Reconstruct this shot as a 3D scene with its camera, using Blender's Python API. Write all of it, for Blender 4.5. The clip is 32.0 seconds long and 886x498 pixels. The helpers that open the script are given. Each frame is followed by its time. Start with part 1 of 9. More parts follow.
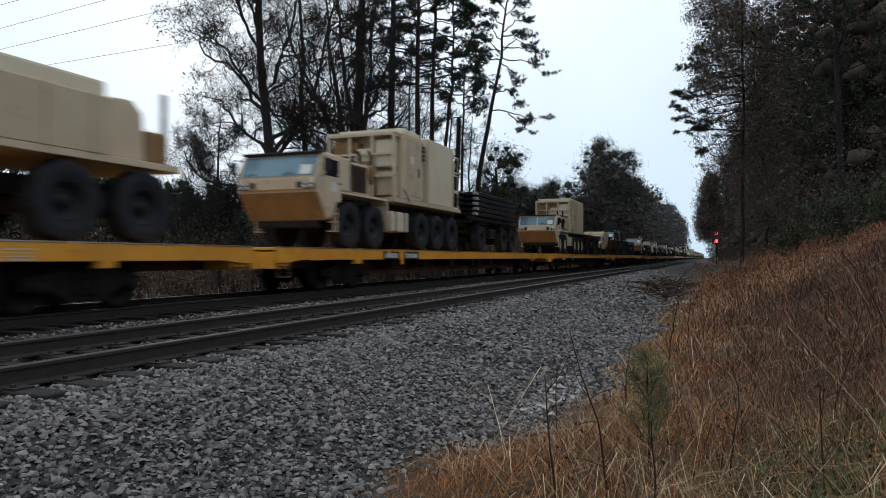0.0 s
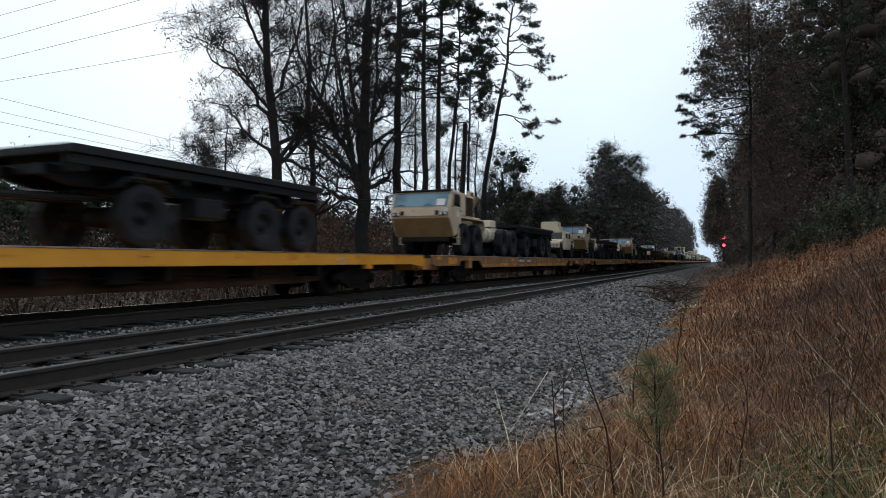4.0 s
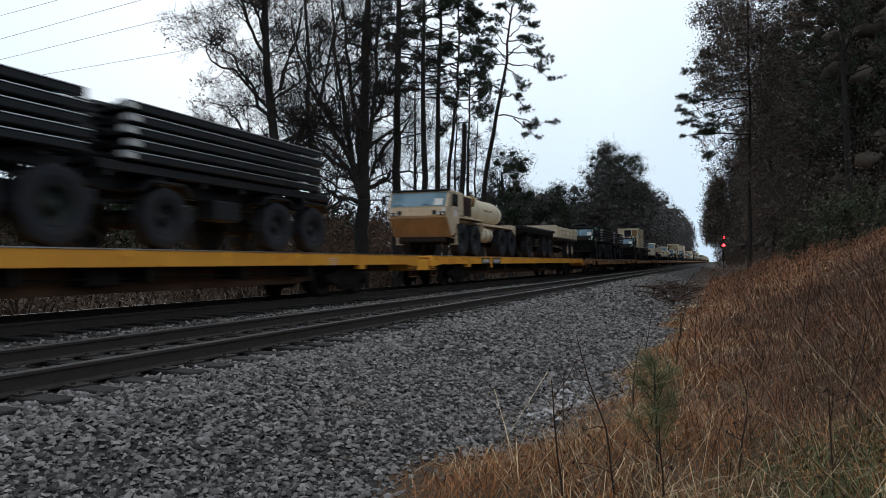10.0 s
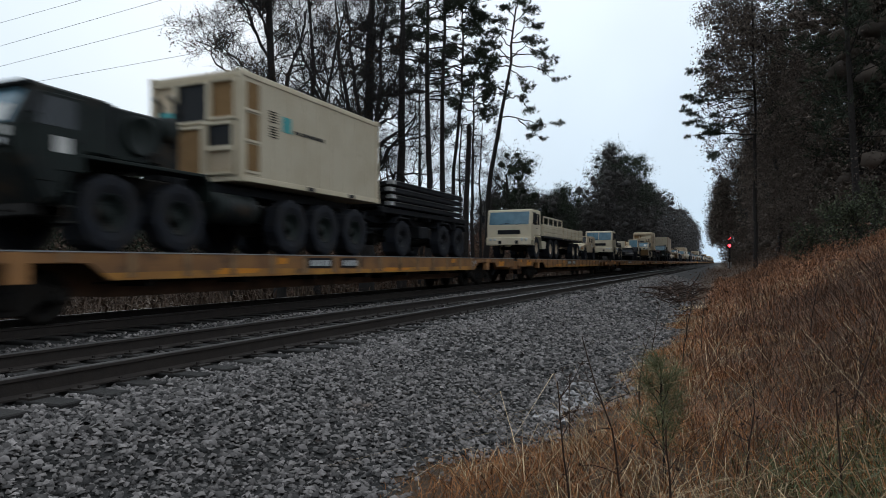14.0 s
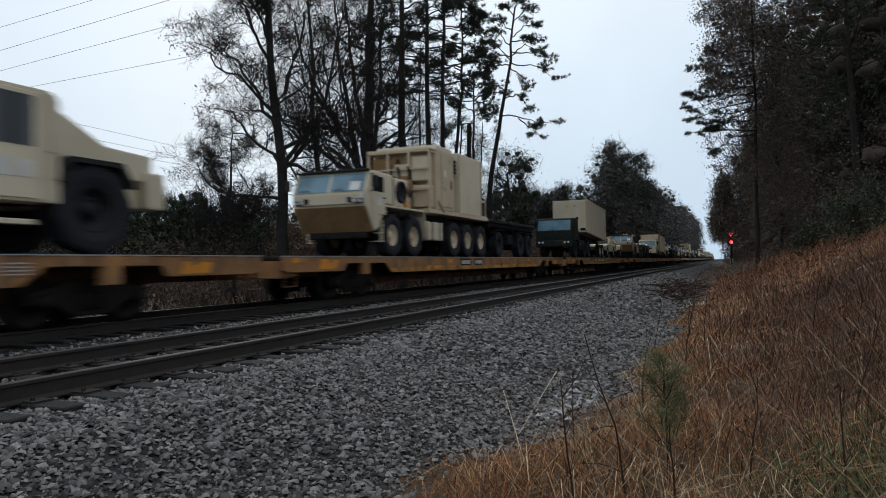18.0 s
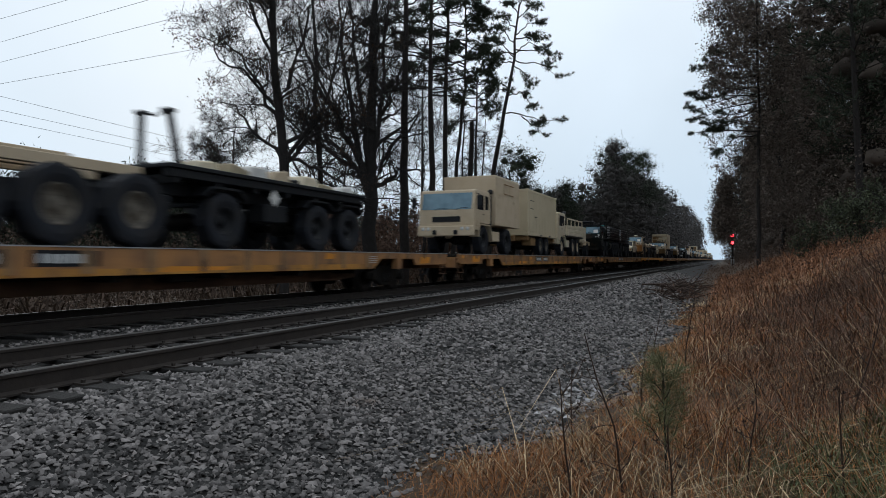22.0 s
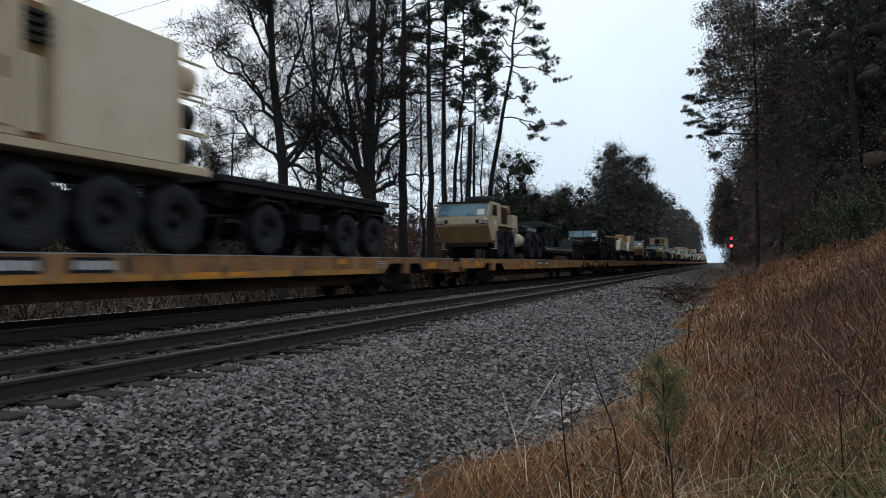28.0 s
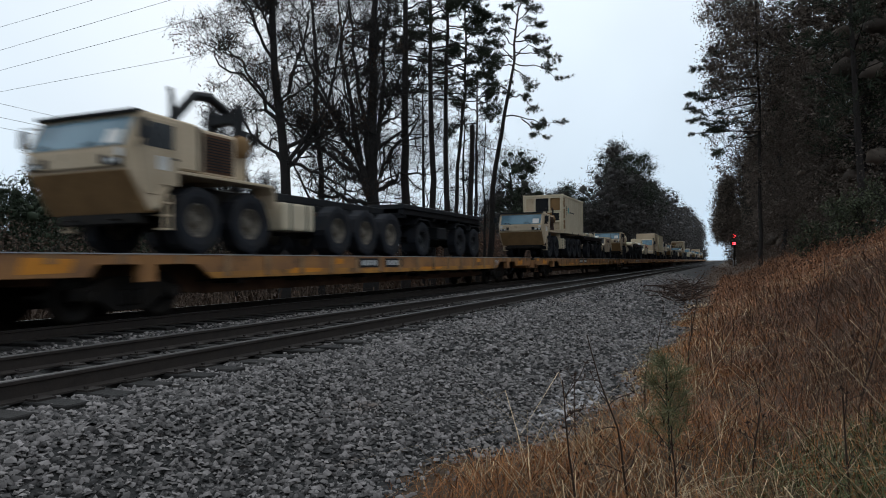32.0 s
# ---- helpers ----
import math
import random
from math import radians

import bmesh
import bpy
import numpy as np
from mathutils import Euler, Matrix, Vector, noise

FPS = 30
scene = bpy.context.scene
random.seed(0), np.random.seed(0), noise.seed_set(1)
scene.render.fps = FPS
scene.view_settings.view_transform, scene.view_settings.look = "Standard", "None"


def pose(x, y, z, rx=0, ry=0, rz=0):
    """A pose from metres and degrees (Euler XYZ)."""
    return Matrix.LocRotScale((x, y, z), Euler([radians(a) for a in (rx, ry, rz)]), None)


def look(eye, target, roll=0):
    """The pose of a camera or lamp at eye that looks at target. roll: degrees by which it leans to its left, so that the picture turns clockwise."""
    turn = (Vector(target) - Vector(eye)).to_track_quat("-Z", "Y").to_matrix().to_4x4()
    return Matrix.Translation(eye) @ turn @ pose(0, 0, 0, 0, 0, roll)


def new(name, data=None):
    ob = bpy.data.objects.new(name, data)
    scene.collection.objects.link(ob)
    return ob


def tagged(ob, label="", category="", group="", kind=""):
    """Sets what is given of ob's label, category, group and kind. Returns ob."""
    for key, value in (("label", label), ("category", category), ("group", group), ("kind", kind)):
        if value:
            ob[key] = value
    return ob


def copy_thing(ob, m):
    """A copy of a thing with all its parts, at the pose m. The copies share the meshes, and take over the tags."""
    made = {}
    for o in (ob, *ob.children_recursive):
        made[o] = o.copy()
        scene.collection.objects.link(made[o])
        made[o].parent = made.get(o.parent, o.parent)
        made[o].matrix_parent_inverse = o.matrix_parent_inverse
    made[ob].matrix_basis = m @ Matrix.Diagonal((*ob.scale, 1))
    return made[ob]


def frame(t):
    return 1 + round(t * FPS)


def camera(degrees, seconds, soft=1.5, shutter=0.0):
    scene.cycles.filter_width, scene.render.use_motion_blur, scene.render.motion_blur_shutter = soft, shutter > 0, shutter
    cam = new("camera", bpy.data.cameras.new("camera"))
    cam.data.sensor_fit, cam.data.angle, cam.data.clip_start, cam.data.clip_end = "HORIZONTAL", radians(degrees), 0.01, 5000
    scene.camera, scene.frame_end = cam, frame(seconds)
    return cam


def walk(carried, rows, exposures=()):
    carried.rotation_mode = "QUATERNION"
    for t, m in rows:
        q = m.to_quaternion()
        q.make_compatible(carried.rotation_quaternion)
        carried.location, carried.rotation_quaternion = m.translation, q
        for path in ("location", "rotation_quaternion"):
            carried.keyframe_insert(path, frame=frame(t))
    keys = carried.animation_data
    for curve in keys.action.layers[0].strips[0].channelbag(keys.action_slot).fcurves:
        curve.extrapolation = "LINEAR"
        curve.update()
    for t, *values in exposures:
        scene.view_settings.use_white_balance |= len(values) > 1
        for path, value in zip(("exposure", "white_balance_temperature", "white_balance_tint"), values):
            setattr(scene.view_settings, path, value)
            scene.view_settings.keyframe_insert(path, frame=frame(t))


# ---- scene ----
# Camera: held by hand beside the line, turning a little.  World: y runs along the track, z = 0 is the rail head.
EYE = 0.90
cam = camera(65.03, 32.0, soft=0.9, shutter=0.4)
walk(cam, [(t, pose(0, 0, EYE, 90 + pitch, roll, yaw)) for t, yaw, pitch, roll in [
    (0, 21.19, 0.63, -0.16),
    (0.5, 21.01, 0.67, -0.10),
    (1, 21.06, 0.64, -0.11),
    (1.5, 21.13, 0.74, -0.06),
    (2, 21.11, 0.81, -0.10),
    (2.5, 21.21, 0.83, 0.03),
    (3, 21.38, 0.84, 0.06),
    (3.5, 21.65, 0.94, -0.01),
    (5.5, 21.82, 1.12, -0.05),
    (6, 22.08, 1.16, 0.00),
    (6.5, 22.07, 1.09, 0.17),
    (7, 22.18, 1.08, 0.21),
    (7.5, 22.07, 0.99, 0.33),
    (8, 21.88, 0.98, 0.10),
    (8.5, 21.89, 0.95, -0.06),
    (9, 22.01, 1.03, -0.01),
    (9.5, 22.15, 0.91, 0.05),
    (10, 21.70, 1.04, 0.04),
    (10.5, 21.82, 1.06, 0.29),
    (11, 21.70, 1.42, 0.26),
    (11.5, 21.82, 1.32, 0.19),
    (12, 21.97, 1.25, 0.22),
    (12.5, 22.39, 1.21, 0.43),
    (13, 22.43, 1.34, 0.38),
    (13.5, 22.34, 1.16, 0.32),
    (14, 22.12, 1.20, 0.31),
    (14.5, 22.25, 1.24, 0.59),
    (16.5, 22.38, 0.87, 0.64),
    (17, 22.36, 0.95, 0.60),
    (17.5, 22.16, 1.14, 0.84),
    (18, 22.26, 1.16, 0.91),
    (18.5, 22.20, 1.28, 0.52),
    (19, 22.67, 1.12, 0.31),
    (19.5, 22.62, 1.06, 0.19),
    (20, 22.46, 1.07, 0.22),
    (20.5, 22.56, 0.85, 0.10),
    (21, 22.36, 0.89, 0.09),
    (21.5, 22.35, 0.86, 0.10),
    (22, 22.33, 0.89, 0.12),
    (22.5, 22.56, 0.80, 0.23),
    (23, 22.39, 0.78, 0.29),
    (23.5, 22.63, 0.98, 0.32),
    (24, 22.54, 1.14, 0.47),
    (24.5, 22.86, 0.98, 0.39),
    (25, 22.80, 1.12, 0.37),
    (25.5, 22.58, 1.10, 0.13),
    (27.5, 22.31, 1.22, 0.55),
    (28, 22.26, 1.27, 0.44),
    (28.5, 22.39, 1.38, 0.58),
    (29, 22.40, 1.47, 0.55),
    (29.5, 22.42, 1.47, 0.69),
    (30, 22.43, 1.53, 0.80),
    (30.5, 22.32, 1.38, 0.83),
    (31, 22.16, 1.26, 0.71),
    (31.5, 22.14, 1.14, 0.75),
    (32, 22.47, 1.16, 0.64),
]], exposures=[(0, 0.2), (1, 0.42), (2, 0.25), (3, 0.27), (6, 0.05), (7, 0.0), (8, 0.05), (9, 0.0), (10, 0.2), (11, 0.12), (12, 0.0), (13, 0.12), (14, 0.1), (17, 0.0),
              (18, 0.0), (19, 0.24), (20, 0.04), (21, 0.3), (22, 0.02), (23, -0.06), (24, 0.24), (25, 0.2), (28, 0.14), (29, 0.08), (30, 0.0), (31, 0.02), (32, 0.05)])

# ---- light: overcast winter afternoon ----
world = bpy.data.worlds.new("overcast")
scene.world = world
world.use_nodes = True
wn, wl = world.node_tree.nodes, world.node_tree.links
sky = wn.new("ShaderNodeTexSky")
sky.sky_type, sky.sun_disc = "NISHITA", False
sky.sun_elevation, sky.sun_rotation = radians(16), radians(-38)
sky.air_density, sky.dust_density = 1.0, 4.0
tc = wn.new("ShaderNodeTexCoord")
sep = wn.new("ShaderNodeSeparateXYZ")
wl.new(tc.outputs["Generated"], sep.inputs[0])
grad = wn.new("ShaderNodeValToRGB")
grad.color_ramp.elements[0].position, grad.color_ramp.elements[0].color = 0.0, (0.60, 0.76, 0.92, 1)
grad.color_ramp.elements[1].position, grad.color_ramp.elements[1].color = 0.42, (0.86, 0.96, 1.06, 1)
wl.new(sep.outputs[2], grad.inputs[0])
cloud = wn.new("ShaderNodeTexNoise")
cloud.inputs["Scale"].default_value, cloud.inputs["Detail"].default_value = 2.2, 4
wl.new(tc.outputs["Generated"], cloud.inputs["Vector"])
cmap = wn.new("ShaderNodeMapRange")
cmap.inputs[1].default_value, cmap.inputs[2].default_value = 0.35, 0.65
cmap.inputs[3].default_value, cmap.inputs[4].default_value = 0.93, 1.06
wl.new(cloud.outputs[0], cmap.inputs[0])
# sky dimmed by hand behind the camera, to darken the sides facing it
view_dot = wn.new("ShaderNodeVectorMath")
view_dot.operation = "DOT_PRODUCT"
view_dot.inputs[1].default_value = (-0.62, 0.78, 0.1)
wl.new(tc.outputs["Generated"], view_dot.inputs[0])
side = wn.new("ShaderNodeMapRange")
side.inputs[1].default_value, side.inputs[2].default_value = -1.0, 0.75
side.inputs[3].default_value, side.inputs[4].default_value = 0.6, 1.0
wl.new(view_dot.outputs["Value"], side.inputs[0])
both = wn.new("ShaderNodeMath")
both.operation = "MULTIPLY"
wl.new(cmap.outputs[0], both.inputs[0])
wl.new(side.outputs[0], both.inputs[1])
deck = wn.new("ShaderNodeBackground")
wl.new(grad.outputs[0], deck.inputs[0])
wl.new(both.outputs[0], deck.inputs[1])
blue = wn.new("ShaderNodeBackground")
wl.new(sky.outputs[0], blue.inputs[0])
blue.inputs[1].default_value = 0.05
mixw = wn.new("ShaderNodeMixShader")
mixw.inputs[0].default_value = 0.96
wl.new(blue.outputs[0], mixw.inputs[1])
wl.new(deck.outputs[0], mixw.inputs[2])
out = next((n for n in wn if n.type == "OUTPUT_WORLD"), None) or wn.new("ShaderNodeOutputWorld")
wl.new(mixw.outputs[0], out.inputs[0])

sun = new("sun", bpy.data.lights.new("sun", "SUN"))
sun.data.energy, sun.data.angle, sun.data.color = 0.4, radians(40), (1.0, 0.96, 0.9)
sun.matrix_world = look((-60, 75, 45), (0, 0, 0))

# ---- materials ----
def material(name, colour, rough=0.7, metal=0.0, second=None, scale=3.0, amount=0.5, fine=40.0, fine_amount=0.25,
             bump=0.15, third=None, third_scale=0.8, third_cut=0.6, spread=0.0, island=0.0, coat=0.0, spec=0.5):
    """Principled surface whose colour wanders between colour and second at a coarse and a fine scale, with a third stain."""
    m = bpy.data.materials.new(name)
    m.use_nodes = True
    n, l = m.node_tree.nodes, m.node_tree.links
    b = n["Principled BSDF"]
    second = second or tuple(c * 0.6 for c in colour)
    coords = n.new("ShaderNodeTexCoord")
    big = n.new("ShaderNodeTexNoise")
    big.inputs["Scale"].default_value, big.inputs["Detail"].default_value = scale, 6
    small = n.new("ShaderNodeTexNoise")
    small.inputs["Scale"].default_value, small.inputs["Detail"].default_value = fine, 3
    for tex in (big, small):
        l.new(coords.outputs["Object"], tex.inputs["Vector"])

    def step(source, low, high, top):
        r = n.new("ShaderNodeMapRange")
        r.inputs[1].default_value, r.inputs[2].default_value = low, high
        r.inputs[3].default_value, r.inputs[4].default_value = 0.0, top
        l.new(source, r.inputs[0])
        return r.outputs[0]

    def blend(a, b2, fac, kind="MIX"):
        x = n.new("ShaderNodeMix")
        x.data_type, x.blend_type = "RGBA", kind
        if isinstance(a, tuple):
            x.inputs[6].default_value = (*a, 1)
        else:
            l.new(a, x.inputs[6])
        if isinstance(b2, tuple):
            x.inputs[7].default_value = (*b2, 1)
        else:
            l.new(b2, x.inputs[7])
        if isinstance(fac, float):
            x.inputs[0].default_value = fac
        else:
            l.new(fac, x.inputs[0])
        return x.outputs[2]

    c = blend(colour, second, step(big.outputs[0], 0.4, 0.65, amount))
    c = blend(c, tuple(v * 0.55 for v in colour), step(small.outputs[0], 0.45, 0.75, fine_amount))
    if third:
        stain = n.new("ShaderNodeTexNoise")
        stain.inputs["Scale"].default_value, stain.inputs["Detail"].default_value = third_scale, 8
        stain.inputs["Roughness"].default_value = 0.7
        l.new(coords.outputs["Object"], stain.inputs["Vector"])
        c = blend(c, third, step(stain.outputs[0], third_cut, third_cut + 0.12, 0.9))
    if spread or island:
        info = n.new("ShaderNodeNewGeometry" if island else "ShaderNodeObjectInfo")
        v = n.new("ShaderNodeMapRange")
        w = island or spread
        v.inputs[3].default_value, v.inputs[4].default_value = 1 - w, 1 + w
        l.new(info.outputs["Random Per Island" if island else "Random"], v.inputs[0])
        g = n.new("ShaderNodeVectorMath")
        g.operation = "SCALE"
        l.new(c, g.inputs[0])
        l.new(v.outputs[0], g.inputs[3])
        c = g.outputs[0]
    l.new(c, b.inputs["Base Color"])
    b.inputs["Roughness"].default_value, b.inputs["Metallic"].default_value = rough, metal
    b.inputs["Coat Weight"].default_value = coat
    b.inputs["Specular IOR Level"].default_value = spec
    if bump:
        bp = n.new("ShaderNodeBump")
        bp.inputs["Strength"].default_value, bp.inputs["Distance"].default_value = bump, 0.02
        l.new(small.outputs[0], bp.inputs["Height"])
        l.new(bp.outputs[0], b.inputs["Normal"])
    return m


TAN = material("tan_paint", (0.57, 0.455, 0.32), 0.65, second=(0.47, 0.36, 0.235), scale=1.6, third=(0.22, 0.155, 0.09), third_scale=2.2, third_cut=0.6, bump=0.05, spec=0.25, spread=0.12)
TAN_LIGHT = material("pale_tan_paint", (0.66, 0.57, 0.42), 0.62, second=(0.55, 0.455, 0.31), scale=1.4, third=(0.30, 0.225, 0.14), third_scale=2.0, third_cut=0.63, bump=0.04, spec=0.25, spread=0.1)
TAN_MUD = material("muddy_tan_paint", (0.27, 0.16, 0.072), 0.85, second=(0.17, 0.1, 0.046), scale=2.5, third=(0.36, 0.25, 0.13), third_scale=3.0, third_cut=0.6, bump=0.1, spec=0.2)
GREEN = material("dark_green_paint", (0.0150, 0.0210, 0.0185), 0.55, second=(0.0085, 0.0105, 0.011), scale=1.0, amount=0.9, third=(0.052, 0.034, 0.021), third_scale=0.9, third_cut=0.54, bump=0.05, spec=0.2)
BLACK = material("black_paint", (0.0115, 0.0128, 0.0158), 0.5, second=(0.0185, 0.0168, 0.0155), scale=3, bump=0.06, spec=0.2)
TYRE = material("tyre_rubber", (0.017, 0.019, 0.025), 0.8, second=(0.025, 0.0225, 0.021), scale=3, amount=0.6, bump=0.2, spec=0.2)
RIM_DUST = material("dusty_rim_paint", (0.18, 0.155, 0.125), 0.8, second=(0.09, 0.08, 0.068), scale=6, amount=0.9, bump=0.1, spec=0.2)
STEEL_DARK = material("dark_greasy_steel", (0.015, 0.0135, 0.0125), 0.6, metal=0.3, second=(0.025, 0.0175, 0.011), scale=5, bump=0.15, spec=0.2)
CHROME = material("bare_steel", (0.45, 0.45, 0.45), 0.35, metal=0.9, bump=0.03)
# sky reflection put into the base colour, in two blue tones
GLASS = material("sky_tinted_window_glass", (0.16, 0.275, 0.34), 0.08, second=(0.07, 0.14, 0.185), scale=1.2, amount=0.9, fine_amount=0.0, bump=0.0)
GLASS_DARK = material("dark_side_glass", (0.016, 0.018, 0.021), 0.12, second=(0.009, 0.010, 0.012), scale=1.2, fine_amount=0.0, bump=0.0)
LENS = material("lamp_lens", (0.6, 0.6, 0.58), 0.1, bump=0.0, coat=1.0)
AMBER = material("amber_lens", (0.7, 0.22, 0.02), 0.2, bump=0.0)
RED = material("red_paint", (0.42, 0.03, 0.025), 0.6, bump=0.0)
WHITE = material("white_paint", (0.72, 0.70, 0.66), 0.6, bump=0.03)
ORANGE = material("orange_paint", (0.72, 0.27, 0.02), 0.6, second=(0.5, 0.19, 0.025), bump=0.04)
CANVAS = material("tan_canvas", (0.36, 0.30, 0.20), 0.9, second=(0.28, 0.23, 0.15), scale=4, bump=0.3)
YELLOW = material("yellow_car_paint", (0.80, 0.35, 0.026), 0.55, second=(0.64, 0.25, 0.022), scale=0.7, amount=0.8, third=(0.0998, 0.0548, 0.0299), third_scale=1.3, third_cut=0.64, bump=0.05, spread=0.1)
RUST = material("weathered_car_paint", (0.37, 0.172, 0.058), 0.75, second=(0.19, 0.095, 0.048), scale=1.3, amount=0.9, third=(0.085, 0.052, 0.034), third_scale=1.2, third_cut=0.56, bump=0.15, spread=0.2, fine_amount=0.5)
WORN_POST = material("worn_tan_brown_post_paint", (0.36, 0.215, 0.105), 0.8, second=(0.2, 0.115, 0.06), scale=3.0, amount=0.9, third=(0.07, 0.045, 0.03), third_scale=2.5, third_cut=0.55, bump=0.1, spread=0.2)
UNDERSIDE = material("rusty_underframe", (0.12, 0.062, 0.036), 0.85, second=(0.06, 0.035, 0.023), scale=2.0, amount=0.9, bump=0.2, spec=0.2)
RAIL = material("rail_side", (0.036, 0.027, 0.022), 0.85, metal=0.1, second=(0.016, 0.0125, 0.011), scale=6, bump=0.15)
RAILHEAD = material("polished_rail_head", (0.085, 0.08, 0.077), 0.5, metal=0.9, second=(0.08, 0.075, 0.07), scale=3, bump=0.02)
TIE = material("creosoted_tie", (0.019, 0.0165, 0.0145), 0.9, second=(0.011, 0.0098, 0.009), scale=6, fine=60, bump=0.5, spread=0.35)
STONE = material("ballast_stone", (0.166, 0.15, 0.143), 0.8, second=(0.03, 0.0265, 0.025), scale=8, fine=120, island=0.95, bump=0.25, third=(0.13, 0.085, 0.06), third_scale=0.6, third_cut=0.62)
# near-black bed: shade of the gaps between stones put into its colour
GAP_GRAVEL = material("gap_shaded_ballast_bed", (0.024, 0.0225, 0.021), 0.95, second=(0.011, 0.0105, 0.010), scale=1.2, fine=22, fine_amount=0.9, bump=1.0)
SOIL = material("leaf_strewn_soil", (0.065, 0.0377, 0.0182), 0.95, second=(0.0358, 0.026, 0.013), scale=0.8, fine=14, fine_amount=0.8, bump=0.8, third=(0.0455, 0.0455, 0.0195), third_scale=0.3, third_cut=0.6)
STRAW = material("dry_grass", (0.36, 0.155, 0.058), 0.8, second=(0.23, 0.095, 0.038), scale=0.8, amount=0.9, island=0.55, bump=0.0, third=(0.16, 0.085, 0.038), third_scale=0.35, third_cut=0.52, spec=0.2)
SEDGE = material("reddish_sedge", (0.33, 0.158, 0.085), 0.85, second=(0.22, 0.10, 0.052), scale=0.7, amount=0.9, island=0.55, bump=0.0, third=(0.13, 0.075, 0.045), third_scale=0.35, third_cut=0.5, spec=0.2)
PALE_STRAW = material("bleached_grass", (0.50, 0.37, 0.22), 0.8, second=(0.36, 0.23, 0.115), scale=0.9, island=0.5, bump=0.0)
GREEN_GRASS = material("green_weeds", (0.0735, 0.0931, 0.0294), 0.75, second=(0.118, 0.108, 0.0392), scale=1.5, island=0.4, bump=0.0)
BARK = material("grey_brown_bark", (0.033, 0.030, 0.029), 0.95, second=(0.02, 0.018, 0.017), scale=4, fine=25, bump=0.7, spec=0.2)
PINE_BARK = material("pine_bark", (0.034, 0.029, 0.027), 0.95, second=(0.02, 0.017, 0.016), scale=5, fine=22, bump=0.7, spec=0.2)
NEEDLES = material("pine_needles", (0.032, 0.042, 0.025), 0.7, second=(0.021, 0.028, 0.018), scale=0.6, island=0.5, bump=0.0, spec=0.2)
YOUNG_NEEDLES = material("young_pine_needles", (0.15, 0.155, 0.068), 0.7, second=(0.125, 0.125, 0.06), scale=5, island=0.4, bump=0.0)
DEAD_LEAF = material("dead_oak_leaves", (0.052, 0.031, 0.019), 0.8, second=(0.0325, 0.0195, 0.013), scale=0.8, island=0.6, bump=0.0, spec=0.2)
OAK_LEAF = material("dark_withered_oak_leaves", (0.118, 0.093, 0.076), 0.85, second=(0.08, 0.066, 0.056), scale=0.5, island=0.6, bump=0.0, spec=0.2)
# distance haze put into the colour, paler than near bark
HAZE_WOOD = material("haze_paled_far_woods", (0.092, 0.086, 0.082), 0.95, second=(0.07, 0.064, 0.06), scale=0.2, island=0.4, bump=0.0, spec=0.2)
WEED = material("dry_weed_stalks", (0.0525, 0.0294, 0.0196), 0.9, second=(0.035, 0.021, 0.014), island=0.3, bump=0.0)
OCHRE = material("worn_ochre_band", (0.55, 0.25, 0.04), 0.7, second=(0.33, 0.15, 0.04), scale=1.1, amount=0.9, third=(0.12, 0.07, 0.04), third_scale=1.6, third_cut=0.52, fine_amount=0.5, bump=0.1)
CREAM = material("cream_container_paint", (0.63, 0.53, 0.365), 0.6, second=(0.52, 0.43, 0.28), scale=0.9, third=(0.36, 0.27, 0.16), third_scale=1.4, third_cut=0.66, bump=0.04, spec=0.25)
PLANTED_PINE = material("plantation_needles", (0.034, 0.046, 0.027), 0.75, second=(0.022, 0.031, 0.02), scale=0.3, island=0.5, bump=0.0, spec=0.2)
TURQUOISE = material("turquoise_sticker", (0.08, 0.42, 0.42), 0.6, bump=0.0)
PALE_STEEL = material("scuffed_pale_steel", (0.35, 0.36, 0.37), 0.5, metal=0.2, second=(0.2, 0.2, 0.2), scale=9)
LETTER = material("faded_white_lettering", (0.55, 0.56, 0.56), 0.7, second=(0.3, 0.3, 0.29), scale=6)
BRUSH = material("dark_bramble", (0.135, 0.079, 0.055), 0.9, second=(0.082, 0.05, 0.037), scale=1.2, island=0.5, bump=0.0, spec=0.2)
FIELD = material("brown_field_weeds", (0.10, 0.069, 0.051), 0.9, second=(0.07, 0.049, 0.037), scale=0.15, amount=0.9, island=0.5, bump=0.0, spec=0.2)
EVERGREEN = material("evergreen_bush", (0.055, 0.065, 0.038), 0.8, second=(0.085, 0.085, 0.05), scale=1.5, island=0.5, bump=0.0, spec=0.2)
CONCRETE = material("pale_limestone_rubble", (0.46, 0.44, 0.44), 0.9, second=(0.26, 0.25, 0.24), island=0.25, bump=0.3)


def glow(name, colour, power):
    m = material(name, colour, 0.4, bump=0.0)
    b = m.node_tree.nodes["Principled BSDF"]
    b.inputs["Emission Color"].default_value, b.inputs["Emission Strength"].default_value = (*colour, 1), power
    return m


SIGNAL_RED = glow("lit_red_lens", (1.0, 0.03, 0.04), 12.0)

# ---- mesh tools ----
def box(bm, x0, x1, y0, y1, z0, z1, bevel=0.0):
    v = [bm.verts.new((x, y, z)) for x in (x0, x1) for y in (y0, y1) for z in (z0, z1)]
    fs = [bm.faces.new([v[i] for i in f]) for f in ((0, 1, 3, 2), (4, 6, 7, 5), (0, 4, 5, 1), (2, 3, 7, 6), (0, 2, 6, 4), (1, 5, 7, 3))]
    if bevel:
        es = list({e for f in fs for e in f.edges})
        bmesh.ops.bevel(bm, geom=es, offset=bevel, segments=2 if bevel >= 0.04 else 1, affect="EDGES", profile=0.6)
    return bm


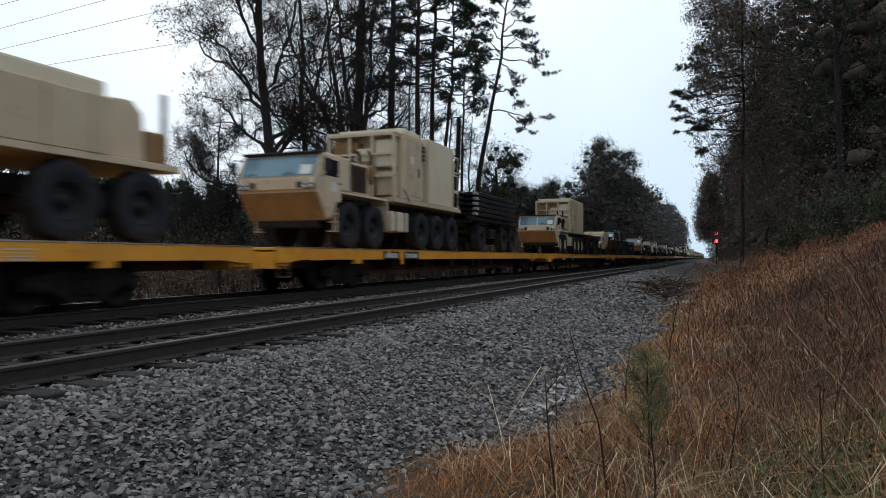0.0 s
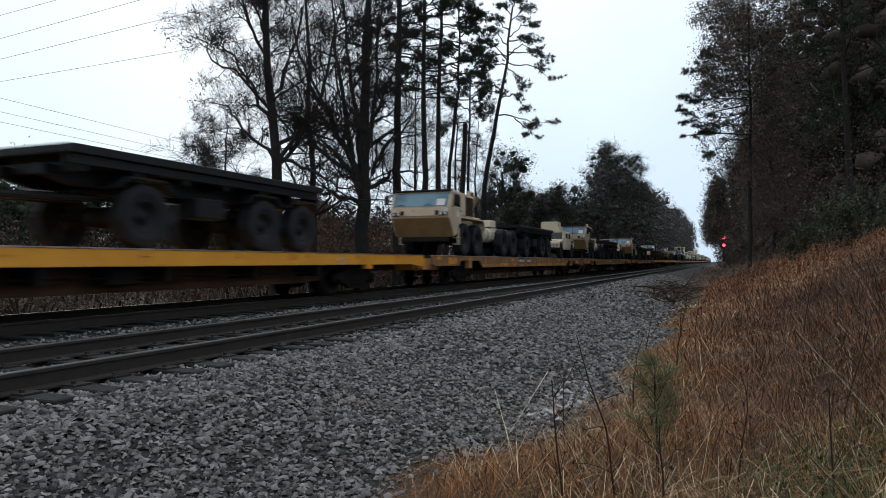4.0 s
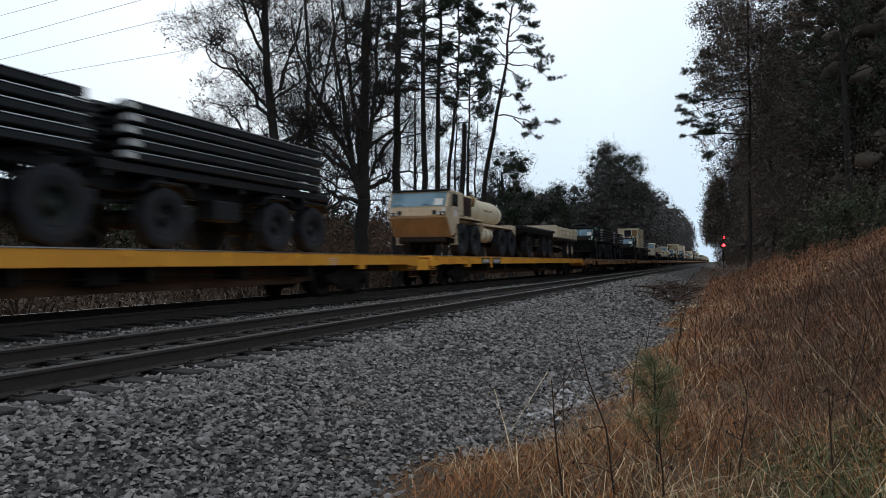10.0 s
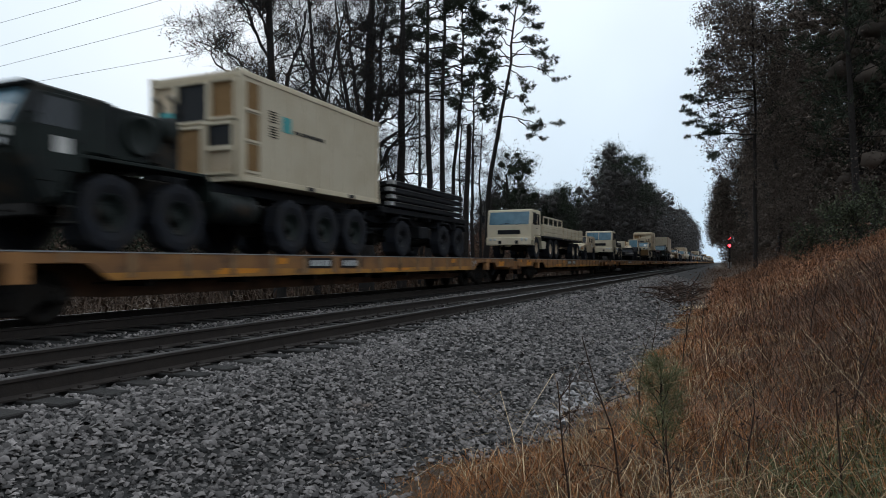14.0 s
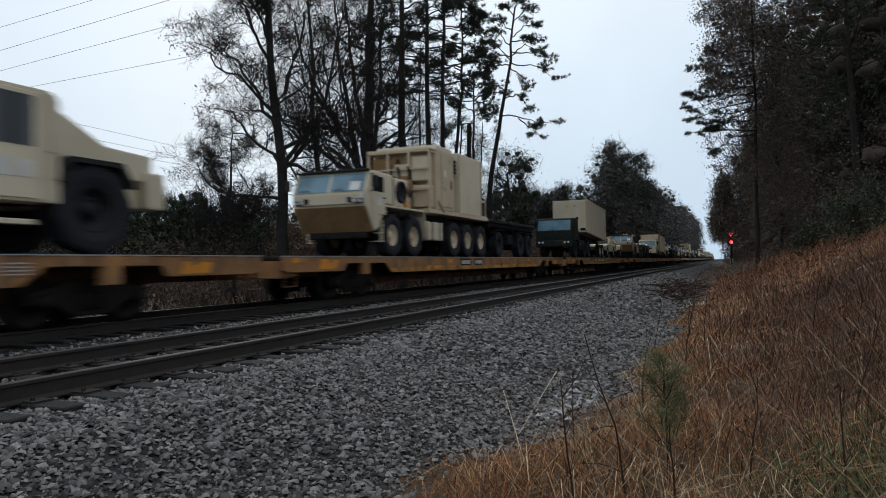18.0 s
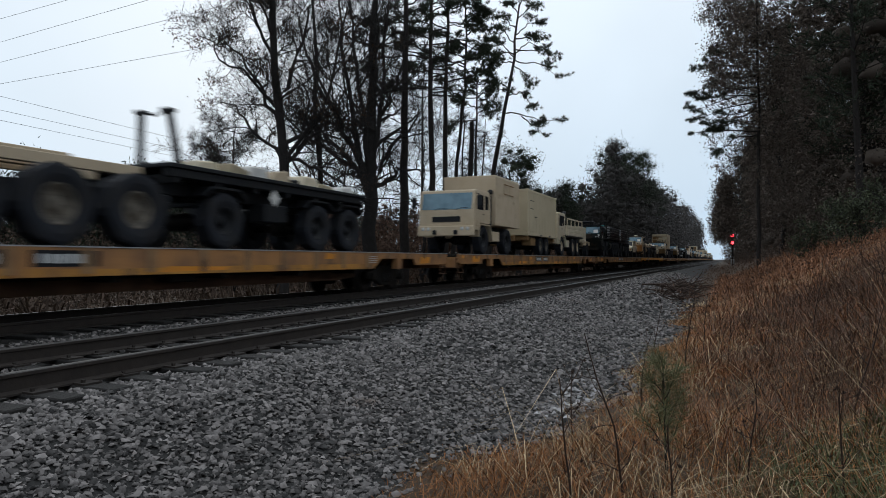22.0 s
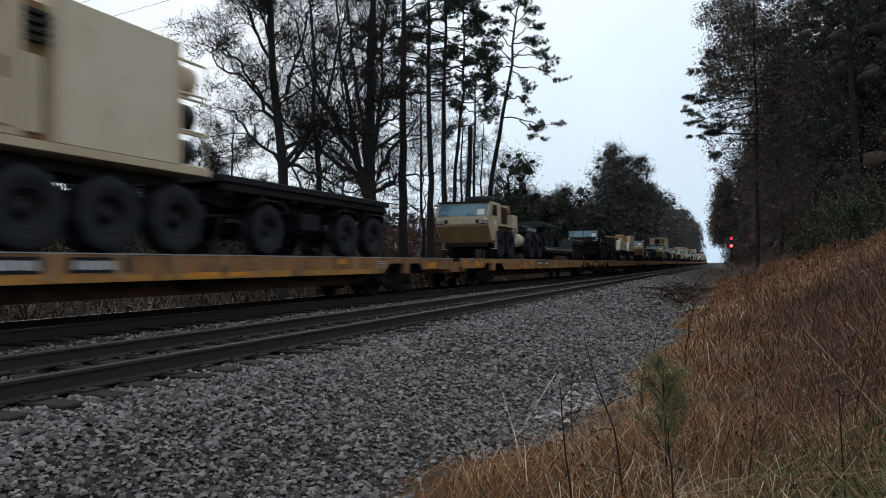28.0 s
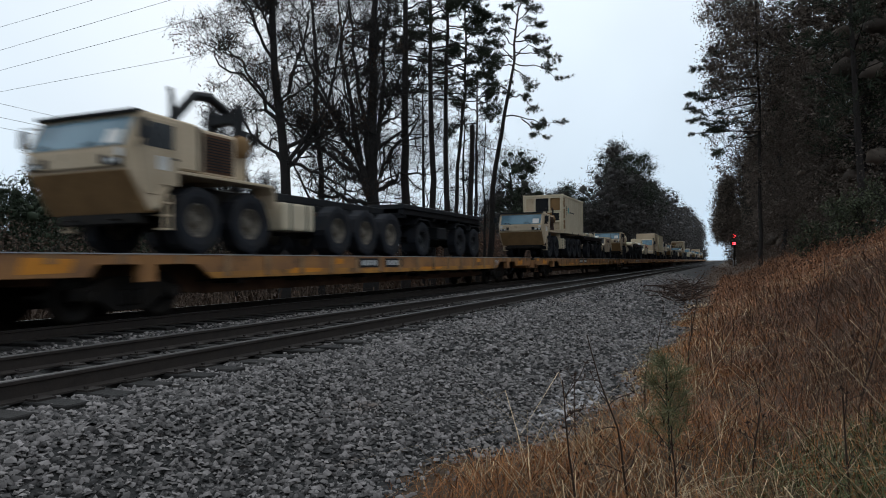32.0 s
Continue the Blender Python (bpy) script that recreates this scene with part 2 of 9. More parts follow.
def prism(bm, outline, x0, x1, bevel=0.0):
    """A solid with a side outline of (y, z) points, from x0 to x1."""
    a = [bm.verts.new((x0, y, z)) for y, z in outline]
    b = [bm.verts.new((x1, y, z)) for y, z in outline]
    n = len(outline)
    fs = [bm.faces.new(a), bm.faces.new(b[::-1])]
    for i in range(n):
        fs.append(bm.faces.new((a[i], b[i], b[(i + 1) % n], a[(i + 1) % n])))
    bmesh.ops.recalc_face_normals(bm, faces=fs)
    if bevel:
        es = list({e for f in fs for e in f.edges})
        bmesh.ops.bevel(bm, geom=es, offset=bevel, segments=2 if bevel >= 0.04 else 1, affect="EDGES", profile=0.6)
    return bm


def rings(bm, rows, seg=20, axis="x", closed=True, squash=1.0):
    """A turned shape round an axis: rows of (place along the axis, radius), with an origin of (a, b) across it."""
    (oa, ob), rows = rows[0], rows[1:]
    loops = []
    for p, r in rows:
        loop = []
        for i in range(seg):
            t = 2 * math.pi * i / seg
            u, w = oa + r * math.cos(t), ob + r * math.sin(t) * squash
            loop.append(bm.verts.new((p, u, w) if axis == "x" else (u, p, w) if axis == "y" else (u, w, p)))
        loops.append(loop)
    fs = []
    for a, b in zip(loops, loops[1:]):
        for i in range(seg):
            fs.append(bm.faces.new((a[i], a[(i + 1) % seg], b[(i + 1) % seg], b[i])))
    if closed:
        fs += [bm.faces.new(loops[0]), bm.faces.new(loops[-1][::-1])]
    bmesh.ops.recalc_face_normals(bm, faces=fs)
    for f in fs:
        f.smooth = True
    return bm


def tube(bm, points, r, seg=8):
    """A pipe of radius r along points."""
    pts = [Vector(p) for p in points]
    loops = []
    for i, p in enumerate(pts):
        d = (pts[min(i + 1, len(pts) - 1)] - pts[max(i - 1, 0)]).normalized()
        up = Vector((0, 0, 1)) if abs(d.z) < 0.9 else Vector((1, 0, 0))
        a = d.cross(up).normalized()
        b = d.cross(a)
        loops.append([bm.verts.new(p + r * (math.cos(2 * math.pi * k / seg) * a + math.sin(2 * math.pi * k / seg) * b)) for k in range(seg)])
    fs = []
    for a, b in zip(loops, loops[1:]):
        for k in range(seg):
            fs.append(bm.faces.new((a[k], a[(k + 1) % seg], b[(k + 1) % seg], b[k])))
    fs += [bm.faces.new(loops[0]), bm.faces.new(loops[-1][::-1])]
    bmesh.ops.recalc_face_normals(bm, faces=fs)
    return bm


def mesh_of(name, bm, mat):
    me = bpy.data.meshes.new(name)
    bm.to_mesh(me)
    bm.free()
    me.materials.append(mat)
    return me


def part(name, bm, mat, parent, label="", at=None):
    """Links a bmesh, or mesh data that alike pieces share, as one part under a thing or a part."""
    me = bm if isinstance(bm, bpy.types.Mesh) else mesh_of(name, bm, mat)
    ob = new(name, me)
    ob.parent = parent
    if at is not None:
        ob.location = at
    if label:
        tagged(ob, label)
    return ob


def thing(name, label, category, group="", kind=""):
    return tagged(new(name), label, category, group, kind)


def raw(name, verts, faces, mat, smooth=False):
    """Mesh data from numpy arrays of vertices and equal-sized faces."""
    me = bpy.data.meshes.new(name)
    verts, faces = np.asarray(verts, np.float32), np.asarray(faces, np.int32)
    k = faces.shape[1]
    me.vertices.add(len(verts))
    me.vertices.foreach_set("co", verts.ravel())
    me.loops.add(faces.size)
    me.loops.foreach_set("vertex_index", faces.ravel())
    me.polygons.add(len(faces))
    me.polygons.foreach_set("loop_start", np.arange(0, faces.size, k, dtype=np.int32))
    me.materials.append(mat)
    if smooth:
        me.polygons.foreach_set("use_smooth", np.ones(len(faces), dtype=bool))
    me.update(calc_edges=True)
    me.validate()
    return me


B = bmesh.new

# ---- ground, tracks, ballast ----
TRACK_NEAR, TRACK_FAR, GAUGE = -6.10, -10.37, 1.505
PROFILE_X = [-3000, -60, -18, -15.6, -13.0, -3.9, -1.95, -1.3, 0.3, 1.6, 2.6, 4.5, 8.0, 14.0, 60, 3000]
PROFILE_Z = [-1.2, -1.2, -1.1, -1.0, -0.225, -0.225, -0.72, -0.74, -0.58, -0.08, 0.45, 1.25, 2.2, 2.9, 3.8, 4.2]
rng = np.random.default_rng(7)


def verge(y):
    """The edge of the ballast, where the grass begins."""
    y = np.asarray(y, float)
    return np.interp(y, [0, 5.2, 6.6, 16, 30, 47, 100, 300], [-2.0, -1.95, -1.45, -1.2, -1.45, -1.9, -2.4, -3.2]) + 0.16 * np.sin(y * 0.9) + 0.1 * np.sin(y * 2.3)


def lumps(x, y):
    return (np.sin(x * 1.7 + y * 0.9) * np.cos(y * 1.3 - x * 0.6) + 0.6 * np.sin(x * 3.9 - y * 2.7 + 1.3) + 0.5 * np.cos(y * 0.37 + 2 * np.sin(x * 0.5)))


def ground_z(x, y):
    x, y = np.asarray(x, float), np.asarray(y, float)
    z = np.interp(x, PROFILE_X, PROFILE_Z)
    rough = np.interp(x, [-60, -16, -13.5, -3.5, -1.5, 1, 4], [0.12, 0.08, 0.012, 0.012, 0.03, 0.06, 0.10])
    return z + rough * lumps(x, y)


def make_ground():
    xs = np.unique(np.concatenate([np.linspace(-3000, -200, 8), np.linspace(-200, -20, 30), np.linspace(-20, -4, 40), np.linspace(-4, 4, 60), np.linspace(4, 20, 30), np.linspace(20, 120, 12), np.linspace(120, 3000, 8)]))
    ys = np.unique(np.concatenate([np.linspace(-1500, -40, 10), np.linspace(-40, 0, 20), np.linspace(0, 20, 90), np.linspace(20, 60, 70), np.linspace(60, 200, 60), np.linspace(200, 700, 30), np.linspace(700, 4000, 12)]))
    gx, gy = np.meshgrid(xs, ys, indexing="ij")
    gz = ground_z(gx, gy)
    v = np.stack([gx, gy, gz], -1).reshape(-1, 3)
    nx, ny = len(xs), len(ys)
    i, j = np.meshgrid(np.arange(nx - 1), np.arange(ny - 1), indexing="ij")
    a = (i * ny + j).ravel()
    f = np.stack([a, a + ny, a + ny + 1, a + 1], -1)
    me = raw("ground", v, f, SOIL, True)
    me.materials.append(GAP_GRAVEL)
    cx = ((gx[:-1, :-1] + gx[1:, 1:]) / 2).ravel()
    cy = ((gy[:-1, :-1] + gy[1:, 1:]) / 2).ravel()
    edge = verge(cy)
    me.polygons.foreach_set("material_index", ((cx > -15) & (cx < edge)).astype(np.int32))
    tagged(new("ground", me), "rail bed of grey ballast between brown leaf-strewn banks", "ground", kind="structure")


make_ground()


def rail_mesh(name, y0, y1):
    """One rail: foot, web and head, head top at z = 0."""
    out = [(-0.07, -0.18), (0.07, -0.18), (0.07, -0.165), (0.012, -0.145), (0.012, -0.045), (0.036, -0.035), (0.036, -0.008), (0.028, 0.0),
           (-0.028, 0.0), (-0.036, -0.008), (-0.036, -0.035), (-0.012, -0.045), (-0.012, -0.145), (-0.07, -0.165)]
    bm = B()
    a = [bm.verts.new((x, y0, z)) for x, z in out]
    b = [bm.verts.new((x, y1, z)) for x, z in out]
    n = len(out)
    for i in range(n):
        f = bm.faces.new((a[i], b[i], b[(i + 1) % n], a[(i + 1) % n]))
        f.material_index = 1 if i in (6, 7, 8) else 0
    bm.faces.new(a), bm.faces.new(b[::-1])
    bmesh.ops.recalc_face_normals(bm, faces=bm.faces)
    me = mesh_of(name, bm, RAIL)
    me.materials.append(RAILHEAD)
    return me


def make_track(centre, near_ties):
    t = thing("railway_track", "straight steel rails on dark wooden ties in ballast", "railway track", "double track", "structure")
    rail = rail_mesh("rail", -80, 1500)
    for side in (-1, 1):
        part("rail", rail, None, t, at=(centre + side * GAUGE / 2, 0, 0))
    bm = B()
    box(bm, -1.3, 1.3, -0.115, 0.115, -0.36, -0.18, 0.012)
    tie = mesh_of("tie", bm, TIE)
    plate = B()
    for side in (-1, 1):
        c = side * GAUGE / 2
        box(plate, c - 0.18, c + 0.18, -0.09, 0.09, -0.18, -0.162)
        for dx in (-0.11, 0.11):
            box(plate, c + dx - 0.012, c + dx + 0.012, -0.06, -0.03, -0.162, -0.135)
    plate = mesh_of("tie_plate", plate, RAIL)
    r = random.Random(int(centre * 10))
    for k in range(near_ties):
        o = part("tie", tie, None, t, at=(centre + r.uniform(-0.07, 0.07), 1.0 + 0.5 * k + r.uniform(-0.03, 0.03), r.uniform(-0.012, 0.012)))
        o.rotation_euler = (0, 0, r.uniform(-0.025, 0.025))
        if k < 36 and near_ties > 150:
            part("tie_plate", plate, None, o)
    vs, fs = [], []
    for k in range(near_ties, 900):
        y = 1.0 + 0.5 * k
        i = len(vs)
        vs += [(centre + x, y + dy, z) for x in (-1.3, 1.3) for dy in (-0.11, 0.11) for z in (-0.36, -0.18)]
        fs += [[i + q for q in f] for f in ((0, 1, 3, 2), (4, 6, 7, 5), (0, 4, 5, 1), (2, 3, 7, 6), (1, 5, 7, 3))]
    tagged(part("far_ties", raw("far_ties", vs, fs, TIE), None, t), kind="stuff")
    return t


make_track(TRACK_NEAR, 152)
make_track(TRACK_FAR, 40)


def scatter_stones(n, xr, yr, size, seed, keep=None):
    """Broken stones: jittered octahedra with two cut corners."""
    g = np.random.default_rng(seed)
    x, y = g.uniform(*xr, n), g.uniform(0, 1, n)
    y = yr[0] + (yr[1] - yr[0]) * y
    if keep is not None:
        k = keep(x, y, g)
        x, y = x[k], y[k]
        n = len(x)
    base = np.array([(1, 0, -0.1), (0, 1, -0.1), (-1, 0, -0.1), (0, -1, -0.1), (0.55, 0.3, 0.7), (-0.5, -0.3, 0.7)], float)
    faces = np.array([(0, 1, 4), (1, 5, 4), (1, 2, 5), (2, 3, 5), (3, 4, 5), (3, 0, 4)])
    s = size * g.uniform(0.55, 1.4, (n, 1, 1))
    v = base[None] * (1 + g.uniform(-0.3, 0.3, (n, 6, 1))) + g.uniform(-0.2, 0.2, (n, 6, 3))
    v *= s * np.stack([g.uniform(0.9, 1.45, n), g.uniform(0.65, 1.05, n), g.uniform(0.6, 1.1, n)], -1)[:, None, :]
    a = g.uniform(0, 2 * np.pi, n)
    tilt = g.normal(0, 0.45, n)
    c, q = np.cos(a)[:, None], np.sin(a)[:, None]
    ct, st = np.cos(tilt)[:, None], np.sin(tilt)[:, None]
    X, Y, Z = v[..., 0], v[..., 1], v[..., 2]
    Y, Z = Y * ct - Z * st, Y * st + Z * ct
    X, Y = X * c - Y * q, X * q + Y * c
    z0 = ground_z(x, y) + s[:, 0, 0] * g.uniform(-0.5, 0.9, n)
    v = np.stack([X + x[:, None], Y + y[:, None], Z + z0[:, None]], -1).reshape(-1, 3)
    f = (faces[None] + 6 * np.arange(n)[:, None, None]).reshape(-1, 3)
    return v, f


def ballast():
    def off_track(x, y, g):
        near = np.abs(x - TRACK_NEAR) < 1.33
        tie = np.abs((y - 1.0 + 0.25) % 0.5 - 0.25) < 0.10
        edge = x < verge(y) + g.normal(0, 0.13, len(x))
        return ~(near & tie) & ((np.abs(x - TRACK_FAR) > 1.35)) & edge & (np.abs(np.abs(x - TRACK_NEAR) - GAUGE / 2) > 0.09)
    sets = [scatter_stones(36000, (-5.2, -0.9), (1.8, 8.5), 0.0225, 1, off_track),
            scatter_stones(27000, (-5.2, -0.5), (8.5, 20), 0.030, 2, off_track),
            scatter_stones(14000, (-5.2, -0.7), (20, 60), 0.05, 3, off_track),
            scatter_stones(26000, (-9.2, -4.5), (3, 34), 0.028, 4, off_track)]
    vs, fs, k = [], [], 0
    for v, f in sets:
        vs.append(v), fs.append(f + k)
        k += len(v)
    tagged(new("ballast_stones", raw("ballast_stones", np.concatenate(vs), np.concatenate(fs), STONE)), "broken grey granite ballast heaped beside the rails", "ballast", kind="stuff")


ballast()

# ---- trees and grass ----
def pipes(lines, sides_of):
    """Tubes along many tapering lines of (points, radii), as vertex and triangle arrays."""
    vs, fs, k = [], [], 0
    for pts, rad in lines:
        p = np.asarray(pts, float)
        r = np.asarray(rad, float)
        n, sides = len(p), sides_of(r[0])
        d = np.gradient(p, axis=0)
        d /= np.linalg.norm(d, axis=1, keepdims=True) + 1e-9
        up = np.where(np.abs(d[:, 2:3]) > 0.9, np.array([[1.0, 0, 0]]), np.array([[0, 0, 1.0]]))
        a = np.cross(d, up)
        a /= np.linalg.norm(a, axis=1, keepdims=True) + 1e-9
        b = np.cross(d, a)
        t = np.arange(sides) * 2 * np.pi / sides
        ring = p[:, None] + r[:, None, None] * (np.cos(t)[None, :, None] * a[:, None] + np.sin(t)[None, :, None] * b[:, None])
        vs.append(ring.reshape(-1, 3))
        i, j = np.meshgrid(np.arange(n - 1), np.arange(sides), indexing="ij")
        q = k + i * sides + j
        w = k + i * sides + (j + 1) % sides
        fs.append(np.stack([q, w, w + sides], -1).reshape(-1, 3))
        fs.append(np.stack([q, w + sides, q + sides], -1).reshape(-1, 3))
        k += n * sides
    return np.concatenate(vs), np.concatenate(fs)


def slivers(lines, width):
    """One thin triangle for each twig."""
    a = np.array([p[0] for p, _ in lines])
    b = np.array([p[-1] for p, _ in lines])
    d = b - a
    q = np.cross(d, np.array([0.3, 0.5, 0.8]))
    q *= width / (np.linalg.norm(q, axis=1, keepdims=True) + 1e-9)
    v = np.stack([a - q, a + q, b], 1).reshape(-1, 3)
    return v, np.arange(len(v)).reshape(-1, 3)


def sprays(g, lines, per, reach, width):
    """Finest twigs: several slivers that fork from each short twig."""
    a = np.array([p[0] for p, _ in lines])
    b = np.array([p[-1] for p, _ in lines])
    u = g.uniform(0.15, 1.0, (len(a), per, 1))
    s = a[:, None] + (b - a)[:, None] * u
    L = np.linalg.norm(b - a, axis=1)[:, None, None]
    d = (b - a)[:, None] / (L + 1e-9) + g.normal(0, 0.62, (len(a), per, 3)) + np.array([0, 0, 0.12])
    e = s + d * np.clip(L, 0.12, 0.6) * reach * g.uniform(0.5, 1.2, (len(a), per, 1))
    q = np.cross(d, g.normal(0, 1, d.shape))
    q *= width / (np.linalg.norm(q, axis=2, keepdims=True) + 1e-9)
    v = np.stack([s - q, s + q, e], 2).reshape(-1, 3)
    return (v, np.arange(len(v)).reshape(-1, 3)), e.reshape(-1, 3)


def joined(*sets):
    vs, fs, k = [], [], 0
    for v, f in sets:
        vs.append(v), fs.append(f + k)
        k += len(v)
    return np.concatenate(vs), np.concatenate(fs)


def blades(g, at, out, length, width, per):
    """Thin triangles that stand out round each point: needles, leaves. out: how they lean (n, 3)."""
    n = len(at)
    d = g.normal(0, 1, (n, per, 3)) + out[:, None, :]
    d /= np.linalg.norm(d, axis=2, keepdims=True)
    s = np.cross(d, g.normal(0, 1, (n, per, 3)))
    s /= np.linalg.norm(s, axis=2, keepdims=True) + 1e-9
    L = length * g.uniform(0.6, 1.3, (n, per, 1))
    p = at[:, None, :] + d * L * 0.1
    v = np.stack([p - s * width, p + s * width, p + d * L], 2).reshape(-1, 3)
    return v, np.arange(len(v)).reshape(-1, 3)


def leaves(g, at, size, spread):
    n = len(at)
    c = at + g.normal(0, spread, (n, 3))
    a, b = g.normal(0, 1, (n, 3)), g.normal(0, 1, (n, 3))
    a /= np.linalg.norm(a, axis=1, keepdims=True)
    b -= a * (a * b).sum(1, keepdims=True)
    b /= np.linalg.norm(b, axis=1, keepdims=True)
    s = size * g.uniform(0.6, 1.4, (n, 1))
    v = np.stack([c - a * s, c + b * s * 0.55, c + a * s, c - b * s * 0.55], 1).reshape(-1, 3)
    return v, np.arange(4 * n).reshape(-1, 4)


def wander(g, start, way, length, n, bend, rise):
    p, d = np.array(start, float), np.array(way, float)
    d /= np.linalg.norm(d)
    pts = [p.copy()]
    for _ in range(n):
        d = d + g.normal(0, bend, 3) + np.array([0, 0, rise])
        d /= np.linalg.norm(d)
        p = p + d * length / n
        pts.append(p.copy())
    return np.array(pts)


def hardwood(seed, height, depth=4, width=0.5, kids=(9, 7, 6, 5), low=0.28, upright=0.35, trunk_r=None, thin=0.011, spread=(0.62, 0.3)):
    """Bare tree: the lines of trunk, limbs and twigs."""
    g = np.random.default_rng(seed)
    trunk_r = trunk_r or height * 0.019
    lines = [[], [], [], [], []]
    tips = []

    def grow(start, way, length, r, level):
        n = (9, 7, 5, 4, 2)[level]
        pts = wander(g, start, way, length, n, (0.05, 0.14, 0.2, 0.25, 0.3)[level], (0.02, 0.07, 0.06, 0.03, 0.0)[level])
        rad = r * np.linspace(1, 0.25 if level else 0.3, n + 1)
        if level == 0:
            rad[0] *= 1.35
        lines[level].append((pts, rad))
        if level >= depth:
            tips.append(pts[-1])
            tips.append(pts[len(pts) // 2])
            return
        count = kids[level]
        for i in range(count):
            u = (low + (1 - low) * (i + g.uniform(0, 0.9)) / count) if level == 0 else (0.25 + 0.75 * (i + g.uniform(0, 0.9)) / count)
            q = u * n
            j = min(int(q), n - 1)
            at = pts[j] + (pts[j + 1] - pts[j]) * (q - j)
            d = pts[min(j + 1, n)] - pts[j]
            d /= np.linalg.norm(d)
            side = np.cross(d, g.normal(0, 1, 3))
            side /= np.linalg.norm(side) + 1e-9
            way2 = d * g.uniform(0.5, 1.0) + side * g.uniform(0.6, 1.1) * width * 2 + np.array([0, 0, upright * (0.15 + 1.25 * u) if level == 0 else upright])
            share = (spread[0] - spread[1] * u) if level == 0 else 0.5 - 0.18 * u
            grow(at, way2, length * share * g.uniform(0.75, 1.25), max(np.interp(q, range(n + 1), rad) * g.uniform(*((0.3, 0.5) if level == 0 else (0.36, 0.58))), thin), level + 1)

    grow((0, 0, -0.3), (g.normal(0, 0.04), g.normal(0, 0.04), 1), height, trunk_r, 0)
    return lines, np.array(tips)


def pine(seed, height, bare=0.5, limbs=34, reach=2.6, trunk_r=None, tuft=24, lean=(0, 0), needle=0.30, fat=1.0, twigs=(4, 8)):
    """Tall pine: trunk, drooping limbs and needle tufts."""
    g = np.random.default_rng(seed)
    trunk_r = trunk_r or height * 0.0115
    pts = wander(g, (0, 0, -0.3), (lean[0], lean[1], 1), height, 12, 0.012, 0.0)
    lines = [[(pts, trunk_r * np.linspace(1.1, 0.22, 13))], []]
    at, outw = [], []
    for i in range(limbs):
        u = bare + (1 - bare) * ((i + g.uniform(0, 0.8)) / limbs) ** 0.9
        q = u * 12
        j = min(int(q), 11)
        s = pts[j] + (pts[j + 1] - pts[j]) * (q - j)
        a = g.uniform(0, 2 * np.pi)
        L = reach * (1.15 - u * 0.75) * g.uniform(0.5, 1.25)
        limb = wander(g, s, (np.cos(a), np.sin(a), g.uniform(-0.1, 0.45)), L, 5, 0.14, -0.01)
        lines[1].append((limb, np.linspace(0.045, 0.012, 6) * (height / 18)))
        for _ in range(g.integers(*twigs)):
            b = int(g.integers(1, 6))
            tw = wander(g, limb[min(b, 5)], (limb[-1] - limb[0]) / L + g.normal(0, 0.55, 3) + (0, 0, 0.15), L * g.uniform(0.16, 0.34), 2, 0.2, 0.02)
            lines[1].append((tw, np.array([0.014, 0.01, 0.006]) * (height / 18)))
            at += [tw[-1], tw[1]]
            outw += [tw[-1] - tw[0]] * 2
    at, outw = np.array(at), np.array(outw)
    outw /= np.linalg.norm(outw, axis=1, keepdims=True) + 1e-9
    nv, nf = blades(g, at + g.normal(0, 0.07, at.shape), outw * 0.9 + (0, 0, 0.25), needle, 0.015 * fat * height / 18, tuft)
    return lines, (nv, nf)


def sides(r):
    return 8 if r > 0.15 else 6 if r > 0.06 else 4 if r > 0.02 else 3


def settle(ob, x, y, turn=0.0, size=1.0):
    ob.matrix_basis = pose(x, y, float(ground_z(x, y)) - 0.05, 0, 0, turn)
    ob.scale = (size, size, size)
    return ob


def hardwood_tree(seed, height, x, y, label, turn=0, leaf=0, name="bare_tree", fork=5, leaf_size=0.055, leaf_spread=0.05, leaf_mat=None, **kw):
    lines, tips = hardwood(seed, height, **kw)
    t = thing(name, label, "tree", "trees along the far side of the line")
    part("trunk", raw("trunk", *pipes(lines[0], sides), BARK, True), None, t)
    part("crown", raw("crown", *pipes(lines[1] + lines[2], sides), BARK, True), None, t)
    g = np.random.default_rng(seed + 500)
    fine, ends = sprays(g, lines[4] or lines[3], fork, 0.8, 0.0045)
    sets = [pipes([(p[::2], r[::2]) for p, r in lines[3]], lambda r: 3), fine]
    if lines[4]:
        sets.append(slivers(lines[4], 0.007))
    tagged(part("fine_twig", raw("fine_twig", *joined(*sets), BARK), None, t), kind="stuff")
    if leaf:
        # leaves hang in clusters on some of the twigs
        some = ends[g.integers(0, len(ends), max(leaf // 9, 1))]
        at = some[g.integers(0, len(some), leaf)] + g.normal(0, 0.13, (leaf, 3))
        tagged(part("dead_leaf", raw("dead_leaf", *leaves(g, at, leaf_size, leaf_spread), leaf_mat or DEAD_LEAF), None, t, "withered brown leaves"), kind="stuff")
    return settle(t, x, y, turn)


def crooked(points, n, g, jitter):
    """A bent line of n + 1 points through a few given ones."""
    p = np.asarray(points, float)
    d = np.concatenate([[0], np.cumsum(np.linalg.norm(np.diff(p, axis=0), axis=1))])
    q = np.linspace(0, d[-1], n + 1)
    out = np.stack([np.interp(q, d, p[:, k]) for k in range(3)], -1)
    out[1:-1] += g.normal(0, jitter, (n - 1, 3))
    return out


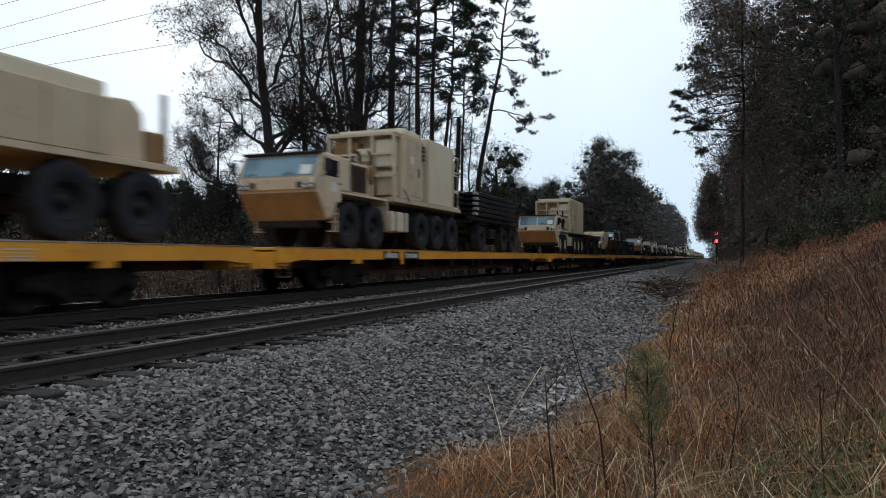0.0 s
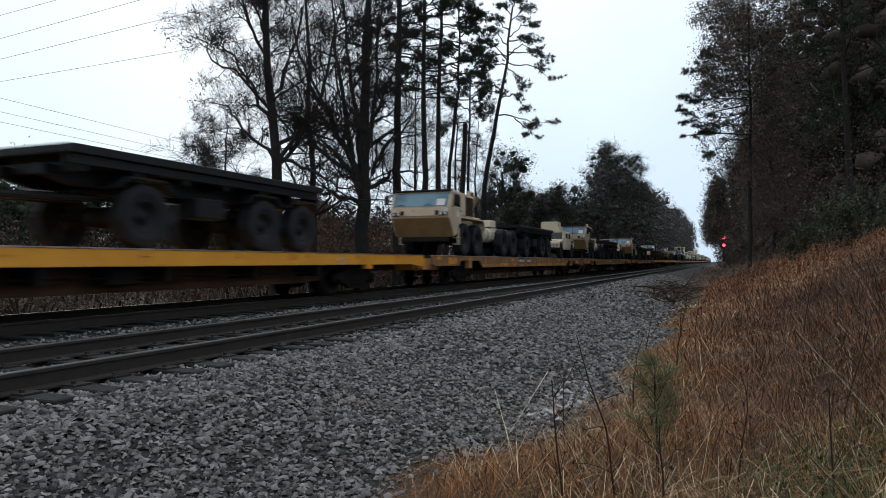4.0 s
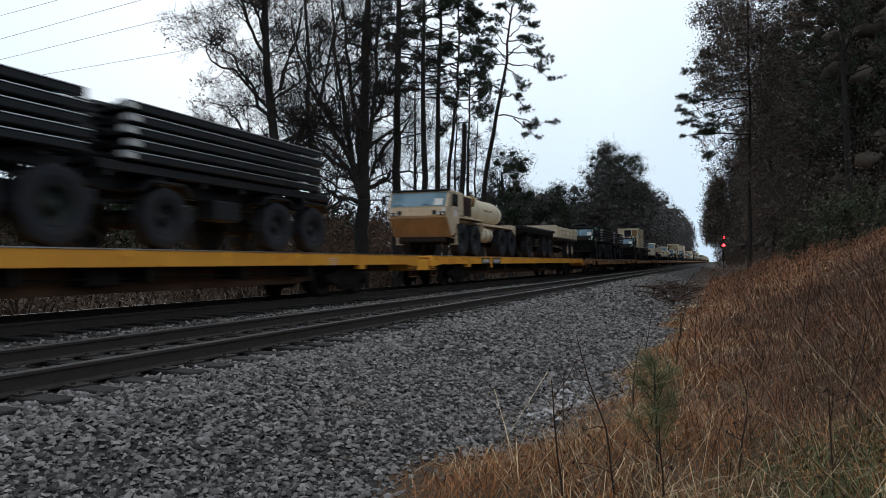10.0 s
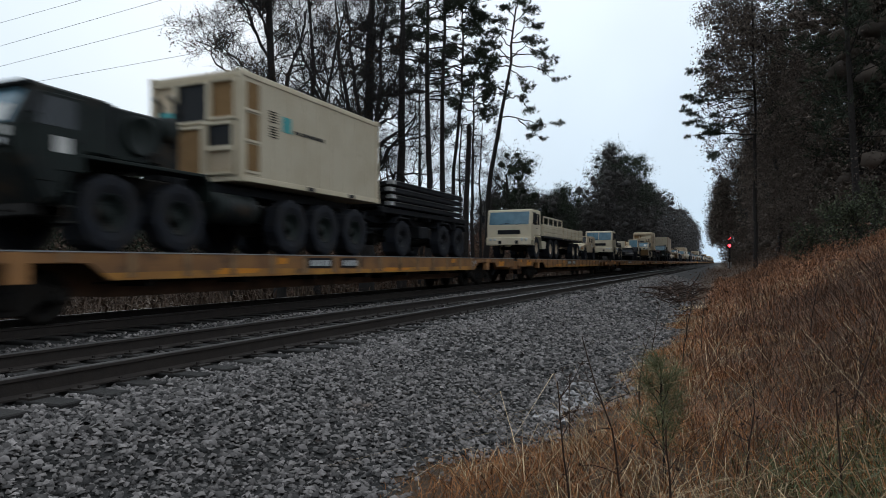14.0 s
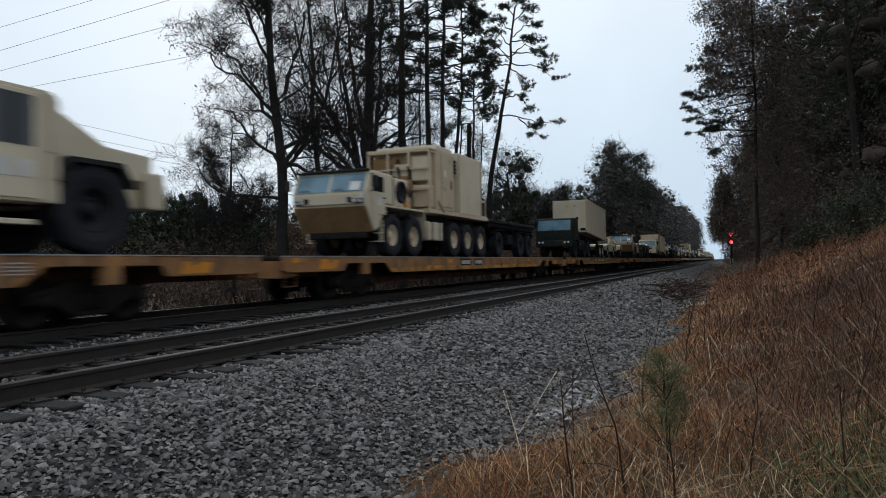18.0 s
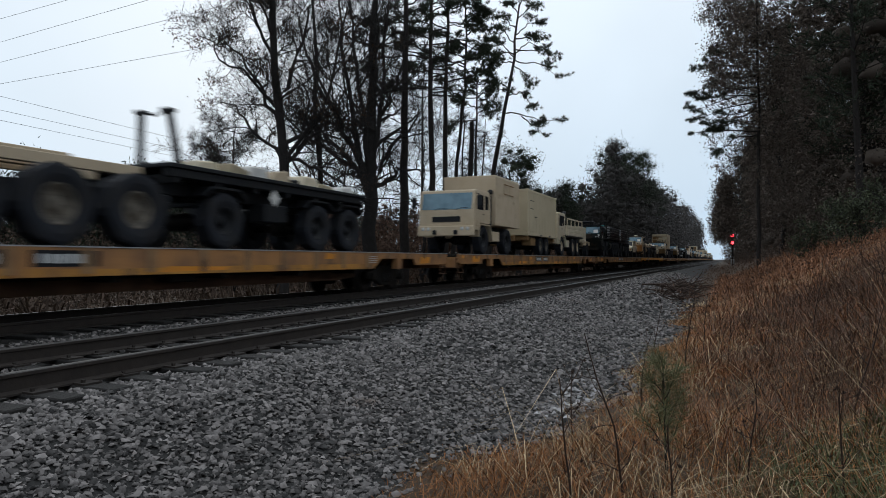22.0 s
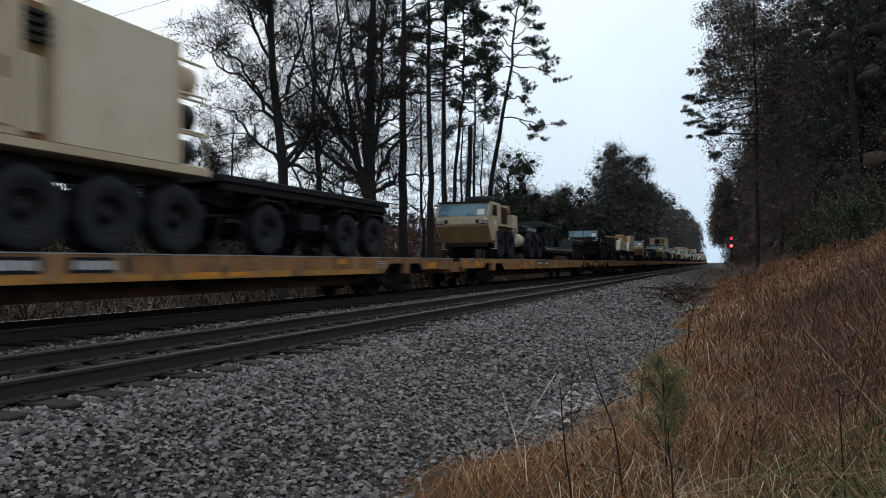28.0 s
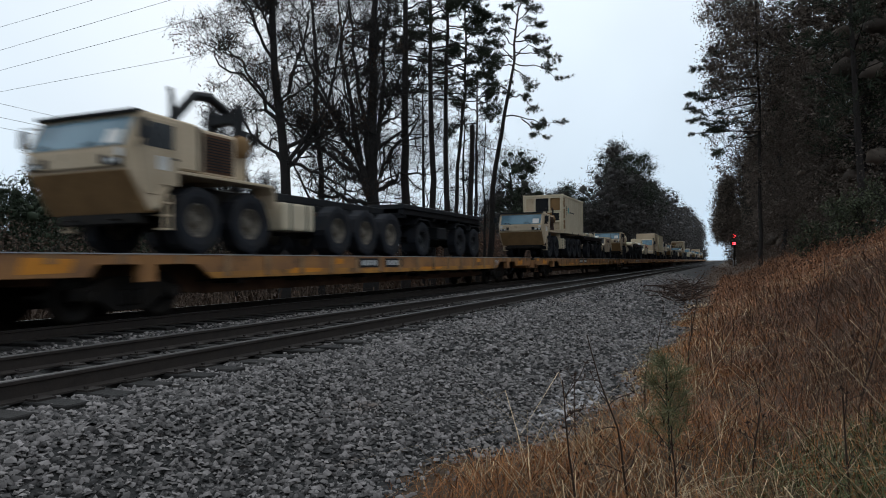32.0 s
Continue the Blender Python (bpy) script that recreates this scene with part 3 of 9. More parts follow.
def oak(seed, height, x, y, label, turn, trunk_r, trunk_x, limbs, crown=14, leaf=6000, kids=(10, 7, 6), fork=5, cluster=45, leaf_size=0.06, thin=0.006, name="bare_tree"):
    """Broad crooked hardwood. trunk_x: sideways places of the trunk at even heights; limbs: lines of (sideways, height);
    crown: further limbs in all directions."""
    g = np.random.default_rng(seed)
    t = thing(name, label, "tree", "trees along the far side of the line")
    trunk = crooked([(q, g.normal(0, 0.1), -0.4 + (height + 0.4) * i / (len(trunk_x) - 1)) for i, q in enumerate(trunk_x)], 14, g, 0.05)
    rad = trunk_r * np.linspace(1, 0.16, 15) ** 0.85
    rad[0] *= 1.4
    part("trunk", raw("trunk", *pipes([(trunk, rad)], lambda r: 10), BARK, True), None, t)
    first, fine = [], []
    for line in limbs:
        away, k = g.uniform(-0.8, 0.8), len(line) - 1
        pts = crooked([(a, away * i / k * (2.2 if i else 1), z) for i, (a, z) in enumerate(line)], 10, g, 0.09)
        first.append((pts, trunk_r * g.uniform(0.26, 0.4) * np.linspace(1, 0.22, 11)))
    for i in range(crown):
        u = 0.3 + 0.68 * (i + g.uniform(0, 0.8)) / crown
        j = min(int(u * 14), 13)
        a, L = g.uniform(0, 6.283), height * (0.36 - 0.2 * u) * g.uniform(0.8, 1.25)
        pts = wander(g, trunk[j], (math.cos(a), math.sin(a), g.uniform(0.15, 0.7)), L, 10, 0.19, 0.07)
        first.append((pts, rad[j] * g.uniform(0.3, 0.45) * np.linspace(1, 0.25, 11)))

    def sprout(lines, count, share, bend, up, floor):
        made = []
        for pts, r in lines:
            n = len(pts) - 1
            L = np.linalg.norm(np.diff(pts, axis=0), axis=1).sum()
            for i in range(count):
                q = (0.16 + 0.84 * (i + g.random()) / count) * n
                j = min(int(q), n - 1)
                at = pts[j] + (pts[j + 1] - pts[j]) * (q - j)
                d = pts[j + 1] - pts[j]
                d = d / (np.linalg.norm(d) + 1e-9)
                side = np.cross(d, g.normal(0, 1, 3))
                side /= np.linalg.norm(side) + 1e-9
                m = 6 if L > 2.5 else 3
                tw = wander(g, at, d * g.uniform(0.25, 0.9) + side * g.uniform(0.6, 1.1) + (0, 0, up), max(L * share * g.uniform(0.6, 1.35), 0.22), m, bend, 0.03)
                made.append((tw, max(r[j] * g.uniform(0.38, 0.6), floor) * np.linspace(1, 0.35, m + 1)))
        return made

    second = sprout(first, kids[0], 0.34, 0.24, 0.22, thin * 1.6)
    third = sprout(second, kids[1], 0.42, 0.28, 0.16, thin * 1.1)
    twigs = sprout(third, kids[2], 0.45, 0.3, 0.1, thin)
    part("crown", raw("crown", *pipes(first + second, sides), BARK, True), None, t)
    spray, ends = sprays(g, twigs, fork, 0.75, 0.005)
    tagged(part("fine_twig", raw("fine_twig", *joined(pipes(third, lambda r: 3), slivers(twigs, thin), spray), BARK), None, t), kind="stuff")
    if leaf:
        some = ends[g.integers(0, len(ends), max(leaf // cluster, 1))]
        at = some[g.integers(0, len(some), leaf)] + g.normal(0, 0.2, (leaf, 3))
        tagged(part("dead_leaf", raw("dead_leaf", *leaves(g, at, leaf_size, 0.05), DEAD_LEAF), None, t, "withered brown leaves"), kind="stuff")
    return settle(t, x, y, turn)


def plate_pine(seed, x, y, label, turn, trunk_r, trunk, limbs, group="pines along the far side of the line", tuft=30, flat=0.45, spots=5, dead=10):
    """Old pine: trunk through points of (sideways, height), and limbs that carry flat plates of needles at their outer ends."""
    g = np.random.default_rng(seed)
    t = thing("pine_tree", label, "tree", group)
    line = crooked([(a, 0.0, z) for a, z in trunk], 16, g, 0.03)
    part("trunk", raw("trunk", *pipes([(line, trunk_r * np.linspace(1.1, 0.25, 17))], lambda r: 10), PINE_BARK, True), None, t)
    wood, at, out = [], [], []
    for pts in limbs:
        away, k = g.uniform(-0.7, 0.7), len(pts) - 1
        limb = crooked([(a, away * i / k * 1.6, z) for i, (a, z) in enumerate(pts)], 7, g, 0.06)
        wood.append((limb, np.linspace(0.055, 0.016, 8)))
        for j in range(spots):
            i = 7 - int(g.integers(0, 4)) if j else 7
            d = limb[i] - limb[max(i - 2, 0)]
            tw = wander(g, limb[i], d / (np.linalg.norm(d) + 1e-9) + g.normal(0, 0.7, 3) * (1, 1, flat) + (0, 0, 0.12), g.uniform(0.35, 0.8), 3, 0.2, 0.03)
            wood.append((tw, np.array([0.014, 0.011, 0.009, 0.006])))
            for q in range(9):
                c = tw[int(g.integers(1, 4))] + g.normal(0, 0.17, 3) * (1, 1, flat)
                at.append(c), out.append(tw[-1] - tw[0])
    for i in range(dead):
        j = int(g.integers(5, 13))
        a = g.uniform(0, 6.283)
        wood.append((wander(g, line[j], (math.cos(a), math.sin(a), g.uniform(-0.2, 0.4)), g.uniform(0.5, 1.6), 4, 0.2, 0.0), np.linspace(0.022, 0.008, 5)))
    part("crown", raw("crown", *pipes(wood, sides), PINE_BARK), None, t)
    at, out = np.array(at), np.array(out)
    out /= np.linalg.norm(out, axis=1, keepdims=True) + 1e-9
    tagged(part("needle_tuft", raw("needle_tuft", *blades(g, at, out * 0.8 + (0, 0, 0.35), 0.22, 0.012, tuft), NEEDLES), None, t, "flat plates of dark green needles"), kind="stuff")
    return settle(t, x, y, turn)


def pine_limbs(seed, trunk, low, high, n, reach):
    """Limbs for plate_pine at random heights on both sides of its trunk."""
    g, made = random.Random(seed), []
    zs, xs = [p[1] for p in trunk], [p[0] for p in trunk]
    for i in range(n):
        z = low + (high - low) * (i + g.random() * 0.8) / n
        x0 = float(np.interp(z, zs, xs))
        d = (1 if g.random() < 0.5 else -1) * reach * g.uniform(0.45, 1.15) * (1.1 - 0.6 * (z - low) / (high - low))
        made.append(((x0, z), (x0 + d * 0.55, z + g.uniform(-0.1, 0.5)), (x0 + d, z + g.uniform(-0.2, 0.7))))
    return made


# the stand beside the line, in the order in which the train passes it
oak(11, 17, -16.5, 23.2, "tall bare oak with clusters of dead brown leaves", 35, 0.27, (0.05, 0.06, 0.1, -0.1, -0.35, -0.5, -0.7), (
    ((0.1, 5.9), (0.9, 7.1), (1.55, 8.0), (2.1, 9.7), (2.45, 11.3), (2.8, 13.6)), ((0.1, 6.5), (1.3, 7.0), (2.3, 6.9), (2.9, 7.4)), ((0.1, 6.0), (1.1, 5.6), (1.8, 5.2), (2.5, 4.8), (3.1, 4.9)),
    ((0.0, 6.0), (-1.0, 7.1), (-1.8, 8.0), (-2.6, 8.5)), ((-0.1, 7.4), (-0.9, 8.9), (-1.6, 10.0), (-2.4, 10.9)), ((-0.1, 8.5), (0.7, 10.0), (0.9, 11.3), (1.3, 13.4)), ((0.0, 4.2), (-1.1, 4.3), (-1.9, 3.8)),
    ((-0.2, 9.6), (-1.0, 11.2), (-1.5, 12.6), (-1.9, 14.5)), ((-0.1, 7.9), (-1.3, 9.2), (-2.3, 9.6), (-3.0, 10.2))), 12, 10000, (11, 8, 6), 6, 60, 0.046)
oak(12, 18, -16.4, 30.4, "large dark bare oak with many crooked upright limbs", 28, 0.42, (0.0, 0.0, 0.05, 0.15, 0.2, 0.3), (
    ((-0.1, 5.4), (-0.7, 7.8), (-1.05, 9.7), (-1.25, 12.2), (-1.6, 16.0)), ((0.0, 5.8), (-0.15, 8.3), (-0.55, 10.3), (-0.8, 12.2), (-1.0, 15.5)), ((0.1, 6.0), (0.3, 8.3), (0.6, 10.5), (0.9, 13.9), (1.1, 16.5)),
    ((0.1, 5.6), (0.75, 7.2), (1.25, 7.9), (1.9, 8.5), (2.5, 9.8)), ((0.1, 5.5), (1.2, 6.2), (2.0, 6.6), (2.7, 6.4)), ((-0.1, 5.6), (-1.25, 7.4), (-2.0, 7.9), (-2.7, 7.7)), ((0.1, 7.2), (0.55, 9.2), (1.25, 10.6), (1.7, 12.4), (1.9, 14.4)),
    ((-0.1, 6.6), (-1.2, 8.8), (-2.2, 10.2), (-2.9, 12.6)), ((-0.1, 6.2), (-1.8, 9.2), (-3.0, 11.8), (-3.5, 14.0)), ((0.0, 4.9), (-1.2, 5.4), (-2.3, 5.2), (-3.1, 5.7))), 11, 1500, (9, 7, 6), 6, 25, 0.045)
oak(17, 16, -18.2, 28.6, "bare tree with a dense crown of crooked limbs", 30, 0.2, (0.0, 0.1, 0.0, -0.15, -0.2), (((0.0, 4.2), (1.1, 5.6), (1.6, 7.6), (2.3, 9.6)), ((0.0, 5.0), (-1.2, 6.6), (-1.9, 8.8), (-2.2, 11.0))), 8, 300, (7, 6, 5), 4, 25, 0.045)
oak(13, 8.2, -20.5, 25.2, "low bare tree with a fine round crown of twigs", 40, 0.11, (0.0, 0.08, -0.05, 0.1), (((0.0, 2.6), (-1.0, 3.6), (-1.9, 4.3), (-2.5, 4.4)), ((0.0, 3.0), (0.9, 4.0), (1.6, 5.0)), ((0.0, 3.2), (-0.9, 4.8), (-1.5, 5.9))), 14, 500, (9, 7, 6), 5, 12, 0.055, 0.005, "small_bare_tree")
for seed, h, x, y in ((14, 16.5, -18.6, 41.6), (15, 14, -18.0, 47.5), (18, 15, -19.5, 36.0), (19, 13, -17.8, 51.5)):
    oak(seed, h, x, y, "slender bare tree with thin upright limbs", 20, 0.13, (0.0, 0.1, 0.05, 0.25), (((0.0, 5.0), (0.6, 7.5), (0.8, 10.0)),), 15, 0, (7, 6, 4), 5, 25, 0.05, 0.008)
for seed, y, r, trunk, low, high, n, reach in (
        (21, 34.5, 0.27, ((0, -0.4), (0.05, 9), (0.2, 23)), 12.4, 22.5, 24, 2.6),
        (22, 38.2, 0.22, ((0, -0.4), (0.1, 8), (0.0, 15), (0.1, 23)), 11.8, 22.5, 26, 3.0),
        (23, 40.8, 0.21, ((0, -0.4), (-0.1, 9), (0.2, 22)), 12.0, 21.5, 26, 3.0),
        (24, 41.6, 0.16, ((0, -0.4), (0.35, 8), (0.9, 13), (1.0, 19)), 13.5, 18.6, 15, 1.8),
        (27, 46.2, 0.15, ((0, -0.4), (0.0, 8), (0.15, 15)), 11.6, 14.8, 10, 1.5)):
    extra = (((0.1, 12.3), (1.6, 12.2), (3.0, 12.9), (4.2, 13.0)), ((0.1, 13.2), (1.8, 13.6), (3.3, 14.4))) if seed == 23 else ()
    plate_pine(seed, -16.5, y, "tall dark pine with a long bare lower trunk", 24, r, trunk, pine_limbs(seed, trunk, low, high, n, reach) + list(extra))
t = thing("dead_snag", "broken bare pine trunk without a crown", "tree", "pines along the far side of the line")
g0 = np.random.default_rng(29)
snag = crooked([(0, 0, -0.4), (0.3, 0, 6), (0.45, 0, 11.4)], 9, g0, 0.04)
part("trunk", raw("trunk", *pipes([(snag, np.linspace(0.23, 0.15, 10))], lambda r: 9), PINE_BARK, True), None, t)
for j, a in ((7, -1), (8, 1), (9, 0.4), (6, 0.7)):
    part("broken_limb", raw("broken_limb", *pipes([(wander(g0, snag[j], (a, 0.2, 0.5), 0.8, 4, 0.2, 0.0), np.linspace(0.04, 0.01, 5))], lambda r: 5), PINE_BARK), None, t)
settle(t, -16.5, 44.2, 22)
lean = ((-0.1, -0.4), (0.15, 7.7), (0.9, 11.8), (1.3, 13.8), (1.6, 15.5), (1.95, 17.4), (1.95, 18.7), (2.2, 20.4), (2.3, 21.2))
plate_pine(25, -16.5, 49.3, "leaning pine with an open crown against the sky", 19, 0.24, lean, (
    ((1.95, 17.4), (1.2, 17.8), (0.4, 17.6)), ((1.8, 16.8), (0.9, 17.0), (0.2, 16.7)), ((1.95, 17.5), (3.0, 18.3), (4.0, 18.0)), ((1.95, 18.2), (1.3, 18.9), (0.8, 19.2)), ((2.0, 18.9), (2.9, 19.5), (3.6, 19.6)), ((2.1, 19.4), (1.5, 20.0), (1.0, 20.4)),
    ((2.15, 20.0), (2.8, 20.6), (3.2, 20.8)), ((2.2, 20.6), (1.8, 21.1), (1.6, 21.5)), ((1.9, 17.0), (3.2, 16.9), (4.2, 16.6), (5.0, 16.0)), ((1.85, 16.6), (2.6, 16.2), (3.3, 15.6)), ((1.4, 14.3), (2.4, 14.6), (3.1, 13.6)), ((1.2, 13.0), (2.6, 12.8), (3.6, 12.4), (4.8, 12.3)),
    ((2.4, 12.8), (3.4, 12.0), (4.0, 11.4)), ((1.45, 14.8), (0.8, 15.2), (0.3, 15.1)), ((1.95, 17.8), (2.9, 17.6), (4.6, 17.3)), ((1.9, 17.2), (0.9, 18.4), (0.2, 18.5)), ((2.0, 18.6), (2.8, 18.8), (3.9, 18.9)), ((2.3, 21.0), (2.5, 21.6), (2.8, 21.9))), tuft=34, spots=6)
hardwood_tree(16, 10.5, -17.5, 60.5, "vine-smothered snag with a dense dark round top", 30, name="vine_covered_tree", fork=2, depth=3, kids=(20, 6, 5), low=0.42, width=0.7, upright=0.1, trunk_r=0.3, spread=(0.3, 0.1))


def woods(name, label, places, makers, mat_wood, mat_leaf):
    """A far wood: one object of trunks and limbs, one of foliage."""
    wv, wf, lv, lf, a, b = [], [], [], [], 0, 0
    for i, (x, y, s, turn) in enumerate(places):
        w, q = makers[i % len(makers)]
        c, d = math.cos(turn), math.sin(turn)
        rot = np.array([[c, -d, 0], [d, c, 0], [0, 0, 1]]) * s
        off = np.array([x, y, float(ground_z(x, y))])
        wv.append(w[0] @ rot.T + off), wf.append(w[1] + a)
        a += len(w[0])
        if q is not None:
            lv.append(q[0] @ rot.T + off), lf.append(q[1] + b)
            b += len(q[0])
    t = thing(name, label, "woods", kind="stuff")
    tagged(part("trunks_and_limbs", raw("trunks_and_limbs", np.concatenate(wv), np.concatenate(wf), mat_wood), None, t), kind="stuff")
    if lv:
        tagged(part("foliage", raw("foliage", np.concatenate(lv), np.concatenate(lf), mat_leaf), None, t), kind="stuff")
    return t


def far_makers(kids=(14, 8, 4), leaf=700, size=0.13):
    made = []
    for k in range(3):
        lines, tips = hardwood(60 + k, 15, depth=3, kids=kids, low=0.12, width=0.45, trunk_r=0.16, spread=(0.46, 0.2))
        thin = [(p[::2], r[::2]) for p, r in lines[1] + lines[2]]
        w = joined(pipes(lines[0] + thin, lambda r: 5 if r > 0.1 else 3), slivers(lines[3], 0.02))
        g = np.random.default_rng(80 + k)
        lv, lf = leaves(g, tips[g.integers(0, len(tips), leaf)], size, 0.15)
        made.append((w, (lv, np.concatenate([lf[:, :3], lf[:, (0, 2, 3)]]))))
    return made


def pine_makers(bare, height=15, limbs=40, tuft=8, reach=3.0):
    made = []
    for k in range(3):
        lines, needles = pine(90 + k, height, bare=bare, limbs=limbs, reach=reach, tuft=tuft, needle=0.5, fat=1.7)
        made.append((pipes([(p[::2], r[::2]) for p, r in lines[0] + [q for q in lines[1] if len(q[0]) > 4]], lambda r: 5 if r > 0.1 else 3), needles))
    return made


def places(n, xr, yr, seed, sr=(0.8, 1.2), power=1.0, keep=None):
    g = random.Random(seed)
    spots = []
    while len(spots) < n:
        p = (g.uniform(*xr), yr[0] + (yr[1] - yr[0]) * g.random() ** power, g.uniform(*sr), g.uniform(0, 6.28))
        if keep is None or keep(p[0], p[1]):
            spots.append(p)
    return spots


BARE3 = far_makers((11, 7, 4), 800, 0.09)
PINE4 = pine_makers(0.25, 15, 44, 9, 3.6)
DENSE3 = far_makers((15, 9, 5), 2400, 0.07)


def hugging(n, x0, yr, seed, sr, power=1.5):
    """Places that crowd towards the line."""
    g = random.Random(seed)
    return [(x0 - 22 * g.random() ** 1.9, yr[0] + (yr[1] - yr[0]) * g.random() ** power, g.uniform(*sr), g.uniform(0, 6.28)) for _ in range(n)]


def hill_height(x, y):
    """Far woods stand highest beside the line and grow a little taller with distance."""
    return np.interp(x, [-40, -26, -21, -17.5, -14], [8.5, 11.0, 14.0, 18.6, 19.6]) * np.interp(y, [100, 150, 220, 300, 450], [1.0, 1.1, 1.26, 1.38, 1.42])


def hill(n, x0, yr, seed, high, power=1.5):
    return [(x, y, k * float(hill_height(x, y)) / high, a) for x, y, k, a in hugging(n, x0, yr, seed, (0.84, 1.02), power)]


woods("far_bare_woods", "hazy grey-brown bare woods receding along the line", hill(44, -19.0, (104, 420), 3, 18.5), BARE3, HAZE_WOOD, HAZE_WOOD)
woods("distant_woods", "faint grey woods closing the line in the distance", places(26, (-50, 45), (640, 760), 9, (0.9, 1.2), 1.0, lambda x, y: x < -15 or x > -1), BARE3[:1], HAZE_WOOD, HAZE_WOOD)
inside = lambda x, y: x > max(3.8 - 0.03 * (y - 50), 3.4) and not (y < 42 and x < 10)
woods("bank_pines", "dark pine wood crowding the bank", places(40, (1.5, 20), (44, 200), 6, (1.0, 1.6), 1.2, inside), PINE4, PINE_BARK, NEEDLES)
woods("bank_bare_woods", "dark bare woods with withered leaves on the bank", places(14, (3.0, 16), (44, 160), 8, (0.85, 1.3), 1.2, inside), DENSE3, BARK, DEAD_LEAF)


ICO_V = np.array([(0, 0, 1)] + [(0.894 * math.cos(k * 1.2566), 0.894 * math.sin(k * 1.2566), 0.447) for k in range(5)] + [(0.894 * math.cos(k * 1.2566 + 0.628), 0.894 * math.sin(k * 1.2566 + 0.628), -0.447) for k in range(5)] + [(0, 0, -1)])
ICO_F = np.array([(0, 1 + k, 1 + (k + 1) % 5) for k in range(5)] + [(1 + k, 6 + k, 1 + (k + 1) % 5) for k in range(5)] + [(1 + (k + 1) % 5, 6 + k, 6 + (k + 1) % 5) for k in range(5)] + [(11, 6 + (k + 1) % 5, 6 + k) for k in range(5)])


def boughs(g, x, y, base, top, reach, per_tree, r):
    """Centres and radii of the leafy boughs of trees at x, y: wide in the middle of the crown, ragged outside."""
    n = len(x)
    u = g.random((n, per_tree))
    a = g.uniform(0, 2 * np.pi, (n, per_tree))
    q = reach[:, None] * np.sqrt(g.random((n, per_tree))) * np.interp(u, [0, 0.25, 0.7, 1], [0.7, 1, 0.95, 0.4])
    z = ground_z(x, y)[:, None] + base[:, None] + (top - base)[:, None] * u
    c = np.stack([x[:, None] + q * np.cos(a), y[:, None] + q * np.sin(a), z], -1).reshape(-1, 3)
    return c, r * g.uniform(0.55, 1.35, len(c))


def clumps(g, centres, radii, flat, per, size, long=0.0, core=(0.05, 0.26)):
    """Each bough: a dense inner knot under a loose shell of leaves or needles."""
    n = len(centres)
    sq = np.array([1, 1, flat])
    kn = ICO_V[None] * g.uniform(*core, (n, 12, 1)) * radii[:, None, None] * sq + centres[:, None]
    kf = (ICO_F[None] + 12 * np.arange(n)[:, None, None]).reshape(-1, 3)
    d = g.normal(0, 1, (n, per, 3))
    at = (centres[:, None] + d * radii[:, None, None] * sq * 0.56).reshape(-1, 3)
    d /= np.linalg.norm(d, axis=2, keepdims=True)
    if long:
        lv, lf = blades(g, at, d.reshape(-1, 3) * 1.2 + (0, 0, 0.4), long, size, 1)
    else:
        lv, lf = leaves(g, at, size, 0.03)
        lf = np.concatenate([lf[:, :3], lf[:, (0, 2, 3)]])
    return (kn.reshape(-1, 3), kf), (lv, lf)


def leafy_wood(name, label, spots, heights, low, reach, per_tree, r, flat, per, size, mat, seed, long=0.0, core=(0.05, 0.26)):
    g = np.random.default_rng(seed)
    x, y, k = (np.array([p[i] for p in spots]) for i in range(3))
    top = g.uniform(*heights, len(x)) * k
    c, rad = boughs(g, x, y, top * low, top, reach * k * g.uniform(0.7, 1.2, len(x)), per_tree, r)
    knot, leaf = clumps(g, c, rad, flat, per, size, long, core)
    t = thing(name, label, "woods", kind="stuff")
    tagged(part("inner_bough", raw("inner_bough", *knot, mat), None, t), kind="stuff")
    tagged(part("foliage", raw("foliage", *leaf, mat), None, t), kind="stuff")


g0 = np.random.default_rng(77)
vc, vr = boughs(g0, np.array([-17.5]), np.array([60.5]), np.array([5.4]), np.array([12.0]), np.array([2.3]), 46, 0.75)
knot, leaf = clumps(g0, vc, vr, 0.9, 200, 0.075, 0.0, (0.2, 0.5))
tagged(new("vine_mass", raw("vine_mass", *joined(knot, leaf), NEEDLES)), "dark evergreen vines heaped over a snag", "vines", kind="stuff")


leafy_wood("pine_plantation", "low dark green pine plantation beyond a brown field", places(330, (-74, -56), (24, 125), 5, (0.85, 1.1)), (8.5, 12.0), 0.0, 2.0, 15, 0.95, 1.1, 50, 0.065, PLANTED_PINE, 5, 0.45, (0.25, 0.55))
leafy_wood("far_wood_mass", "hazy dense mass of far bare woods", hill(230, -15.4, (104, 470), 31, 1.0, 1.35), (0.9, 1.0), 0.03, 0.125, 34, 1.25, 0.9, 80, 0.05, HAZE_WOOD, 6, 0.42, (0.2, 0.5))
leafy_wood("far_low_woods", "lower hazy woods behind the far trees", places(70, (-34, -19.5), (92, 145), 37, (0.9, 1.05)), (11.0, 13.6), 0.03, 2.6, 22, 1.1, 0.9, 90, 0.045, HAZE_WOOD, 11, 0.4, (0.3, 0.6))
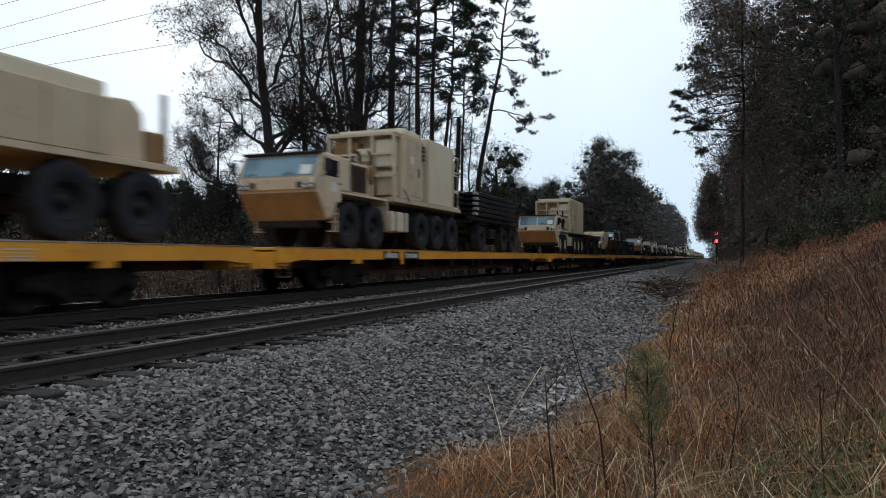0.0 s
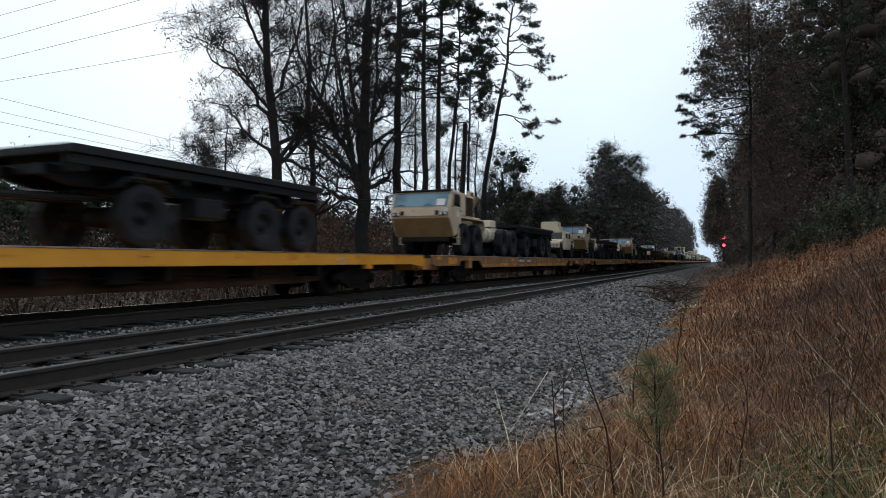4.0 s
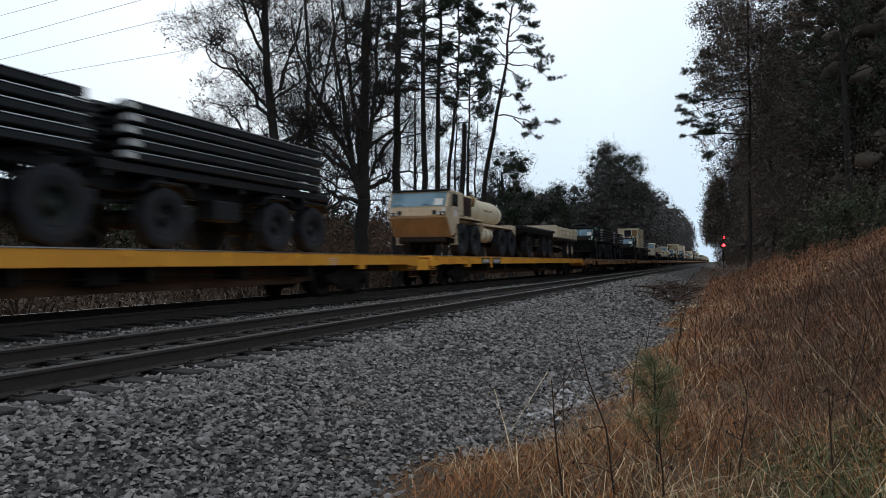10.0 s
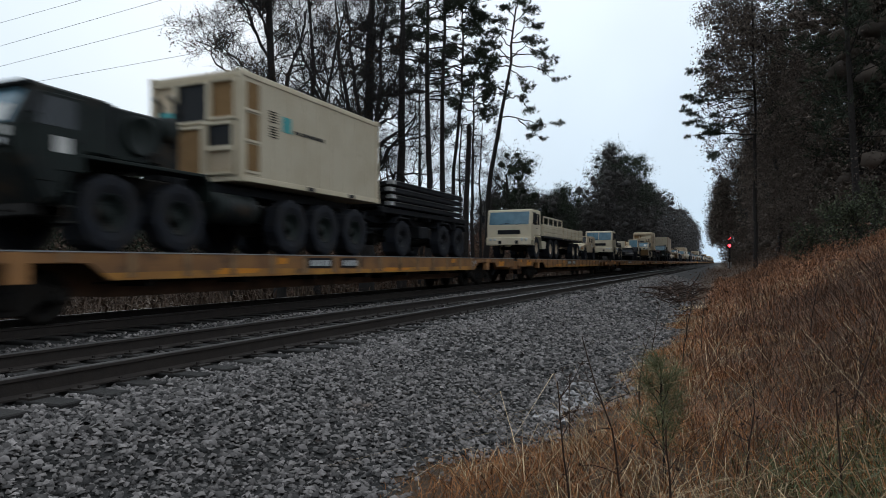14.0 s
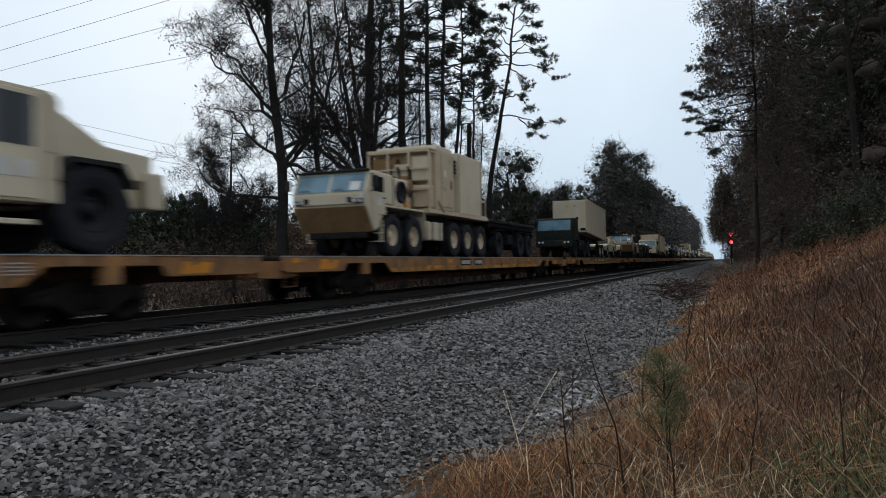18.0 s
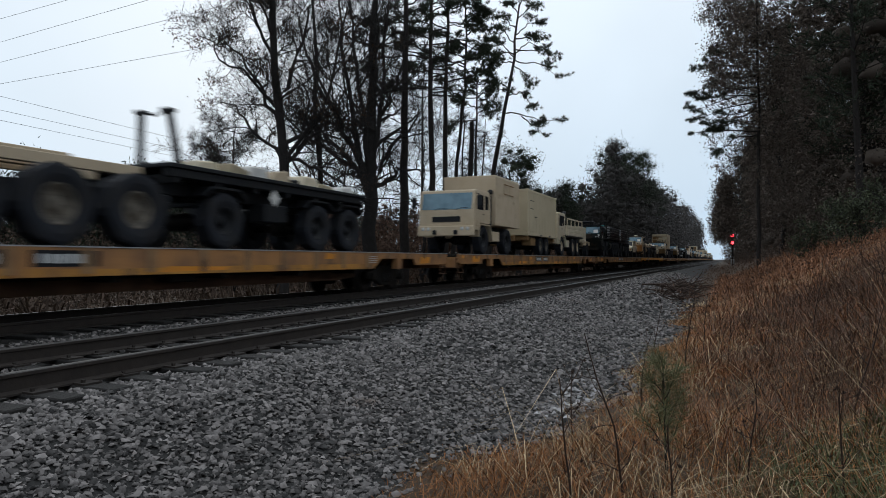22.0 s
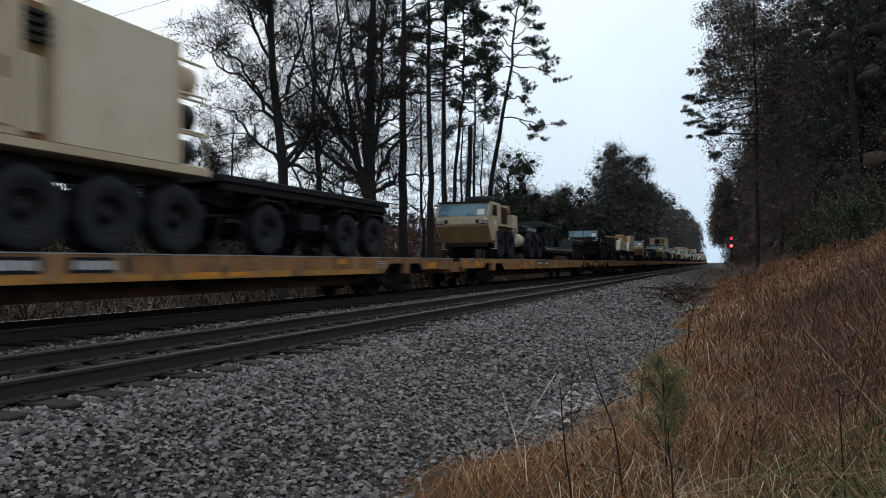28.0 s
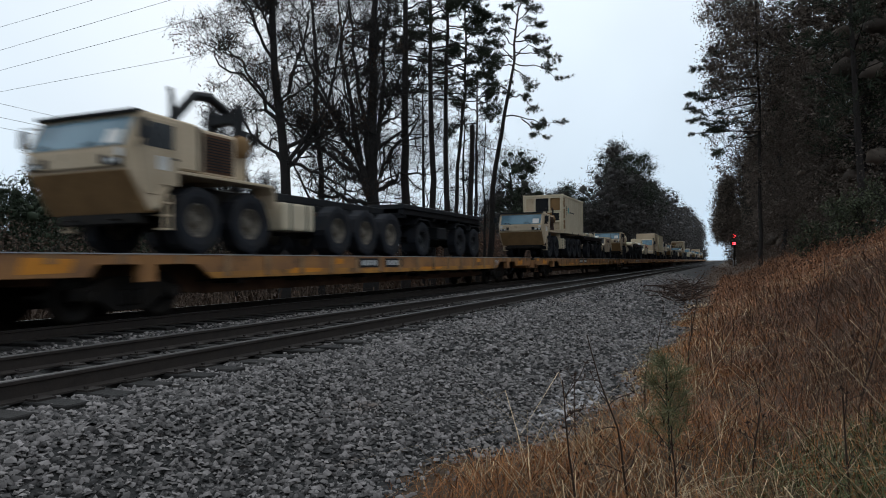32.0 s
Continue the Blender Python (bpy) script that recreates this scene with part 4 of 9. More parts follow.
leafy_wood("far_pine_mass", "round dark green pine crowns among the far woods", [(-16.6, 116, 1.0, 0), (-18.0, 122, 1.02, 0), (-16.0, 128, 1.0, 0), (-15.6, 140, 1.06, 0), (-17.4, 111, 0.9, 0), (-15.5, 156, 1.08, 0), (-20.6, 96, 0.58, 0), (-22.0, 97, 0.54, 0), (-23.6, 96, 0.48, 0)], (20.3, 21.3), 0.5, 3.3, 46, 1.1, 0.7, 120, 0.04, NEEDLES, 9, 0.4, (0.15, 0.42))
edge_trees = places(26, (2.2, 8), (48, 120), 33, (0.9, 1.1), 1.3, lambda x, y: x > (3.0 - 0.035 * (y - 50) if y < 75 else 3.8))
deep_trees = places(70, (7, 36), (43, 120), 34, (0.95, 1.2), 1.2)
back_trees = places(46, (4.4, 9), (74, 190), 38, (0.9, 1.1), 1.3)
edge_trees += [(1.9, 53.0, 0.95, 0.0), (1.5, 60.0, 0.92, 0.0), (1.1, 68.0, 0.95, 0.0)]
leafy_wood("wood_edge_oaks", "dark oaks with withered leaves at the edge of the wood", edge_trees, (19, 24), 0.12, 2.9, 40, 0.9, 0.75, 150, 0.066, OAK_LEAF, 7)
thicket_spots = places(105, (-30, -19), (30, 104), 36, (0.8, 1.2), 1.0, lambda x, y: y > -1.36 * x)
leafy_wood("tangled_thicket", "dark tangled thicket under the trees beyond the far track", thicket_spots, (4.2, 6.2), 0.0, 2.2, 12, 0.9, 0.9, 64, 0.085, BRUSH, 10)
leafy_wood("wood_depths", "crowded dark pines deep inside the wood", deep_trees, (22, 28), 0.0, 3.4, 46, 1.5, 0.75, 100, 0.1, OAK_LEAF, 8, 0.0, (0.25, 0.55))
leafy_wood("wood_rear", "dark crowded trees closing the wood along the line", back_trees, (16, 24), 0.0, 2.6, 44, 1.3, 0.8, 70, 0.1, OAK_LEAF, 12, 0.0, (0.25, 0.55))
leafy_wood("wood_edge_crowns", "oak crowns with withered leaves leaning out of the wood", [(-0.3, 50, 0.95, 0), (0.5, 52, 1.0, 0), (0.0, 57, 1.05, 0), (1.3, 48, 1.0, 0), (1.6, 55, 1.0, 0)], (19, 21), 0.66, 1.5, 46, 0.7, 0.8, 110, 0.062, OAK_LEAF, 14)
leafy_wood("far_wood_edge", "bare brown tree crowns at the far edge of the wood", [(-0.2, 84, 0.9, 0), (-0.7, 110, 1.0, 0), (-1.2, 138, 1.1, 0), (-1.8, 170, 1.2, 0), (-2.4, 205, 1.3, 0)], (10.5, 12.5), 0.42, 1.2, 60, 0.85, 0.9, 90, 0.05, OAK_LEAF, 15, 0.4, (0.1, 0.35))
leafy_wood("far_wood_corner", "brown trees where the wood meets the line far off", [(1.6, 170, 1.1, 0), (2.4, 184, 1.2, 0), (1.2, 205, 1.25, 0), (2.8, 162, 1.2, 0), (0.0, 232, 1.3, 0)], (10.0, 12.5), 0.0, 1.5, 60, 0.9, 0.9, 90, 0.05, OAK_LEAF, 16, 0.4, (0.15, 0.45))
rim = ((0, -0.4), (0.1, 10), (0.0, 24))
plate_pine(51, 1.9, 52.0, "dark pine leaning its long limbs out of the wood", -2, 0.14, rim, [((0, z0), (0.5 * q - 0.4, (z0 + z1) / 2 + 0.15), (q - 0.75, z1)) for z0, q, z1 in (
    (12.6, -3.4, 12.3), (12.2, -3.3, 11.6), (11.6, -3.1, 11.0), (11.2, -2.4, 10.5), (9.6, -3.3, 9.7), (9.4, -1.8, 8.4), (13.4, -2.6, 13.1), (11.0, -1.6, 9.9), (14.2, -3.0, 14.3), (15.0, -2.4, 15.2), (10.4, -2.0, 9.9), (12.0, -2.4, 12.2))], "pines on the bank", 30, 0.3, 6)


def thicket(name, label, n, xr, yr, zr, size, seed, mat, keep=None, power=1.6, even=0.35):
    """Leaves and twig ends of a dense undergrowth."""
    g = np.random.default_rng(seed)
    x, y = g.uniform(*xr, n), yr[0] + (yr[1] - yr[0]) * g.random(n) ** 1.3
    clump = 0.5 + 0.5 * np.sin(x * 1.3 + 2 * np.sin(y * 0.4)) * np.cos(y * 0.8 + x * 0.3)
    z = ground_z(x, y) + zr[0] + (zr[1] - zr[0]) * g.random(n) ** power * (even + (1 - even) * clump)
    ok = np.ones(n, bool) if keep is None else keep(x, y)
    at = np.stack([x, y, z], -1)[ok]
    v, f = leaves(g, at, size, 0.05)
    return tagged(new(name, raw(name, v, f, mat)), label, "undergrowth", kind="stuff")


wooded = lambda x, y: (x > np.maximum(4.0 - 0.03 * (y - 50), 2.0)) & ((y > 42) | (x > 11))
thicket("wood_undergrowth", "dark leafy undergrowth filling the wood on the bank", 80000, (-2, 14), (40, 190), (0, 9), 0.08, 21, OAK_LEAF, wooded)
thicket("lineside_brush", "dark brush under the trees beside the far track", 100000, (-29, -17.2), (8, 90), (0, 4.0), 0.05, 23, FIELD, None, 1.1, 0.6)
thicket("verge_brush", "dark twiggy brush where the bank meets the ballast", 16000, (-3.4, 4.5), (19, 130), (0, 1.7), 0.035, 26, BRUSH, lambda x, y: x > verge(y) - 0.05)


def grass(name, label, n, xr, yr, height, width, seed, mat, power=1.0, clump=0.0, keep=None, tangle=(0.15, 0.8)):
    """Bent blades of two pieces each."""
    g = np.random.default_rng(seed)
    x = g.uniform(*xr, n)
    y = yr[0] + (yr[1] - yr[0]) * g.random(n) ** power
    if clump:
        k = max(n // 30, 1)
        cx, cy = g.uniform(*xr, k), yr[0] + (yr[1] - yr[0]) * g.random(k) ** power
        i = g.integers(0, k, n)
        x, y = cx[i] + g.normal(0, clump, n), cy[i] + g.normal(0, clump, n)
    near = xr[1] > -5
    ok = (x > verge(y) - 0.12) & (x * x + y * y > 2.4) if near else x < -15.5
    if keep is not None:
        ok &= keep(x, y)
    x, y = x[ok], y[ok]
    n = len(x)
    a = g.uniform(0, 2 * np.pi, n)
    h = height * g.uniform(0.45, 1.25, n) * np.clip(1 + 0.35 * lumps(x * 0.7, y * 0.7), 0.4, 1.7)
    if near:
        h *= np.clip(0.3 + (x - verge(y)) / 1.1, 0.3, 1.0)
    lean = g.uniform(*tangle, n)
    z = ground_z(x, y) - 0.03
    dx, dy = np.cos(a), np.sin(a)
    w = width * g.uniform(0.6, 1.4, n) * np.clip(np.hypot(x, y) / 7, 1, 4)
    p0 = np.stack([x, y, z], -1)
    p1 = p0 + np.stack([dx * lean * h * 0.3, dy * lean * h * 0.3, h * (0.7 - 0.08 * lean)], -1)
    p2 = p0 + np.stack([dx * lean * h * 0.85, dy * lean * h * 0.85, h * (1.0 - 0.42 * lean)], -1)
    b = g.uniform(0, np.pi, n)
    s = np.stack([np.cos(b), np.sin(b), np.zeros(n)], -1) * w[:, None]
    v = np.stack([p0 - s, p0 + s, p1 - s * 0.8, p1 + s * 0.8, p2], 1).reshape(-1, 3)
    k = 5 * np.arange(n)[:, None]
    f = np.concatenate([k + [0, 1, 3], k + [0, 3, 2], k + [2, 3, 4]])
    return tagged(new(name, raw(name, v, f, mat)), label, "grass", kind="stuff")


grass("dry_grass", "tangled dry orange-brown grass on the bank", 95000, (-2.2, 7), (1.2, 24), 0.27, 0.0026, 1, STRAW, 1.5, tangle=(0.5, 2.2))
grass("tall_dry_grass", "tall reddish broomsedge on the rising bank", 48000, (-0.6, 11), (6.0, 60), 0.5, 0.0030, 2, SEDGE, 1.3, tangle=(0.3, 1.6))
grass("bleached_grass", "pale bleached grass stems along the ballast edge", 10000, (-2.2, 4.5), (1.6, 26), 0.36, 0.0032, 3, PALE_STRAW, 1.3, clump=0.14, tangle=(0.6, 2.4))
grass("arching_stems", "long bleached grass stems arching over the bank", 800, (-1.5, 4.5), (2.4, 11), 0.85, 0.0022, 7, PALE_STRAW, 1.3, tangle=(1.3, 2.3))
grass("green_weeds", "sparse green weeds low in the dry grass", 15000, (0.2, 4.5), (2.6, 6.5), 0.24, 0.0035, 4, GREEN_GRASS, 1.0, clump=0.25, tangle=(0.3, 1.8))
grass("field_weeds", "brown weeds in the field behind the train", 30000, (-56, -15.5), (4, 130), 1.0, 0.011, 5, FIELD, 1.0, clump=0.8, tangle=(0.2, 1.4))
grass("bank_brush", "grey-brown dead weeds in a soft thicket on the bank", 34000, (0.5, 7), (6.0, 17), 0.6, 0.0024, 6, BRUSH, 1.2, clump=0.7, tangle=(0.3, 1.9))


def weed_stalk(x, y, height, seed, lean=0.0):
    """A dead forb: crooked stem with short side twigs and seed heads."""
    g = np.random.default_rng(seed)
    z = float(ground_z(x, y))
    stem = wander(g, (0, 0, -0.05), (lean, 0, 1), height, 8, 0.07, 0.05)
    t = thing("weed_stalk", "dead dark brown weed stalk standing in the grass", "weed", "dead weeds on the bank")
    part("stem", raw("stem", *pipes([(stem, np.linspace(0.009, 0.003, 9))], lambda r: 6), WEED, True), None, t)
    for i in range(7):
        j = int(g.integers(2, 8))
        tw = wander(g, stem[j], (g.normal(0, 0.8), g.normal(0, 0.8), 0.8), height * g.uniform(0.08, 0.28), 3, 0.2, 0.05)
        o = part("side_twig", raw("side_twig", *pipes([(tw, np.array([0.004, 0.003, 0.0025, 0.002]))], lambda r: 4), WEED), None, t)
        tagged(part("seed_head", raw("seed_head", *blades(g, tw[-1:], np.array([[0, 0, 1.0]]), 0.03, 0.004, 9), WEED), None, o), kind="stuff")
    t.matrix_basis = pose(x, y, z)
    return t


for i, (x, y, h, l) in enumerate(((-0.88, 4.17, 0.95, 0.0), (-0.62, 4.5, 1.2, -0.05), (-0.52, 9.5, 1.35, 0.0), (-0.30, 4.0, 0.7, 0.1), (0.1, 5.1, 0.8, 0.15), (0.6, 4.6, 0.75, -0.1), (-1.3, 6.2, 0.7, 0.1), (-0.9, 8.0, 0.8, 0.0), (0.9, 6.5, 1.0, 0.2), (1.6, 7.5, 1.1, -0.1), (2.4, 8.5, 1.0, 0.1), (-1.2, 12.5, 1.0, 0.0), (-0.4, 12.0, 1.1, 0.05), (1.1, 11.0, 1.2, 0.0))):
    weed_stalk(x, y, h, 300 + i, l)


def sapling(x, y, height, seed, mat, label):
    """A young pine: stem, whorls of soft branches and long needles."""
    g = np.random.default_rng(seed)
    stem = wander(g, (0, 0, -0.05), (0, 0, 1), height, 6, 0.03, 0.05)
    t = thing("pine_sapling", label, "sapling", "young pines on the bank")
    part("stem", raw("stem", *pipes([(stem, np.linspace(0.012, 0.004, 7))], lambda r: 6), PINE_BARK, True), None, t)
    lines, at, outw = [], [], []
    for i in range(16):
        u = 0.25 + 0.75 * i / 16
        s0 = stem[0] + (stem[-1] - stem[0]) * u
        a = g.uniform(0, 6.28)
        tw = wander(g, s0, (math.cos(a), math.sin(a), 0.9), height * (0.42 - 0.3 * u), 4, 0.1, 0.12)
        lines.append((tw, np.linspace(0.005, 0.002, 5)))
        for q in (0.4, 0.6, 0.8, 1.0):
            at.append(tw[0] + (tw[-1] - tw[0]) * q), outw.append(tw[-1] - tw[0])
    at += [stem[-1], stem[-2], stem[-3]]
    outw += [np.array([0, 0, 1.0])] * 3
    outw = np.array(outw)
    outw /= np.linalg.norm(outw, axis=1, keepdims=True)
    part("branch_whorl", raw("branch_whorl", *pipes(lines, lambda r: 4), PINE_BARK), None, t)
    tagged(part("needle_tuft", raw("needle_tuft", *blades(g, np.array(at), outw * 1.2, 0.16, 0.0018, 26), mat), None, t, "long soft green needles"), kind="stuff")
    t.matrix_basis = pose(x, y, float(ground_z(x, y)))
    return t


sapling(-0.42, 5.25, 0.9, 41, YOUNG_NEEDLES, "young green pine sapling in the dry grass")
sapling(3.0, 8.6, 1.0, 42, YOUNG_NEEDLES, "small green pine sapling on the bank")
for i, (x, y, h) in enumerate(((5.6, 27.0, 2.0), (6.6, 29.0, 2.4), (4.8, 31.0, 2.0), (7.6, 32.0, 2.6), (4.4, 35.0, 2.2), (6.2, 36.0, 2.4), (3.4, 36.0, 1.8))):
    g0 = np.random.default_rng(700 + i)
    lines, tips = hardwood(70 + i, h, depth=3, kids=(14, 6, 4), low=0.1, width=0.7, upright=0.3, trunk_r=0.03)
    t = thing("evergreen_bush", "dull green leafy bush at the top of the bank", "bush", "bushes on the bank")
    part("stem_work", raw("stem_work", *pipes(sum(lines, []), lambda r: 3), BARK), None, t)
    tagged(part("leaf_mass", raw("leaf_mass", *leaves(g0, tips[g0.integers(0, len(tips), 1800)], 0.055, 0.12), EVERGREEN), None, t), kind="stuff")
    settle(t, x, y)

# pale rubble at the ballast edge
rv, rf = scatter_stones(130, (-1.95, -1.5), (6.9, 9.4), 0.032, 61)
tagged(new("pale_rubble", raw("pale_rubble", rv, rf, CONCRETE)), "pale broken rubble spilled at the ballast edge", "rubble", kind="stuff")


# a heap of dead sticks on the ballast edge
g0 = np.random.default_rng(63)
sticks = []
for i in range(150):
    x, y = g0.uniform(-2.7, -1.3), g0.uniform(27, 41)
    a, L = g0.uniform(0, 6.283), g0.uniform(0.5, 1.8)
    sticks.append((wander(g0, (x, y, float(ground_z(x, y)) + g0.uniform(-0.02, 0.25)), (math.cos(a), math.sin(a), g0.uniform(-0.08, 0.35)), L, 4, 0.18, -0.02), np.linspace(0.028, 0.01, 5) * g0.uniform(0.6, 1.5)))
tagged(new("dead_sticks", raw("dead_sticks", *pipes(sticks, lambda r: 4), WEED)), "tangled dead sticks heaped on the ballast edge", "branches", kind="stuff")


# ---- wires and signal ----
def wire(name, a, b, sag, label, r=0.012):
    n = 24
    q = np.linspace(0, 1, n)
    p = np.outer(1 - q, a) + np.outer(q, b)
    p[:, 2] -= sag * 4 * q * (1 - q)
    return tagged(new(name, raw(name, *pipes([(p, np.full(n, r))], lambda k: 5), BLACK)), label, "wire", "overhead wires")


for (x0, y0, x1, y1, z) in ((-57.84, 40.84, -47.93, 39.86, 21.87), (-57.85, 40.88, -37.89, 38.28, 19.87), (-57.86, 40.91, -32.86, 37.78, 18.12), (-56.97, 41.31, -34.79, 40.03, 16.41)):
    dx, dy = (x1 - x0) / 10, (y1 - y0) / 10
    k0, k1 = (-130 - x0) / dx, (70 - x0) / dx
    wire("power_line", (x0 + dx * k0, y0 + dy * k0, z), (x0 + dx * k1, y0 + dy * k1, z), 0.0, "thin dark power line high over the tracks", 0.015)
for x, z in ((-37.5, 9.64), (-37.8, 8.96), (-38.0, 8.44)):
    wire("roadside_wire", (x + 4.5, -25, z + 0.2), (x - 3.2, 85, z + 0.2), 0.0, "thin roadside wire behind the field", 0.011)


for px, py in ((-33.2, -25.0), (-41.0, 85.0)):
    t = thing("utility_pole", "tall weathered wooden utility pole with a crossarm", "utility pole", "utility poles")
    part("pole", rings(B(), [(0, 0), (-1.5, 0.17), (10.4, 0.11)], 12, "z"), BARK, t)
    part("crossarm", box(B(), -1.3, 1.3, -0.06, 0.06, 9.72, 9.84, 0.01), BARK, t)
    part("lower_crossarm", box(B(), -1.3, 1.3, -0.06, 0.06, 8.52, 8.66, 0.01), BARK, t)
    t.matrix_basis = pose(px, py, 0)


def signal():
    t = thing("railway_signal", "lineside signal mast with two lit red lamps", "signal")
    bm = B()
    tube(bm, [(0, 0, -0.8), (0, 0, 6.3)], 0.08, 10)
    part("mast", bm, STEEL_DARK, t)
    part("case", box(B(), -0.35, 0.35, 0.2, 0.9, -0.8, 0.9, 0.03), CHROME, t)
    for z in (5.63, 4.17):
        bm = B()
        rings(bm, [(0, z), (-0.14, 0.55), (-0.10, 0.55), (-0.10, 0.2), (0.2, 0.2)], 20, "y")
        head = part("signal_head", bm, BLACK, t)
        bm = B()
        rings(bm, [(0, z), (-0.20, 0.06), (-0.19, 0.30), (-0.145, 0.30)], 20, "y")
        part("lit_lens", bm, SIGNAL_RED, head, "glowing red lens")
        bm = B()
        rings(bm, [(0, z), (-0.3, 0.34), (-0.14, 0.34)], 16, "y", False)
        part("hood", bm, BLACK, head)
    part("ladder", tube(tube(B(), [(-0.2, 0.25, -0.6), (-0.2, 0.25, 5.9)], 0.03, 6), [(0.2, 0.25, -0.6), (0.2, 0.25, 5.9)], 0.03, 6), STEEL_DARK, t)
    t.matrix_basis = pose(0.754, 150.0, 0)


signal()

# ---- the train: each thing has its place along the train at the start ----
SPEED, DECK = 18.9, 1.10
TRAIN = []


def put(ob, s, z=DECK, x=TRACK_FAR, turn=0.0):
    TRAIN.append((ob, s, z, x, turn))
    return ob


JOINTS = [-15.5, 12.5, 40.6, 68.7, 96.6, 124.4, 153.0, 181.7, 209.9, 238.8, 267.0, 295.4, 324.0, 352.4, 381.2, 409.8, 438.5, 467.0, 495.3, 523.8, 552.3, 580.8, 609.4]
while len(JOINTS) < 33:
    JOINTS.append(JOINTS[-1] + 28.5)
CLEAN = {0, 1, 2, 3, 7, 8, 18}


def wheelset_mesh():
    bm = B()
    for side in (-1, 1):
        c = side * GAUGE / 2
        rings(bm, [(0, 0), (c - 0.075 * side, 0.40), (c - 0.07 * side, 0.455), (c - 0.045 * side, 0.46), (c - 0.04 * side, 0.425), (c + 0.06 * side, 0.415), (c + 0.062 * side, 0.34), (c + 0.03 * side, 0.30), (c + 0.03 * side, 0.13), (c + 0.085 * side, 0.12)], 20)
        for a in range(3):
            t = a * 2.094
            box(bm, c + 0.03 * side - 0.01, c + 0.03 * side + 0.012, 0.2 * math.cos(t) - 0.03, 0.2 * math.cos(t) + 0.03, 0.2 * math.sin(t) - 0.03, 0.2 * math.sin(t) + 0.03)
    rings(bm, [(0, 0), (-1.0, 0.075), (1.0, 0.075)], 10)
    return mesh_of("wheelset", bm, STEEL_DARK)


def bogie_mesh():
    """A side-frame truck without its wheelsets: two side frames, springs and a bolster."""
    bm = B()
    for side in (-1, 1):
        x = side * 0.98
        prism(bm, [(-1.15, 0.36), (-1.15, 0.56), (-0.75, 0.62), (-0.42, 0.74), (0.42, 0.74), (0.75, 0.62), (1.15, 0.56), (1.15, 0.36), (0.72, 0.38), (0.35, 0.17), (-0.35, 0.17), (-0.72, 0.38)], x - 0.07, x + 0.07, 0.015)
        for y in (-0.17, 0.0, 0.17):
            rings(bm, [(x + side * 0.06, y), (0.26, 0.065), (0.29, 0.075), (0.5, 0.075), (0.53, 0.065)], 8, "z")
        for y in (-0.89, 0.89):
            rings(bm, [(y, 0.42), (x - 0.1, 0.12), (x + side * 0.14, 0.12), (x + side * 0.17, 0.08)], 10)
    box(bm, -0.95, 0.95, -0.2, 0.2, 0.5, 0.72, 0.02)
    return mesh_of("bogie", bm, STEEL_DARK)


WHEELSET, BOGIE = wheelset_mesh(), bogie_mesh()


def letter_bars(bm, x, y0, y1, z0, z1, n, seed):
    g = random.Random(seed)
    w = (y1 - y0) / n
    for i in range(n):
        box(bm, x - 0.002, x + 0.003, y0 + w * i + 0.012, y0 + w * (i + 1) - 0.012 - g.uniform(0, 0.02), z0 + g.uniform(0, 0.01), z1 - g.uniform(0, 0.01))


